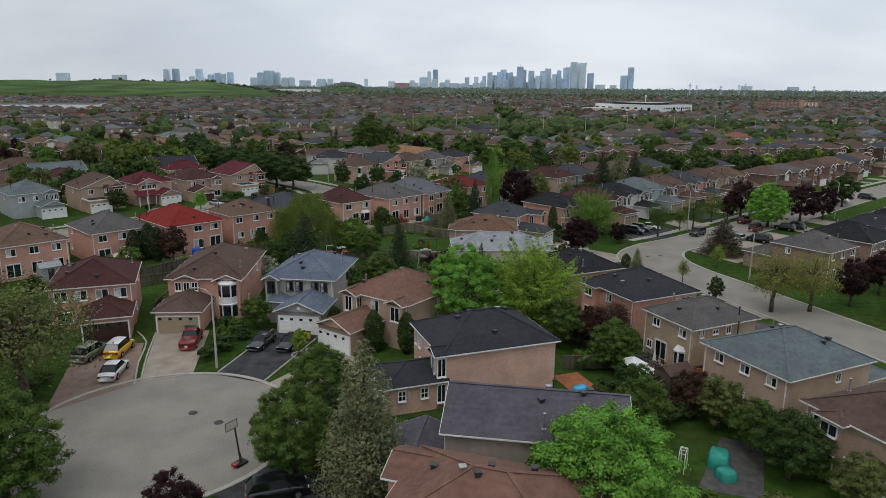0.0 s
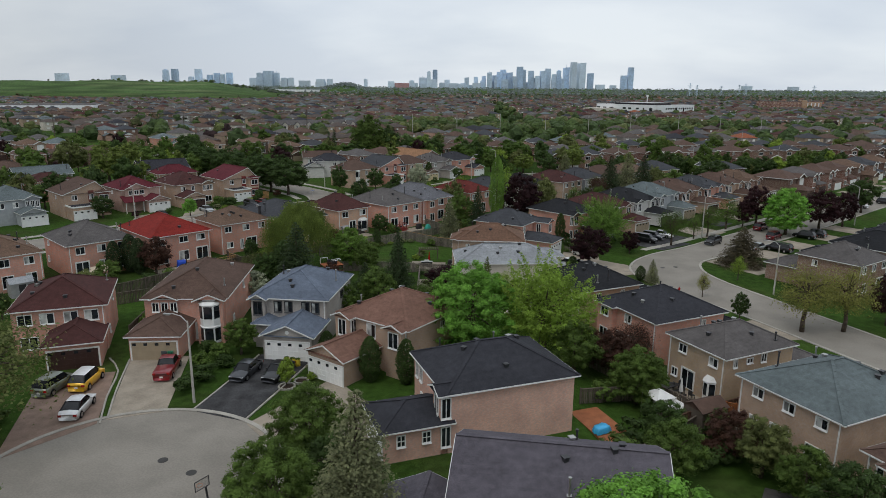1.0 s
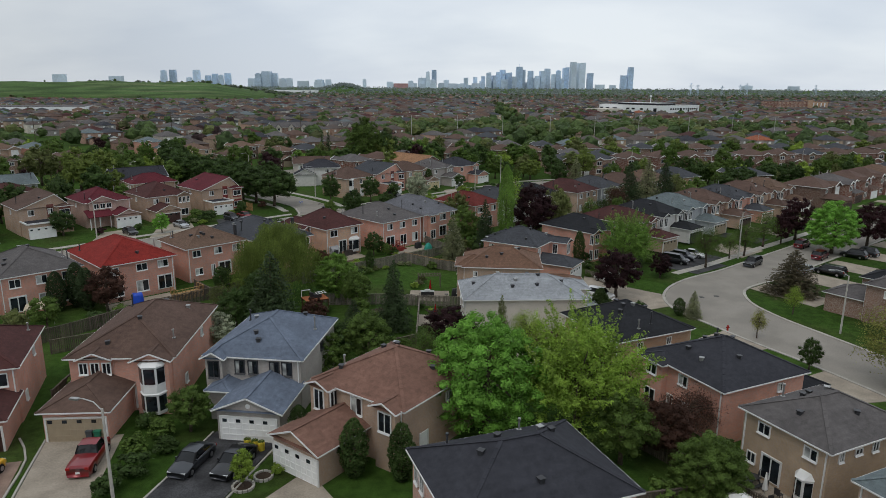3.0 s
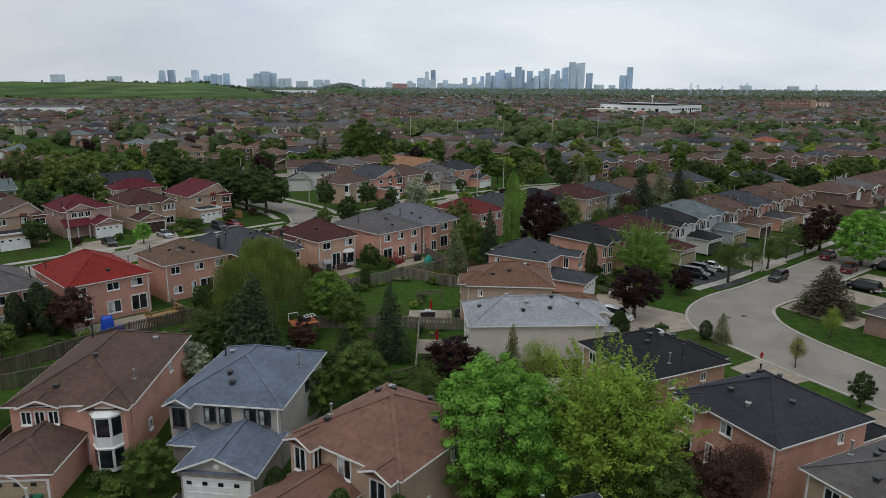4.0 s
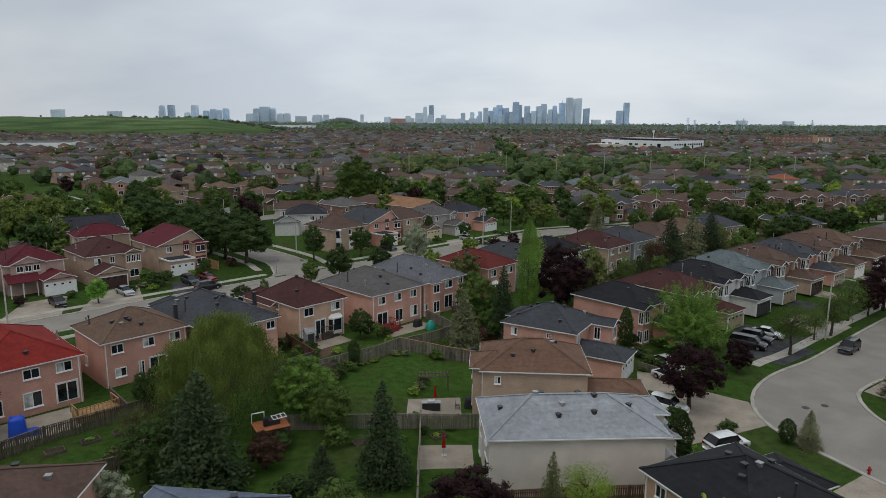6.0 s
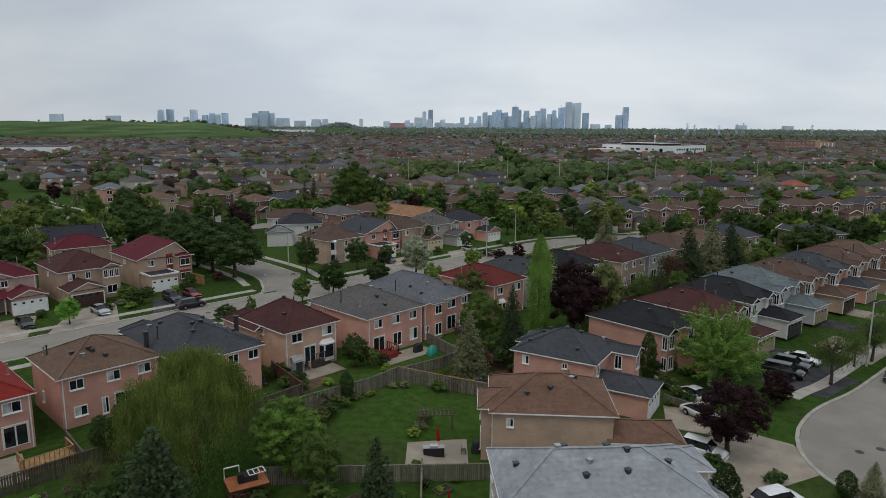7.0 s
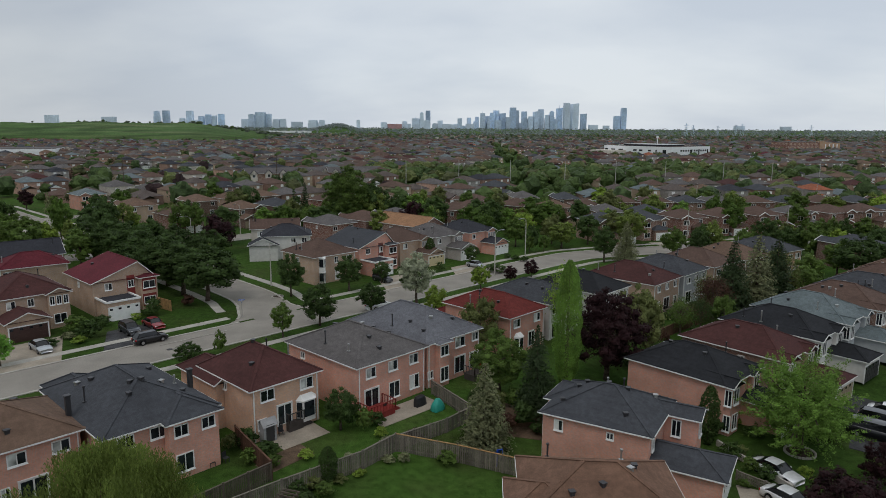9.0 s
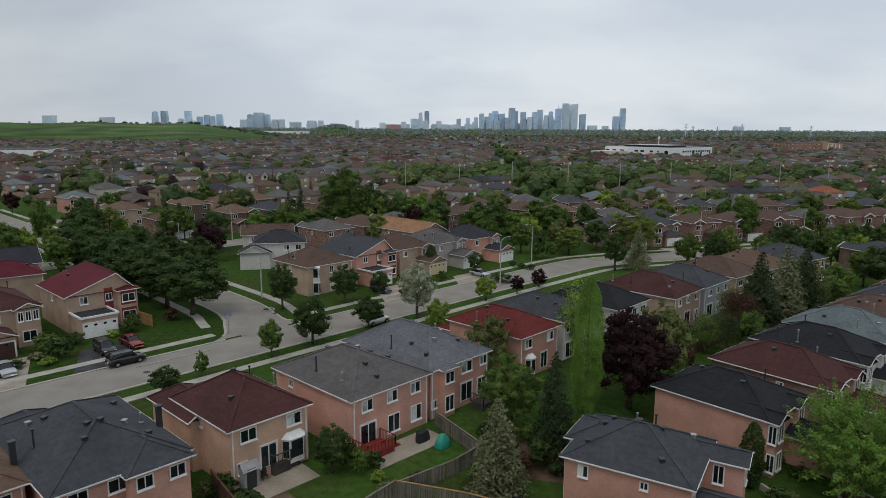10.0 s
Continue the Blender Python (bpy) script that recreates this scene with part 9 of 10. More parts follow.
def car_meshes(kind):
    """Body, glasshouse, roof panel and lamps of one shape; the nose points to +y."""
    if kind in CAR_MESH:
        return CAR_MESH[kind]
    s = SHAPES[kind]
    L, hw = s["L"], s["W"] / 2
    axles = (0.19, 0.8)
    body = Acc()
    rows = []
    n = 40
    for i in range(n + 1):
        t = i / n
        y = L / 2 - L * t
        top = interp(s["belt"], t)
        taper = 1 - 0.16 * max(0, 1 - t / 0.12) ** 2 - 0.12 * max(0, (t - 0.9) / 0.1) ** 2
        low = 0.22
        for a in axles:   # the wheel openings
            d = abs(t - a) * L
            if d < 0.4:
                low = max(low, math.sqrt(0.4 ** 2 - d ** 2) + 0.32)
        w = hw * taper
        low = min(low, top - 0.12)
        mid = max(low + 0.05, min(0.62, top - 0.06))
        ring = [(-w * 0.94, low), (-w, mid), (-w * 0.97, top - 0.05), (-w * 0.88, top), (0, top + 0.035), (w * 0.88, top), (w * 0.97, top - 0.05), (w, mid), (w * 0.94, low)]
        rows.append([len(body.v) + k for k in range(len(ring))])
        body.v += [(x, y, z) for x, z in ring]
    for a, b in zip(rows, rows[1:]):
        for k in range(len(a) - 1):
            body.f.append((a[k], a[k + 1], b[k + 1], b[k]))
            body.m.append(0)
        body.f.append((a[0], b[0], b[-1], a[-1]))
        body.m.append(0)
    for r, flip in ((rows[0], False), (rows[-1], True)):
        body.f.append(tuple(r[::-1] if flip else r))
        body.m.append(0)
    cab = s["cabin"]
    glass, roof, pillars = Acc(), Acc(), Acc()
    base_hw, top_hw = hw * 0.9, hw * 0.72
    (t0, z0), (t1, z1), (t2, z2), (t3, z3) = cab
    Y = lambda t: L / 2 - L * t
    lo = [(Y(t0), z0 - 0.03), (Y(t3), z3 - 0.03)]
    hi = [(Y(t1), z1), (Y(t2), z2)]
    A = [(-base_hw, lo[0][0], lo[0][1]), (base_hw, lo[0][0], lo[0][1]), (base_hw, lo[1][0], lo[1][1]), (-base_hw, lo[1][0], lo[1][1])]
    B = [(-top_hw, hi[0][0], hi[0][1]), (top_hw, hi[0][0], hi[0][1]), (top_hw, hi[1][0], hi[1][1]), (-top_hw, hi[1][0], hi[1][1])]
    k = len(glass.v)
    glass.v += A + B
    for f in ((1, 0, 4, 5), (2, 1, 5, 6), (3, 2, 6, 7), (0, 3, 7, 4), (4, 7, 6, 5)):
        glass.f.append(tuple(k + i for i in f))
        glass.m.append(0)
    ry0, ry1 = hi[0][0] + 0.05, hi[1][0] - 0.05
    xs = [-top_hw * 1.03, -top_hw * 0.5, 0, top_hw * 0.5, top_hw * 1.03]
    zs = [0.0, 0.045, 0.055, 0.045, 0.0]
    for y in (ry0, (ry0 + ry1) / 2, ry1):
        for x, z in zip(xs, zs):
            roof.v.append((x, y, hi[0][1] + z + (0.03 if y not in (ry0, ry1) else 0.0)))
    for r in range(2):
        for c in range(4):
            roof.f.append((r * 5 + c, r * 5 + 5 + c, r * 5 + 6 + c, r * 5 + 1 + c))
            roof.m.append(0)
    post = []
    for sx in (-1, 1):
        for pa, pb in ((A[0 if sx < 0 else 1], B[0 if sx < 0 else 1]), (A[3 if sx < 0 else 2], B[3 if sx < 0 else 2])):
            p = Acc()
            p.beam(pa, pb, 0.1, 0.07)
            post.append(p.mesh("pillar", [RUBBER]))
    wheel, rim = Acc(), Acc()
    wheel.tube((-0.11, 0, 0), (0.11, 0, 0), 0.33, 0.33, 18)
    rim.tube((-0.12, 0, 0), (0.12, 0, 0), 0.21, 0.21, 12)
    head, tail, plate_a = Acc(), Acc(), Acc()
    head.box(0, 0, 0, 0.36, 0.16, 0.14)
    tail.box(0, 0, 0, 0.3, 0.1, 0.2)
    plate_a.box(0, 0, 0, 0.32, 0.03, 0.16)
    mirror = Acc()
    mirror.box(0, 0, 0, 0.2, 0.12, 0.13)
    CAR_MESH[kind] = dict(body=body, glass=glass.mesh("window", [CARGLASS]), roof=roof, post=post, wheel=wheel.mesh("wheel", [RUBBER], smooth=False), rim=rim.mesh("rim", [CHROME]),
                          head=head.mesh("headlight", [CLEARLAMP]), tail=tail.mesh("taillight", [REDLAMP]), plate=plate_a.mesh("number_plate", [WHITE]), mirror=mirror, axles=axles, L=L, hw=hw, A=A, belt=s["belt"], z0=z0, t0=t0)
    return CAR_MESH[kind]


def car(kind, colour, c, x, y, heading, label, roof_colour=None, z=0.05):
    """heading: degrees, the way the nose points."""
    d = car_meshes(kind)
    mat = paint(colour + "_car_paint", c)
    t = empty("car", pose(x, y, z, 0, 0, heading - 90), label, "car", "parked cars")
    key = ("body", colour)
    if key not in d:
        d[key] = (d["body"].mesh("body", [mat], smooth=True), d["roof"].mesh("roof", [paint((roof_colour or colour) + "_car_paint", (0.7, 0.7, 0.7) if roof_colour else c)], smooth=True), d["mirror"].mesh("mirror", [mat]))
    body, roof, mirror = d[key]
    part("body", body, [], t)
    part("roof", roof, [], t)
    part("window", d["glass"], [], t)
    for p in d["post"]:
        part("pillar", p, [], t)
    L, hw = d["L"], d["hw"]
    for a in d["axles"]:
        for s in (-1, 1):
            w = part("wheel", d["wheel"], [], t, m=pose(s * (hw - 0.1), L / 2 - L * a, 0.33))
            part("rim", d["rim"], [], w)
    for s in (-1, 1):
        part("headlight", d["head"], [], t, m=pose(s * hw * 0.66, L / 2 - 0.12, interp(d["belt"], 0.02) - 0.06))
        part("taillight", d["tail"], [], t, m=pose(s * hw * 0.74, -L / 2 + 0.04, interp(d["belt"], 0.98) - 0.16))
        part("mirror", mirror, [], t, m=pose(s * (hw + 0.02), L / 2 - L * (d["t0"] + 0.07), d["z0"] + 0.1))
    part("number_plate", d["plate"], [], t, m=pose(0, -L / 2 - 0.01, 0.6))
    return t


BLACK, DKGREY, WHITEC, SILVER, REDC = (0.008, 0.008, 0.01), (0.03, 0.033, 0.04), (0.75, 0.75, 0.74), (0.42, 0.44, 0.46), (0.22, 0.008, 0.012)
car("suv", "sage", (0.16, 0.18, 0.14), -39.6, 70.6, 82, "grey-green older estate car on a reddish driveway")
car("suv", "yellow", (0.75, 0.42, 0.02), -37.0, 71.9, 92, "yellow off-road car with a white roof", "white")
car("sedan", "white", WHITEC, -34.8, 66.0, 96, "white saloon car parked on a reddish driveway")
car("pickup", "red", REDC, -29.9, 74.9, 98, "dark red pickup truck on a pale driveway")
car("sedan", "dark_grey", DKGREY, -21.4, 74.6, 258, "dark grey saloon car on a black driveway")
car("sedan", "black", BLACK, -17.9, 74.4, 255, "black saloon car on a black driveway")
car("suv", "black", BLACK, -12.3, 44.6, 20, "black car parked on a dark driveway")
car("sedan", "white", WHITEC, 24.9, 130.0, 300, "white saloon car on a pale drive")
car("suv", "white", WHITEC, 21.8, 121.2, 320, "white car on a pale forecourt")
car("sedan", "white", WHITEC, 26.2, 135.0, 300, "white car beside a brick garage")
car("suv", "white", WHITEC, 24.6, 112.2, 20, "white van-like car with roof bars on a pale forecourt")
car("suv", "black", BLACK, 53.0, 139.8, 222, "black car parked at the kerb")
car("van", "black", BLACK, 39.9, 141.2, 320, "black van on a grey driveway")
car("suv", "dark_grey", DKGREY, 42.2, 143.8, 318, "dark grey car among others on a driveway")
car("sedan", "white", WHITEC, 44.8, 146.0, 318, "white car among others on a driveway")
car("suv", "wine", (0.12, 0.006, 0.012), 69.0, 154.0, 42, "wine-red car at the kerb of the bending street")
car("suv", "wine", (0.12, 0.006, 0.012), 67.6, 145.0, 42, "wine-red car parked near a maple")
car("van", "black", BLACK, 63.4, 134.2, 128, "black van parked inside the bend")
car("sedan", "silver", SILVER, 59.9, 135.2, 40, "silver car parked at the kerb inside the bend")
car("suv", "black", BLACK, 74.4, 146.0, 128, "black car on a pale drive near a maple")
car("suv", "dark_grey", DKGREY, 77.4, 147.6, 128, "dark grey car beside a black one on a drive")
car("suv", "white", WHITEC, 109.0, 183.6, 310, "white car on a drive across the bending street")
car("suv", "black", BLACK, 120.0, 189.2, 310, "black car on a drive across the bending street")
car("suv", "dark_grey", DKGREY, -49.9, 177.6, 315, "dark grey car before a white garage door")
car("sedan", "red", REDC, -47.6, 180.6, 318, "dark red car half behind a shrub")
car("suv", "black", BLACK, -45.0, 173.2, 46, "black car along the kerb of the straight street")
car("sedan", "silver", SILVER, -58.4, 169.4, 318, "silver saloon car on a pale driveway by a shrub")
car("sedan", "black", BLACK, -66.2, 162.0, 316, "black car on a pale driveway")
car("suv", "white", WHITEC, -14.0, 191.6, 46, "white car with a black roof along the street")
car("suv", "dark_grey", DKGREY, -15.0, 212.4, 315, "dark car before a white garage")
car("sedan", "silver", SILVER, 4.6, 226.6, 316, "silver car before a hedge")
car("van", "silver", SILVER, 81.5, 274.6, 275, "silver van on a far driveway")
car("sedan", "white", WHITEC, 110.0, 279.0, 272, "white car on a far driveway")


# ---- fences ----
def fence(pts, h, mat, label, board=0.14, gap=0.055, cap=None, group="garden fences"):
    """Upright boards between posts, with rails, along a line."""
    f = empty("fence", pose(pts[0][0], pts[0][1], 0), label, "fence", group)
    p = [Vector(q) for q in laid([(a, b, 0) for a, b in pts])]
    rs = random.Random(int(p[0].x * 17 + p[0].y))
    o = p[0]
    boards = Acc()
    for a, b in zip(p, p[1:]):
        d = b - a
        u = d.normalized()
        n = Vector((-u.y, u.x, 0))
        k = max(1, round(d.length / 2.4))
        for i in range(k + 1):
            q = a.lerp(b, i / k) - o
            post = Acc()
            post.box(0, 0, (h + 0.14) / 2, 0.12, 0.12, h + 0.14)
            part("post", post, mat, f, m=pose(q.x, q.y, q.z, 0, 0, math.degrees(math.atan2(u.y, u.x))))
        for z in (0.35, h - 0.25):
            r = Acc()
            r.beam(a - o + n * 0.05 + Vector((0, 0, z)), b - o + n * 0.05 + Vector((0, 0, z)), 0.05, 0.09)
            part("rail", r, mat, f)
        r = Acc()
        r.beam(a - o + Vector((0, 0, h + 0.03)), b - o + Vector((0, 0, h + 0.03)), 0.16, 0.05)
        part("cap_rail", r, cap or mat, f)
        m = int(d.length / (board + gap))
        for i in range(m):
            q = a.lerp(b, (i + 0.5) / m) - o - n * 0.03
            boards.box(0, 0, 0, board, 0.025, h - 0.06 + rs.uniform(-0.03, 0.03), m=pose(q.x, q.y, q.z + h / 2, 0, 0, math.degrees(math.atan2(u.y, u.x))))
    tagged(part("board", boards, mat, f), kind="stuff")
    return f


GREYFENCE = shingle("grey_weathered_boards", (0.165, 0.145, 0.12), var=0.3)
fence([(-23.0, 126.4), (-16.8, 131.9), (-10.7, 136.9), (-7.9, 140.4)], 1.8, GREYFENCE, "weathered grey board fence round the lawn")
fence([(-7.9, 140.4), (-2.0, 137.5), (3.9, 134.6)], 1.8, GREYFENCE, "weathered board fence with a fresh pine cap rail", cap=PINEWOOD)
fence([(-7.9, 140.6), (-3.0, 144.4), (-0.4, 147.4)], 1.5, GREYFENCE, "low grey board fence beside a concrete patio")
fence([(-0.4, 147.4), (-4.6, 154.4)], 1.7, GREYFENCE, "grey fence between two brick houses")
fence([(-18.4, 116.2), (-8.0, 116.6), (1.7, 116.5)], 1.6, GREYFENCE, "grey board fence along the lawn's lower edge")
fence([(-50.0, 99.6), (-46.8, 103.4), (-40.1, 113.2), (-31.7, 121.6), (-23.0, 129.6), (-18.4, 135.0)], 1.7, FENCEWOOD, "long dark brown board fence behind back gardens")
fence([(-23.6, 142.0), (-18.4, 135.0)], 1.8, REDWOOD, "reddish-brown board fence between two gardens")
fence([(-38.8, 123.4), (-34.6, 118.8)], 1.5, FENCEWOOD, "short dark fence between two gardens")
fence([(-31.2, 134.4), (-26.6, 126.6)], 1.5, FENCEWOOD, "short dark fence between brick houses")
fence([(0.8, 101.6), (8.0, 101.9), (15.2, 102.4)], 1.8, REDWOOD, "red-brown board fence along a stucco house")
fence([(14.6, 79.4), (20.7, 69.5), (25.4, 62.6), (29.4, 53.4)], 1.6, FENCEWOOD, "dark weathered fence behind tan brick houses")
fence([(24.6, 66.0), (28.6, 63.9)], 1.8, plain("orange_stained_fence", (0.3, 0.11, 0.04), 0.8, var=0.2), "orange-stained board fence beside a patio")
fence([(-46.0, 97.6), (-38.0, 103.0), (-30.4, 107.6)], 1.7, FENCEWOOD, "dark board fence behind a lawn")
fence([(-38.4, 84.6), (-39.4, 96.0), (-40.0, 101.6)], 1.7, FENCEWOOD, "side fence beside a narrow lawn")
fence([(-4.2, 101.0), (-4.4, 117.6)], 1.5, GREYFENCE, "grey fence between two back gardens")
fence([(-10.4, 96.6), (-4.2, 101.0)], 1.5, FENCEWOOD, "dark fence behind shrubs")
fence([(13.0, 68.4), (20.7, 69.5)], 1.6, FENCEWOOD, "dark fence beside a deck")
fence([(9.8, 53.4), (17.4, 58.6), (22.4, 63.0)], 1.6, FENCEWOOD, "dark fence under trees")
fence([(16.6, 85.0), (12.6, 92.6), (11.6, 94.4)], 1.7, FENCEWOOD, "brown fence behind a black-roofed house")
fence([(26.0, 172.0), (33.0, 179.0), (41.0, 186.0)], 1.7, REDWOOD, "reddish board fence behind a dark-red-roofed house")
fence([(41.0, 186.0), (45.6, 181.6)], 1.7, REDWOOD, "reddish board fence beside firs")
fence([(10.0, 146.0), (16.0, 152.6)], 1.6, FENCEWOOD, "grey-brown fence beside a purple tree")
fence([(-53.4, 193.4), (-48.4, 189.6)], 1.8, PINEWOOD, "tan board gate beside a red-trimmed house")
fence([(22.4, 134.4), (27.4, 128.6)], 0.9, GREYFENCE, "low grey fence above a small retaining wall")

# ---- lamps, signs and street things ----
POLEC = plain("pale_concrete_pole", (0.42, 0.4, 0.36), 0.8, var=0.12)


def street_lamp(x, y, h, arm, turn, mat=None, lean=0.0):
    t = empty("street_lamp", pose(x, y, 0, lean, 0, turn), "pale concrete street lamp with a curved arm", "street lamp", "street lamps")
    a = Acc()
    a.tube((0, 0, -0.1), (0, 0, h), 0.14, 0.08, 10)
    part("pole", a, mat or POLEC, t)
    b = Acc()
    pts = [(0, 0, h - 0.15), (arm * 0.35, 0, h + 0.45), (arm * 0.8, 0, h + 0.62), (arm, 0, h + 0.58)]
    b.pipe(pts, 0.045, 6)
    part("arm", b, GREYMETAL, t)
    c = Acc()
    c.box(arm + 0.28, 0, h + 0.54, 0.66, 0.26, 0.14)
    part("lamp_head", c, GREYMETAL, t)
    return t


street_lamp(-24.6, 68.0, 8.4, 1.8, 170)
street_lamp(52.6, 144.8, 9.0, 2.4, 320)
street_lamp(8.0, 217.6, 9.0, 2.2, 45)
street_lamp(-36.2, 208.0, 8.5, 2.2, 225)
street_lamp(49.2, 106.4, 8.0, 1.8, 160)
street_lamp(93.4, 160.2, 9.0, 2.4, 140)
street_lamp(-67.0, 150.2, 8.5, 2.0, 130)
street_lamp(66.0, 266.0, 9.0, 2.2, 270)
street_lamp(17.0, 238.0, 9.0, 2.2, 225)
street_lamp(-64.0, 243.0, 8.5, 2.0, 225)
for lx, ly in ((96, 270), (130, 272), (-95, 262), (-30, 300), (-60, 270), (60, 346), (100, 349), (150, 352), (-80, 330), (-10, 340)):
    street_lamp(lx, ly, 8.5, 2.0, 250)


def clear_plastic():
    m, n, l, b = nodes_of("clear_plastic")
    b.inputs["Transmission Weight"].default_value, b.inputs["Roughness"].default_value, b.inputs["IOR"].default_value = 1.0, 0.05, 1.05
    b.inputs["Base Color"].default_value = (0.8, 0.8, 0.8, 1)
    return m


CLEAR = clear_plastic()


def basketball_hoop(x, y):
    t = empty("basketball_hoop", pose(x, y, 0, 0, 0, 238), "portable basketball hoop with a clear backboard at the kerb", "basketball hoop")
    a = Acc()
    a.box(0, 0, 0.12, 1.1, 0.75, 0.24)
    part("base", a, DARKPLASTIC, t)
    b = Acc()
    b.beam((0, 0.1, 0.2), (0, -0.35, 3.2), 0.1, 0.1)
    b.beam((0, 0.45, 0.2), (0, -0.05, 1.4), 0.05, 0.05)
    part("pole", b, DARKTRIM, t)
    for u, z, wx, hz in ((0, 2.92, 1.2, 0.05), (0, 3.63, 1.2, 0.05), (-0.58, 3.28, 0.05, 0.66), (0.58, 3.28, 0.05, 0.66)):
        c = Acc()
        c.box(u, -0.72, z, wx, 0.04, hz)
        part("backboard_edge", c, DARKTRIM, t)
    g = Acc()
    g.box(0, -0.72, 3.28, 1.1, 0.015, 0.64)
    part("backboard", g, CLEAR, t)
    d = Acc()
    for i in range(12):
        p, q = 2 * math.pi * i / 12, 2 * math.pi * (i + 1) / 12
        d.tube((0.23 * math.cos(p), -1.02 + 0.23 * math.sin(p), 3.05), (0.23 * math.cos(q), -1.02 + 0.23 * math.sin(q), 3.05), 0.015, 0.015, 5, caps=False)
    part("rim", d, plain("orange_rim", (0.5, 0.12, 0.03), 0.5, bump=0), t)
    e = Acc()
    e.box(0.55, 0.1, 0.28, 0.5, 0.4, 0.2)
    part("weight_bag", e, REDLAMP, t)


basketball_hoop(-16.4, 48.9)


def round_thing(name, x, y, r, h, mat, label, category, z=0.0, seg=16, top=None, kind=""):
    a = Acc()
    a.tube((0, 0, z), (0, 0, z + h), r, top if top is not None else r, seg)
    return tagged(part(name, a, mat, m=pose(x, y, 0)), label, category, kind=kind)


for mx, my in ((-23.4, 57.6), (-20.4, 55.8), (37.2, 121.4), (39.6, 121.8), (-41.0, 170.0)):
    round_thing("manhole_cover", mx, my, 0.42, 0.02, plain("dark_iron", (0.06, 0.058, 0.055), 0.6, 0.5, var=0.2), "dark iron manhole cover in the street", "manhole cover", Z_ROAD + 0.002)


def hydrant(x, y):
    t = empty("fire_hydrant", pose(x, y, 0), "red fire hydrant on a grass verge", "fire hydrant")
    a = Acc()
    a.tube((0, 0, 0), (0, 0, 0.7), 0.13, 0.12, 10)
    a.tube((0, 0, 0.7), (0, 0, 0.86), 0.16, 0.06, 10)
    part("barrel", a, REDLAMP, t)
    b = Acc()
    b.tube((-0.24, 0, 0.52), (0.24, 0, 0.52), 0.07, 0.07, 8)
    part("outlet", b, REDLAMP, t)


hydrant(35.2, 107.2)


def street_sign(x, y):
    t = empty("street_sign", pose(x, y, 0, 0, 0, 20), "blue street name sign on a metal post", "street sign")
    a = Acc()
    a.tube((0, 0, 0), (0, 0, 3.0), 0.04, 0.04, 8)
    part("post", a, GREYMETAL, t)
    for z, r in ((2.9, 0), (2.65, 90)):
        b = Acc()
        b.box(0, 0, 0, 0.95, 0.03, 0.2)
        s = part("name_plate", b, plain("blue_sign", (0.03, 0.1, 0.4), 0.4, bump=0), t, m=pose(0, 0, z, 0, 0, r))
        c = Acc()
        c.box(0, 0, 0, 0.7, 0.045, 0.08)
        part("writing_bar", c, WHITE, s)


street_sign(-35.6, 186.2)


# ---- garden and yard things ----
def deck(x, y, yaw, w, d, h, mat, label, stairs=True, rails=True):
    t = empty("deck", pose(x, y, 0, 0, 0, yaw), label, "deck")
    k = int(w / 0.16)
    me = Acc()
    me.box(0, 0, h - 0.02, 0.145, d, 0.04)
    me = me.mesh("plank", [mat])
    for i in range(k):
        part("plank", me, [], t, m=pose(-w / 2 + w * (i + 0.5) / k, 0, 0))
    sk = Acc()
    sk.box(0, 0, (h - 0.05) / 2, w - 0.1, d - 0.1, h - 0.05)
    part("skirt", sk, mat, t)
    post = Acc()
    post.box(0, 0, h + 0.5, 0.1, 0.1, 1.0)
    post = post.mesh("post", [mat])
    bal = Acc()
    bal.box(0, 0, h + 0.48, 0.05, 0.05, 0.85)
    bal = bal.mesh("baluster", [mat])
    for (ax, ay), (bx, by) in (((-w / 2, -d / 2), (w / 2, -d / 2)), ((-w / 2, -d / 2), (-w / 2, d / 2)), ((w / 2, -d / 2), (w / 2, d / 2))) if rails else ():
        n = max(2, int(math.hypot(bx - ax, by - ay) / 0.4))
        r = Acc()
        r.beam((ax, ay, h + 0.97), (bx, by, h + 0.97), 0.12, 0.05)
        part("rail", r, mat, t)
        for i in range(n + 1):
            part("post" if i in (0, n) else "baluster", post if i in (0, n) else bal, [], t, m=pose(ax + (bx - ax) * i / n, ay + (by - ay) * i / n, 0))
    if stairs:
        for i in range(4):
            s = Acc()
            s.box(w / 2 + 0.2 + 0.28 * i, 0, h * (1 - (i + 1) / 5) / 2 + 0.02, 0.3, 1.1, h * (1 - (i + 1) / 5) + 0.02)
            part("step", s, mat, t)


REDDECK = plain("red_stained_deck", (0.2, 0.025, 0.02), 0.65, var=0.15)
GREYDECK = plain("dark_stained_deck", (0.06, 0.05, 0.045), 0.7, var=0.2)
ORANGEDECK = plain("orange_stained_deck", (0.34, 0.12, 0.05), 0.7, var=0.15)
deck(-10.4, 148.6, 46, 3.4, 2.2, 0.7, REDDECK, "red-stained wooden deck with railings behind a brick house")
deck(-18.8, 145.4, 46, 1.8, 1.6, 1.0, GREYDECK, "dark wooden landing with steps behind a buff house")
deck(-38.4, 119.4, 46, 4.0, 2.2, 0.7, PINEWOOD, "fresh pine deck with railings behind a red-roofed house")
deck(-31.4, 130.2, 46, 3.2, 1.8, 0.6, PINEWOOD, "small pine deck with railings behind a brick house")
deck(40.2, 190.6, 46, 5.2, 4.4, 0.6, REDWOOD, "brown timber deck behind a red-roofed house", True, False)
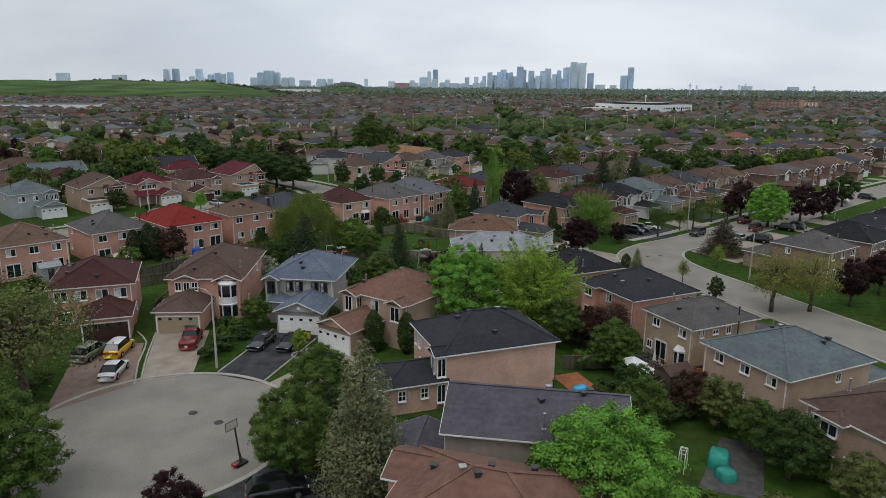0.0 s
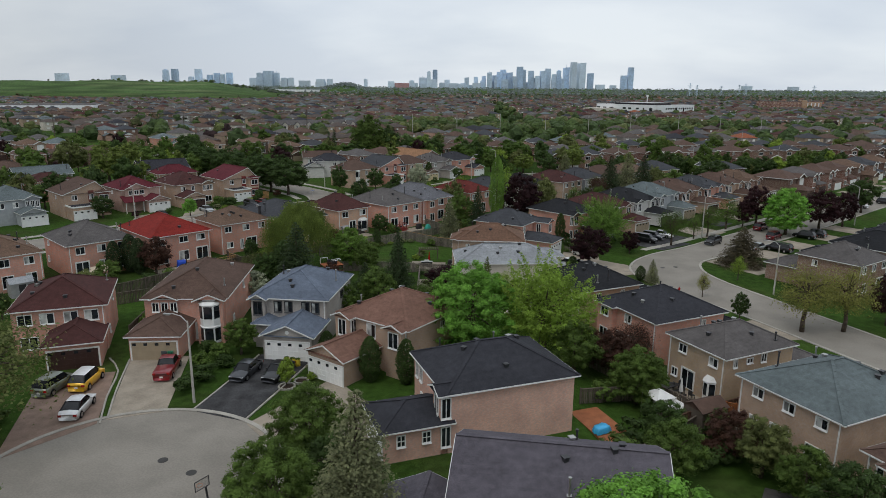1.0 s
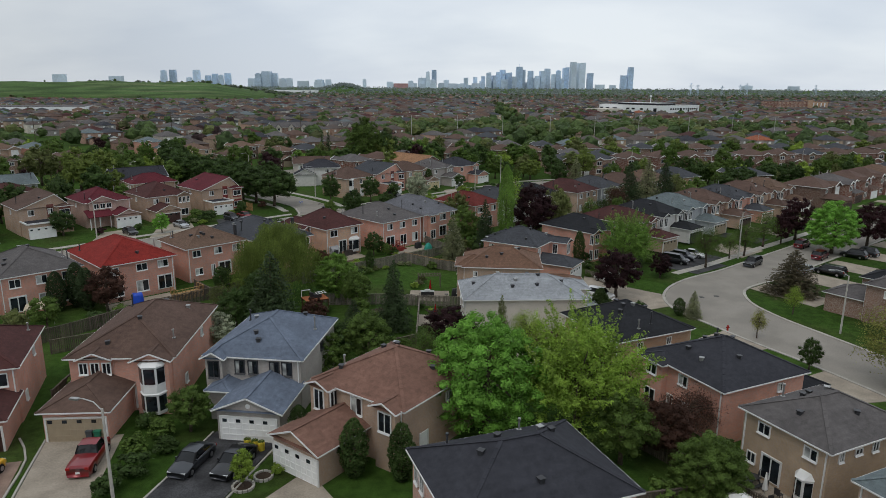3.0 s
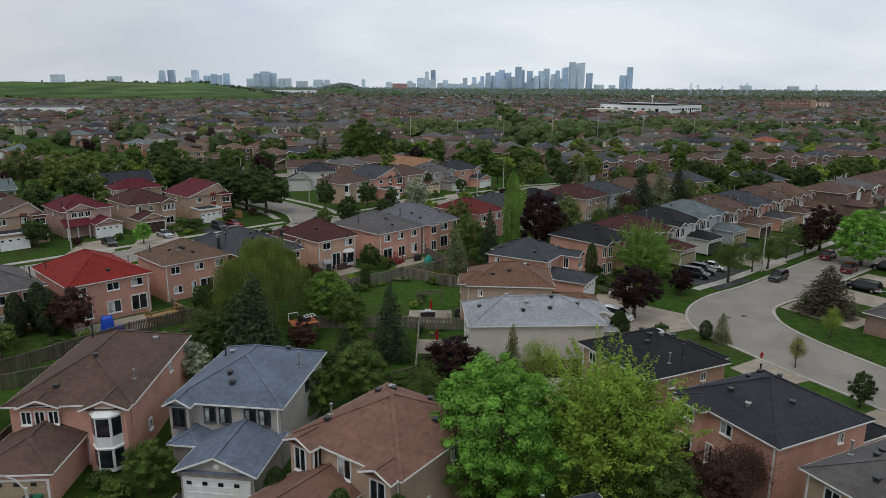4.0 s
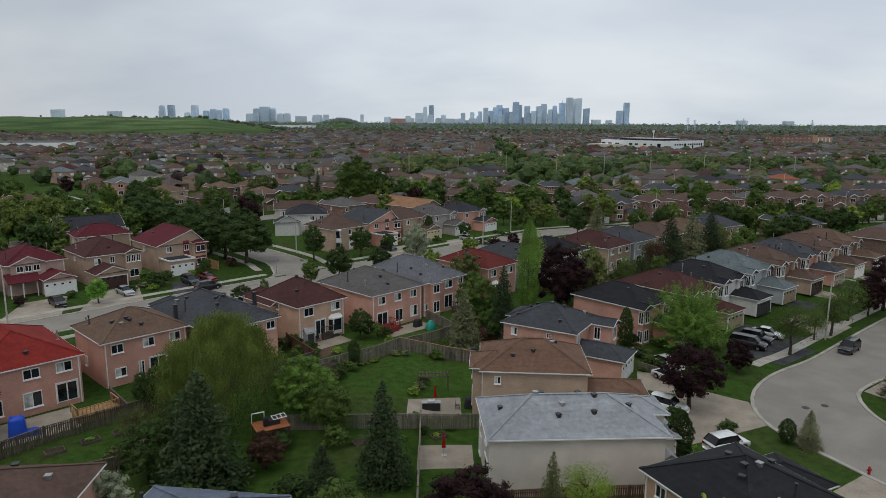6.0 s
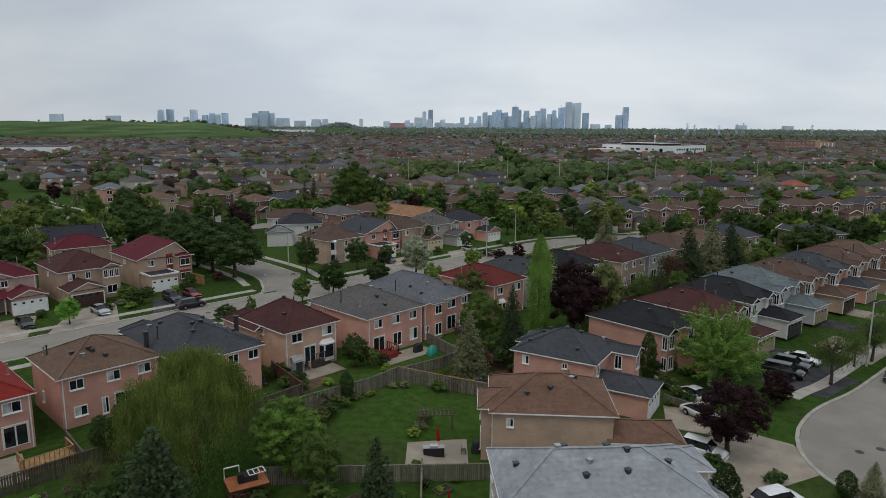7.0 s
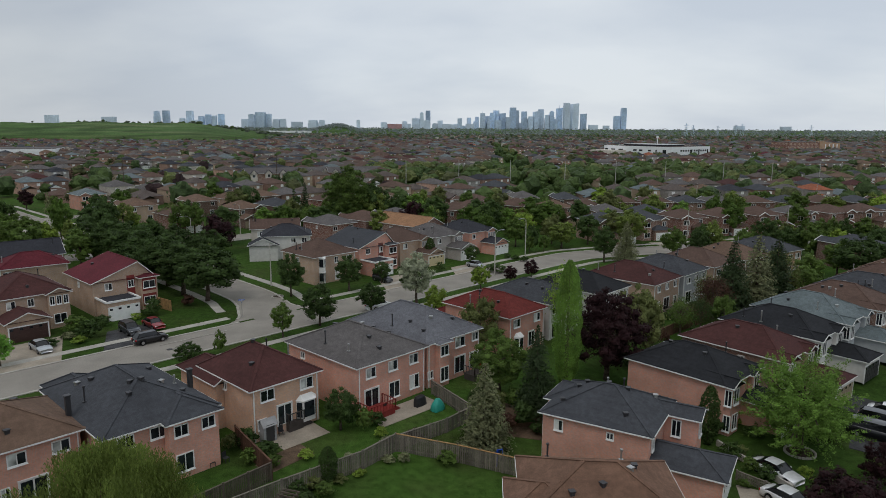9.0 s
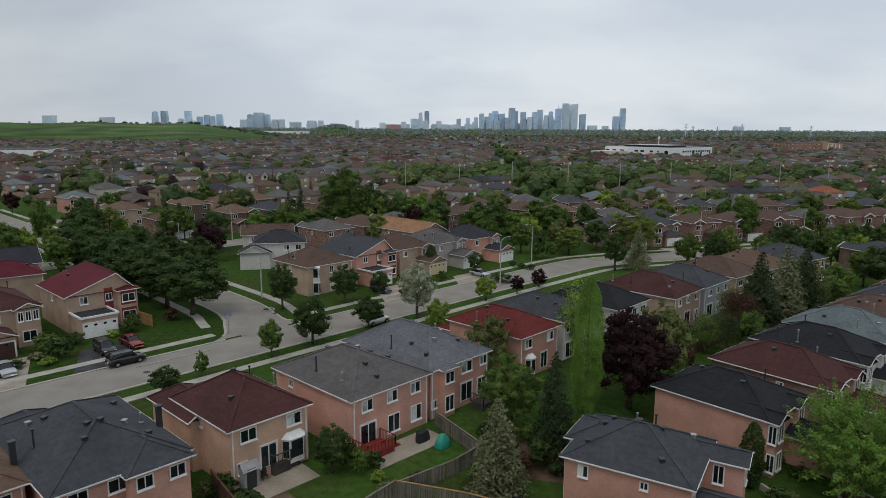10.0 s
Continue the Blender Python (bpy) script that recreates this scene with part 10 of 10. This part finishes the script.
deck(14.0, 63.4, 20, 3.1, 6.6, 0.4, ORANGEDECK, "orange-stained low deck behind a charcoal-roofed house", False, False)
deck(1.0, 159.8, 46, 3.0, 1.8, 0.8, GREYDECK, "grey wooden deck with railings behind a brick house")
deck(35.8, 188.6, 46, 5.0, 3.0, 0.9, FENCEWOOD, "weathered wooden deck behind a dark-red-roofed house")
deck(18.4, 84.4, 25, 3.0, 2.6, 0.5, FENCEWOOD, "weathered low deck under shrubs", False)


def draped(name, x, y, yaw, w, d, h, mat, label, category, seed=1, slope=0.22):
    """A thing under a loose cover, with folds."""
    rs = np.random.RandomState(seed)
    a = Acc()
    nu, nv = 18, 6
    idx = []
    for j in range(nv + 1):
        f = j / nv
        row = []
        for i in range(nu):
            t = 2 * math.pi * i / nu
            sq = 1 / max(abs(math.cos(t)), abs(math.sin(t))) ** 0.75
            fold = 1 + 0.07 * math.sin(7 * t + seed) * (1 - f) + rs.normal() * 0.012
            taper = 1.06 - slope * f ** 2
            row.append(len(a.v))
            a.v.append((w / 2 * math.cos(t) * sq * fold * taper, d / 2 * math.sin(t) * sq * fold * taper, 0.02 + h * f ** 0.9 + (rs.normal() * 0.03 if f > 0.8 else 0)))
        idx.append(row)
    for j in range(nv):
        for i in range(nu):
            k = (i + 1) % nu
            a.f.append((idx[j][i], idx[j][k], idx[j + 1][k], idx[j + 1][i]))
            a.m.append(0)
    a.v.append((0, 0, h * 1.03))
    for i in range(nu):
        a.f.append((idx[nv][i], idx[nv][(i + 1) % nu], len(a.v) - 1))
        a.m.append(0)
    return tagged(part(name, a, mat, m=pose(x, y, 0, 0, 0, yaw), smooth=True), label, category)


TEAL = plain("teal_tarpaulin", (0.025, 0.27, 0.21), 0.55, var=0.15)
BLUETARP = plain("blue_tarpaulin", (0.01, 0.07, 0.5), 0.5, var=0.12)
draped("covered_furniture", 22.5, 49.6, 65, 2.2, 1.7, 1.1, TEAL, "garden furniture under a teal tarpaulin", "covered furniture", 3)
draped("covered_table", 22.3, 47.5, 10, 1.5, 1.5, 0.75, TEAL, "round garden table under a teal tarpaulin", "covered table", 4)
draped("covered_swing", -3.9, 150.0, 46, 1.5, 1.0, 1.3, TEAL, "garden swing under a green-teal cover", "covered furniture", 5, 0.75)
draped("covered_barbecue", -5.9, 151.2, 46, 1.4, 0.8, 1.1, DARKPLASTIC, "barbecue under a black cover by a brick wall", "barbecue", 6)
draped("covered_barbecue", -43.4, 114.4, 30, 1.5, 1.2, 2.1, BLUETARP, "barbecue under a bright blue tarpaulin", "barbecue", 7)
draped("covered_furniture", -42.4, 115.0, 30, 1.4, 0.9, 0.6, BLUETARP, "low things under a blue tarpaulin", "covered furniture", 8)
draped("covered_barbecue", 0.9, 121.8, 5, 1.5, 0.9, 1.2, DARKPLASTIC, "barbecue under a black cover beside the tan house", "barbecue", 9)
draped("covered_barbecue", 26.2, 69.6, 25, 1.8, 1.0, 1.2, DARKPLASTIC, "large barbecue under a black cover on a patio", "barbecue", 10)
draped("covered_barbecue", 2.6, 161.8, 46, 1.4, 0.9, 1.1, DARKPLASTIC, "barbecue under a black cover on a deck side", "barbecue", 11)
draped("covered_pool", 14.2, 64.4, 30, 1.6, 1.0, 0.55, plain("light_blue_cover", (0.05, 0.4, 0.7), 0.4, var=0.1), "small tub under a light blue cover", "covered tub", 12).matrix_basis = laid_pose(pose(13.7, 62.2, 0.4, 0, 0, 30))
draped("wrapped_bags", 9.0, 150.4, 0, 1.2, 0.8, 0.5, plain("pale_plastic", (0.55, 0.65, 0.68), 0.4), "pale plastic bags lying on a lawn", "bags", 13)


def parasol(x, y, mat, label, h=2.3, furled=True):
    t = empty("parasol", pose(x, y, 0), label, "parasol")
    a = Acc()
    a.tube((0, 0, 0), (0, 0, h), 0.03, 0.03, 8)
    a.tube((0, 0, 0), (0, 0, 0.08), 0.3, 0.3, 12)
    part("pole", a, GREYMETAL, t)
    b = Acc()
    if furled:
        b.tube((0, 0, h - 1.4), (0, 0, h + 0.05), 0.22, 0.05, 10)
    else:
        for i in range(8):
            p, q = 2 * math.pi * i / 8, 2 * math.pi * (i + 1) / 8
            b.face([(1.4 * math.cos(p), 1.4 * math.sin(p), h - 0.5), (1.4 * math.cos(q), 1.4 * math.sin(q), h - 0.5), (0, 0, h)])
    part("canopy", b, mat, t)


parasol(-3.0, 122.6, REDLAMP, "furled red parasol on a barbecue patio")
parasol(1.4, 160.2, REDLAMP, "furled red parasol on a wooden deck")
parasol(23.1, 69.6, WHITE, "furled pale parasol on a paved patio")
parasol(-2.1, 110.7, REDLAMP, "furled red parasol on a small patio")


def pergola(x, y, yaw, w, d, h, mat, label):
    t = empty("pergola", pose(x, y, 0, 0, 0, yaw), label, "pergola")
    post = Acc()
    post.box(0, 0, h / 2, 0.1, 0.1, h)
    post = post.mesh("post", [mat])
    for a in (-1, 1):
        for b in (-1, 1):
            part("post", post, [], t, m=pose(a * w / 2, b * d / 2, 0))
    for b in (-1, 1):
        r = Acc()
        r.box(0, b * d / 2, h + 0.06, w + 0.4, 0.06, 0.14)
        part("beam", r, mat, t)
    raf = Acc()
    raf.box(0, 0, h + 0.18, 0.06, d + 0.5, 0.12)
    raf = raf.mesh("rafter", [mat])
    n = int(w / 0.4)
    for i in range(n + 1):
        part("rafter", raf, [], t, m=pose(-w / 2 + w * i / n, 0, 0))


pergola(-3.2, 126.6, 4, 3.4, 1.2, 1.9, FENCEWOOD, "weathered wooden pergola beside the lawn")
pergola(-15.8, 128.0, 70, 2.6, 1.0, 2.2, FENCEWOOD, "weathered wooden arbour among shrubs")


def grill(x, y, yaw):
    t = empty("outdoor_kitchen", pose(x, y, 0, 0, 0, yaw), "black barbecue cabinet with a steel lid on a patio", "barbecue")
    a = Acc()
    a.box(0, 0, 0.45, 2.0, 0.7, 0.9)
    part("cabinet", a, DARKPLASTIC, t)
    b = Acc()
    b.tube((-0.4, 0, 0.95), (0.4, 0, 0.95), 0.3, 0.3, 14)
    part("lid", b, GREYMETAL, t)
    c = Acc()
    c.box(0, 0, 0.92, 2.1, 0.76, 0.04)
    part("worktop", c, GREYMETAL, t)


grill(-3.4, 121.2, 4)


def picnic_table(x, y, yaw, mat, label):
    t = empty("garden_table", pose(x, y, 0, 0, 0, yaw), label, "table")
    a = Acc()
    a.box(0, 0, 0.73, 2.0, 1.0, 0.05)
    part("tabletop", a, mat, t)
    for s in (-1, 1):
        b = Acc()
        b.box(0, s * 0.85, 0.44, 2.0, 0.28, 0.05)
        part("bench", b, mat, t)
        for u in (-0.8, 0.8):
            c = Acc()
            c.beam((u, s * 0.9, 0), (u, s * 0.3, 0.72), 0.09, 0.09)
            part("leg", c, mat, t)




def raised_platform(x, y, yaw, w, d, h):
    """A small timber platform on posts, with a black box, a white frame and a bit of rail on it."""
    t = empty("raised_platform", pose(x, y, 0, 0, 0, yaw), "orange-brown timber platform on posts beside a willow", "platform")
    plank = Acc()
    plank.box(0, 0, h - 0.03, 0.2, d, 0.05)
    plank = plank.mesh("plank", [ORANGEDECK])
    n = int(w / 0.22)
    for i in range(n):
        part("plank", plank, [], t, m=pose(-w / 2 + w * (i + 0.5) / n, 0, 0))
    leg = Acc()
    leg.box(0, 0, (h - 0.06) / 2, 0.12, 0.12, h - 0.06)
    leg = leg.mesh("leg", [REDWOOD])
    for sx in (-1, 1):
        for sy in (-1, 1):
            part("leg", leg, [], t, m=pose(sx * (w / 2 - 0.12), sy * (d / 2 - 0.12), 0))
    for sy in (-1, 1):
        b = Acc()
        b.box(0, sy * (d / 2 - 0.12), h - 0.14, w, 0.06, 0.16)
        part("bearer", b, REDWOOD, t)
    r = Acc()
    r.beam((-w / 2 + 0.1, d / 2 - 0.1, h + 0.9), (-0.3, d / 2 - 0.1, h + 0.9), 0.12, 0.06)
    for u in (-w / 2 + 0.1, -0.3):
        r.beam((u, d / 2 - 0.1, h), (u, d / 2 - 0.1, h + 0.9), 0.06, 0.06)
    part("rail", r, WHITE, t, "short white rail")
    c = Acc()
    c.box(0.2, 0.1, h + 0.25, 1.3, 0.9, 0.5)
    c.box(-0.5, -0.1, h + 0.4, 0.4, 0.5, 0.8)
    part("toy_box", c, DARKPLASTIC, t, "black plastic box")
    f = Acc()
    for v in (-0.45, 0.45):
        f.beam((0.2, v + 0.1, h + 0.55), (1.5, v + 0.1, h + 0.62), 0.07, 0.05)
    for u in (0.2, 0.63, 1.06, 1.5):
        f.beam((u, -0.35, h + 0.58), (u, 0.55, h + 0.6), 0.07, 0.05)
    part("ladder", f, WHITE, t, "white ladder lying flat")


raised_platform(-18.6, 113.4, 30, 3.2, 2.4, 2.0)
picnic_table(-30.8, 112.2, 30, FENCEWOOD, "weathered wooden table in a back garden")


def chair(x, y, yaw, mat=None):
    mat = mat or DARKTRIM
    t = empty("garden_chair", pose(x, y, 0.05, 0, 0, yaw), "dark metal garden chair on a patio", "chair", "patio chairs")
    a = Acc()
    a.box(0, 0, 0.43, 0.5, 0.5, 0.04)
    part("seat", a, mat, t)
    b = Acc()
    b.box(0, 0.24, 0.72, 0.5, 0.04, 0.5)
    part("backrest", b, mat, t)
    for u in (-0.22, 0.22):
        for v in (-0.22, 0.22):
            c = Acc()
            c.box(u, v, 0.21, 0.04, 0.04, 0.42)
            part("leg", c, mat, t)


for cx, cy, cr in ((23.2, 68.4, 20), (24.2, 69.6, 120), (23.6, 70.8, 200), (22.8, 71.6, 260), (-24.4, 137.4, 40), (-23.4, 138.2, 60), (-19.6, 143.8, 30), (-9.8, 149.6, 226), (-0.6, 121.4, 90)):
    chair(cx, cy, cr)


def bin_(x, y, yaw, mat, label):
    t = empty("wheelie_bin", pose(x, y, 0.05, 0, 0, yaw), label, "bin", "wheeled bins")
    a = Acc()
    b = [(-0.26, -0.3), (0.26, -0.3), (0.26, 0.3), (-0.26, 0.3)]
    k = len(a.v)
    a.v += [(x * 0.8, y * 0.8, 0.02) for x, y in b] + [(x, y, 1.0) for x, y in b]
    for f in ((0, 1, 5, 4), (1, 2, 6, 5), (2, 3, 7, 6), (3, 0, 4, 7), (3, 2, 1, 0)):
        a.f.append(f)
        a.m.append(0)
    part("body", a, mat, t)
    c = Acc()
    c.box(0, 0, 1.03, 0.58, 0.66, 0.07)
    part("lid", c, mat, t)
    for s in (-1, 1):
        w = Acc()
        w.tube((s * 0.24, 0.26, 0.1), (s * 0.29, 0.26, 0.1), 0.1, 0.1, 10)
        part("wheel", w, RUBBER, t)


GREENBIN, GREYBIN = plain("green_bin_plastic", (0.015, 0.16, 0.09), 0.5, bump=0), plain("grey_bin_plastic", (0.07, 0.08, 0.09), 0.5, bump=0)
bin_(-31.6, 78.3, 5, GREYBIN, "dark grey wheeled bin beside a garage")
bin_(-30.9, 78.3, 5, GREENBIN, "green wheeled bin beside a garage")
bin_(26.9, 69.0, 5, GREENBIN, "green wheeled bin behind a house")
bin_(34.6, 146.8, 40, GREYBIN, "black wheeled bin before a house")
YELLOWBAG = plain("yellow_bag_plastic", (0.7, 0.55, 0.05), 0.5)
for gx, gy in ((-17.7, 77.4), (-17.0, 77.2), (-16.4, 77.0), (-17.2, 76.6)):
    t = empty("garden_waste_bag", pose(gx, gy, 0.05), "yellow garden bag full of green clippings", "bag", "garden waste bags")
    a = Acc()
    a.tube((0, 0, 0), (0, 0, 0.75), 0.26, 0.3, 12)
    part("sack", a, YELLOWBAG, t)
    part("clippings", TREES["bush"][0][0], [], t, m=pose(0, 0, 0.6) @ Matrix.Diagonal((0.32, 0.32, 0.22, 1))).material_slots[0].link = "OBJECT"


def shed(x, y, yaw, w, d, h, wall, roof_mat, label):
    t = empty("shed", pose(x, y, 0, 0, 0, yaw), label, "shed")
    a = Acc()
    a.box(0, 0, h / 2, w, d, h)
    part("wall", a, wall, t)
    b = Acc()
    for s in (-1, 1):
        b.face([(-w / 2 - 0.15, s * (d / 2 + 0.15), h), (w / 2 + 0.15, s * (d / 2 + 0.15), h), (w / 2 + 0.15, 0, h + 0.7), (-w / 2 - 0.15, 0, h + 0.7)][::s])
    for s in (-1, 1):
        b.face([(s * w / 2, -d / 2, h), (s * w / 2, d / 2, h), (s * w / 2, 0, h + 0.65)][::s])
    part("roof", b, roof_mat, t)
    c = Acc()
    c.box(0, -d / 2 - 0.03, 0.95, 0.9, 0.06, 1.8)
    part("door", c, DARKTRIM, t)


GREYWALL = plain("grey_resin_panel", (0.3, 0.3, 0.3), 0.6)
shed(-20.6, 142.6, 46, 1.4, 0.9, 1.7, GREYWALL, GREYWALL, "grey resin garden shed beside a patio")
shed(23.4, 63.9, 25, 3.2, 2.4, 2.2, FENCEWOOD, ROOFS["brown"], "brown-roofed garden shed among shrubs")
shed(-62.0, 101.6, 46, 3.0, 2.2, 2.1, GREYWALL, ROOFS["pale"], "pale garden shed behind a brick house")
shed(17.4, 107.4, 93, 1.6, 1.6, 1.7, GREYWALL, GREYWALL, "small grey shed beside a stucco house")


def gazebo(x, y, w, h, mat, label):
    t = empty("canopy", pose(x, y, 0, 0, 0, 25), label, "canopy")
    for a in (-1, 1):
        for b in (-1, 1):
            p = Acc()
            p.tube((a * w / 2, b * w / 2, 0), (a * w / 2, b * w / 2, h), 0.03, 0.03, 6)
            part("post", p, GREYMETAL, t)
    c = Acc()
    e = [(-w / 2 - 0.1, -w / 2 - 0.1, h), (w / 2 + 0.1, -w / 2 - 0.1, h), (w / 2 + 0.1, w / 2 + 0.1, h), (-w / 2 - 0.1, w / 2 + 0.1, h)]
    for p, q in zip(e, e[1:] + e[:1]):
        c.face([p, q, (0, 0, h + 0.7)])
    c.face(e[::-1])
    part("cover", c, mat, t)


gazebo(19.8, 66.2, 2.2, 2.1, WHITE, "small white fabric canopy in a back garden")
gazebo(-53.4, 108.4, 3.2, 2.2, plain("beige_canvas", (0.45, 0.38, 0.28), 0.8), "beige canvas gazebo in a back garden")


def arch(x, y):
    t = empty("garden_arch", pose(x, y, 0, 0, 0, 60), "white arched garden trellis", "garden arch")
    for s in (-1, 1):
        a = Acc()
        pts = [(-0.6, s * 0.25, 0), (-0.6, s * 0.25, 1.5)] + [(-0.6 * math.cos(math.pi * i / 8), s * 0.25, 1.5 + 0.6 * math.sin(math.pi * i / 8)) for i in range(1, 8)] + [(0.6, s * 0.25, 1.5), (0.6, s * 0.25, 0)]
        for p, q in zip(pts, pts[1:]):
            a.tube(p, q, 0.035, 0.035, 6)
        part("hoop", a, WHITE, t)
    for i in range(5):
        b = Acc()
        an = math.pi * (i + 1) / 6
        b.beam((-0.6 * math.cos(an), -0.25, 1.5 + 0.6 * math.sin(an)), (-0.6 * math.cos(an), 0.25, 1.5 + 0.6 * math.sin(an)), 0.04, 0.04)
        part("slat", b, WHITE, t)


arch(19.2, 48.6)


def planter(x, y, r):
    t = empty("tree_ring", pose(x, y, 0), "round edging of pale stones about a young tree", "tree ring", "tree rings")
    st = Acc()
    st.box(0, 0, 0.1, 0.3, 0.18, 0.2)
    st = st.mesh("stone", [CONCRETE])
    n = int(2 * math.pi * r / 0.34)
    for i in range(n):
        an = 360 * i / n
        part("stone", st, [], t, m=pose(0, 0, 0, 0, 0, an) @ pose(0, -r, 0))
    e = Acc()
    e.tube((0, 0, 0), (0, 0, 0.08), r - 0.1, r - 0.1, 14)
    part("soil", e, plain("dark_soil", (0.05, 0.035, 0.025), 0.95), t)


planter(-16.4, 71.6, 0.8)
planter(-15.2, 73.0, 0.7)
planter(30.7, 139.4, 1.4)
planter(-16.0, 203.0, 1.0)
planter(-33.0, 199.5, 1.0)


def trampoline_ring(x, y):
    t = empty("play_pool", pose(x, y, 0, 0, 0, 20), "blue plastic play slide by the fence", "slide")
    a = Acc()
    pts = [(0, 0, 1.7), (0, 0.6, 1.0), (0, 1.3, 0.45), (0, 2.0, 0.2)]
    for p, q in zip(pts, pts[1:]):
        a.beam(p, q, 0.55, 0.06)
    part("chute", a, BLUETARP, t)
    for s in (-1, 1):
        b = Acc()
        b.tube((s * 0.3, -0.1, 0), (s * 0.25, 0, 1.8), 0.03, 0.03, 6)
        part("leg", b, BLUETARP, t)


trampoline_ring(1.8, 136.8)


def garden_bed(x, y, yaw, w, d):
    t = empty("garden_bed", pose(x, y, 0, 0, 0, yaw), "raised vegetable bed edged with weathered boards", "garden bed", "vegetable beds")
    for ax, ay, lx, ly in ((0, -d / 2, w, 0.06), (0, d / 2, w, 0.06), (-w / 2, 0, 0.06, d), (w / 2, 0, 0.06, d)):
        b = Acc()
        b.box(ax, ay, 0.14, lx, ly, 0.28)
        part("board", b, FENCEWOOD, t)
    e = Acc()
    e.box(0, 0, 0.1, w - 0.1, d - 0.1, 0.2)
    part("soil", e, plain("dark_soil", (0.05, 0.035, 0.025), 0.95), t)


for gx, gy in ((-36.0, 113.6), (-33.8, 115.4), (-38.2, 111.4), (-2.6, 114.6), (-10.0, 113.6)):
    garden_bed(gx, gy, 40, 1.6, 1.0)
for fx, fy, fr, fh, fc in ((-6, 114, 0.5, 0.6, "bright"), (-2.8, 114.6, 0.5, 0.5, "lime"), (-36.0, 113.6, 0.6, 0.5, "bright"), (-33.8, 115.4, 0.6, 0.5, "green"), (22.6, 133.2, 0.7, 0.8, "green"), (24.0, 131.6, 0.7, 0.9, "olive"), (25.6, 129.8, 0.6, 0.8, "dark"), (-16.2, 139.0, 0.9, 1.0, "lime"), (-9.6, 143.4, 0.8, 1.2, "lime")):
    bush(fx, fy, fr, fh, fc, "low leafy garden plant in a bed")

gazebo(20.9, 65.9, 2.3, 1.3, WHITE, "low white canvas canopy beside a patio")
picnic_table(22.6, 71.4, 25, DARKTRIM, "dark garden table on a paved patio")
for cx, cy, ca in ((21.7, 70.6, 60), (23.6, 72.2, 230), (22.0, 72.4, 150)):
    chair(cx, cy, ca, DARKTRIM)
fence([(19.8, 62.2), (25.2, 65.4), (27.4, 66.4)], 1.7, REDWOOD, "brown-stained fence between two gardens")

# drives of the houses along the bending street
for gx, gy, mat in ((57.9, 165.7, DARKASPHALT), (66.3, 172.7, PALEDRIVE), (74.3, 179.5, DARKASPHALT), (82.5, 186.5, PALEDRIVE), (42.2, 150.6, DARKASPHALT)):
    m = pose(gx, gy, 0, 0, 0, 40)
    q = [m @ Vector((u, v, 0)) for u, v in ((-2.6, 0.1), (-2.6, -9.0), (2.8, -9.0), (2.6, 0.1))]
    slab("driveway", [(p.x, p.y) for p in q], mat, "driveway before a garage on the bending street", "driveway", 0.03)

wall = Acc()
wall.beam((23.4, 141.0, 0.3), (26.4, 132.4, 0.3), 0.25, 0.6)
tagged(part("garden_wall", wall, CONCRETE), "low grey concrete wall between two front gardens", "wall", kind="structure")

SOIL = plain("bare_garden_soil", (0.11, 0.075, 0.05), 0.95, var=0.3, scale=0.8, fine=7.0, bump=0.5)
for pts, lab in (([(-20.6, 137.6), (-18.6, 136.4), (-15.6, 140.0), (-17.6, 142.2)], "bare brown soil beside a concrete patio"), ([(0.6, 143.6), (7.4, 141.6), (9.6, 146.6), (3.0, 152.6), (0.4, 150.6)], "bare brown planting bed under shrubs")):
    slab("planting_bed", pts, SOIL, lab, "planting bed", 0.025)
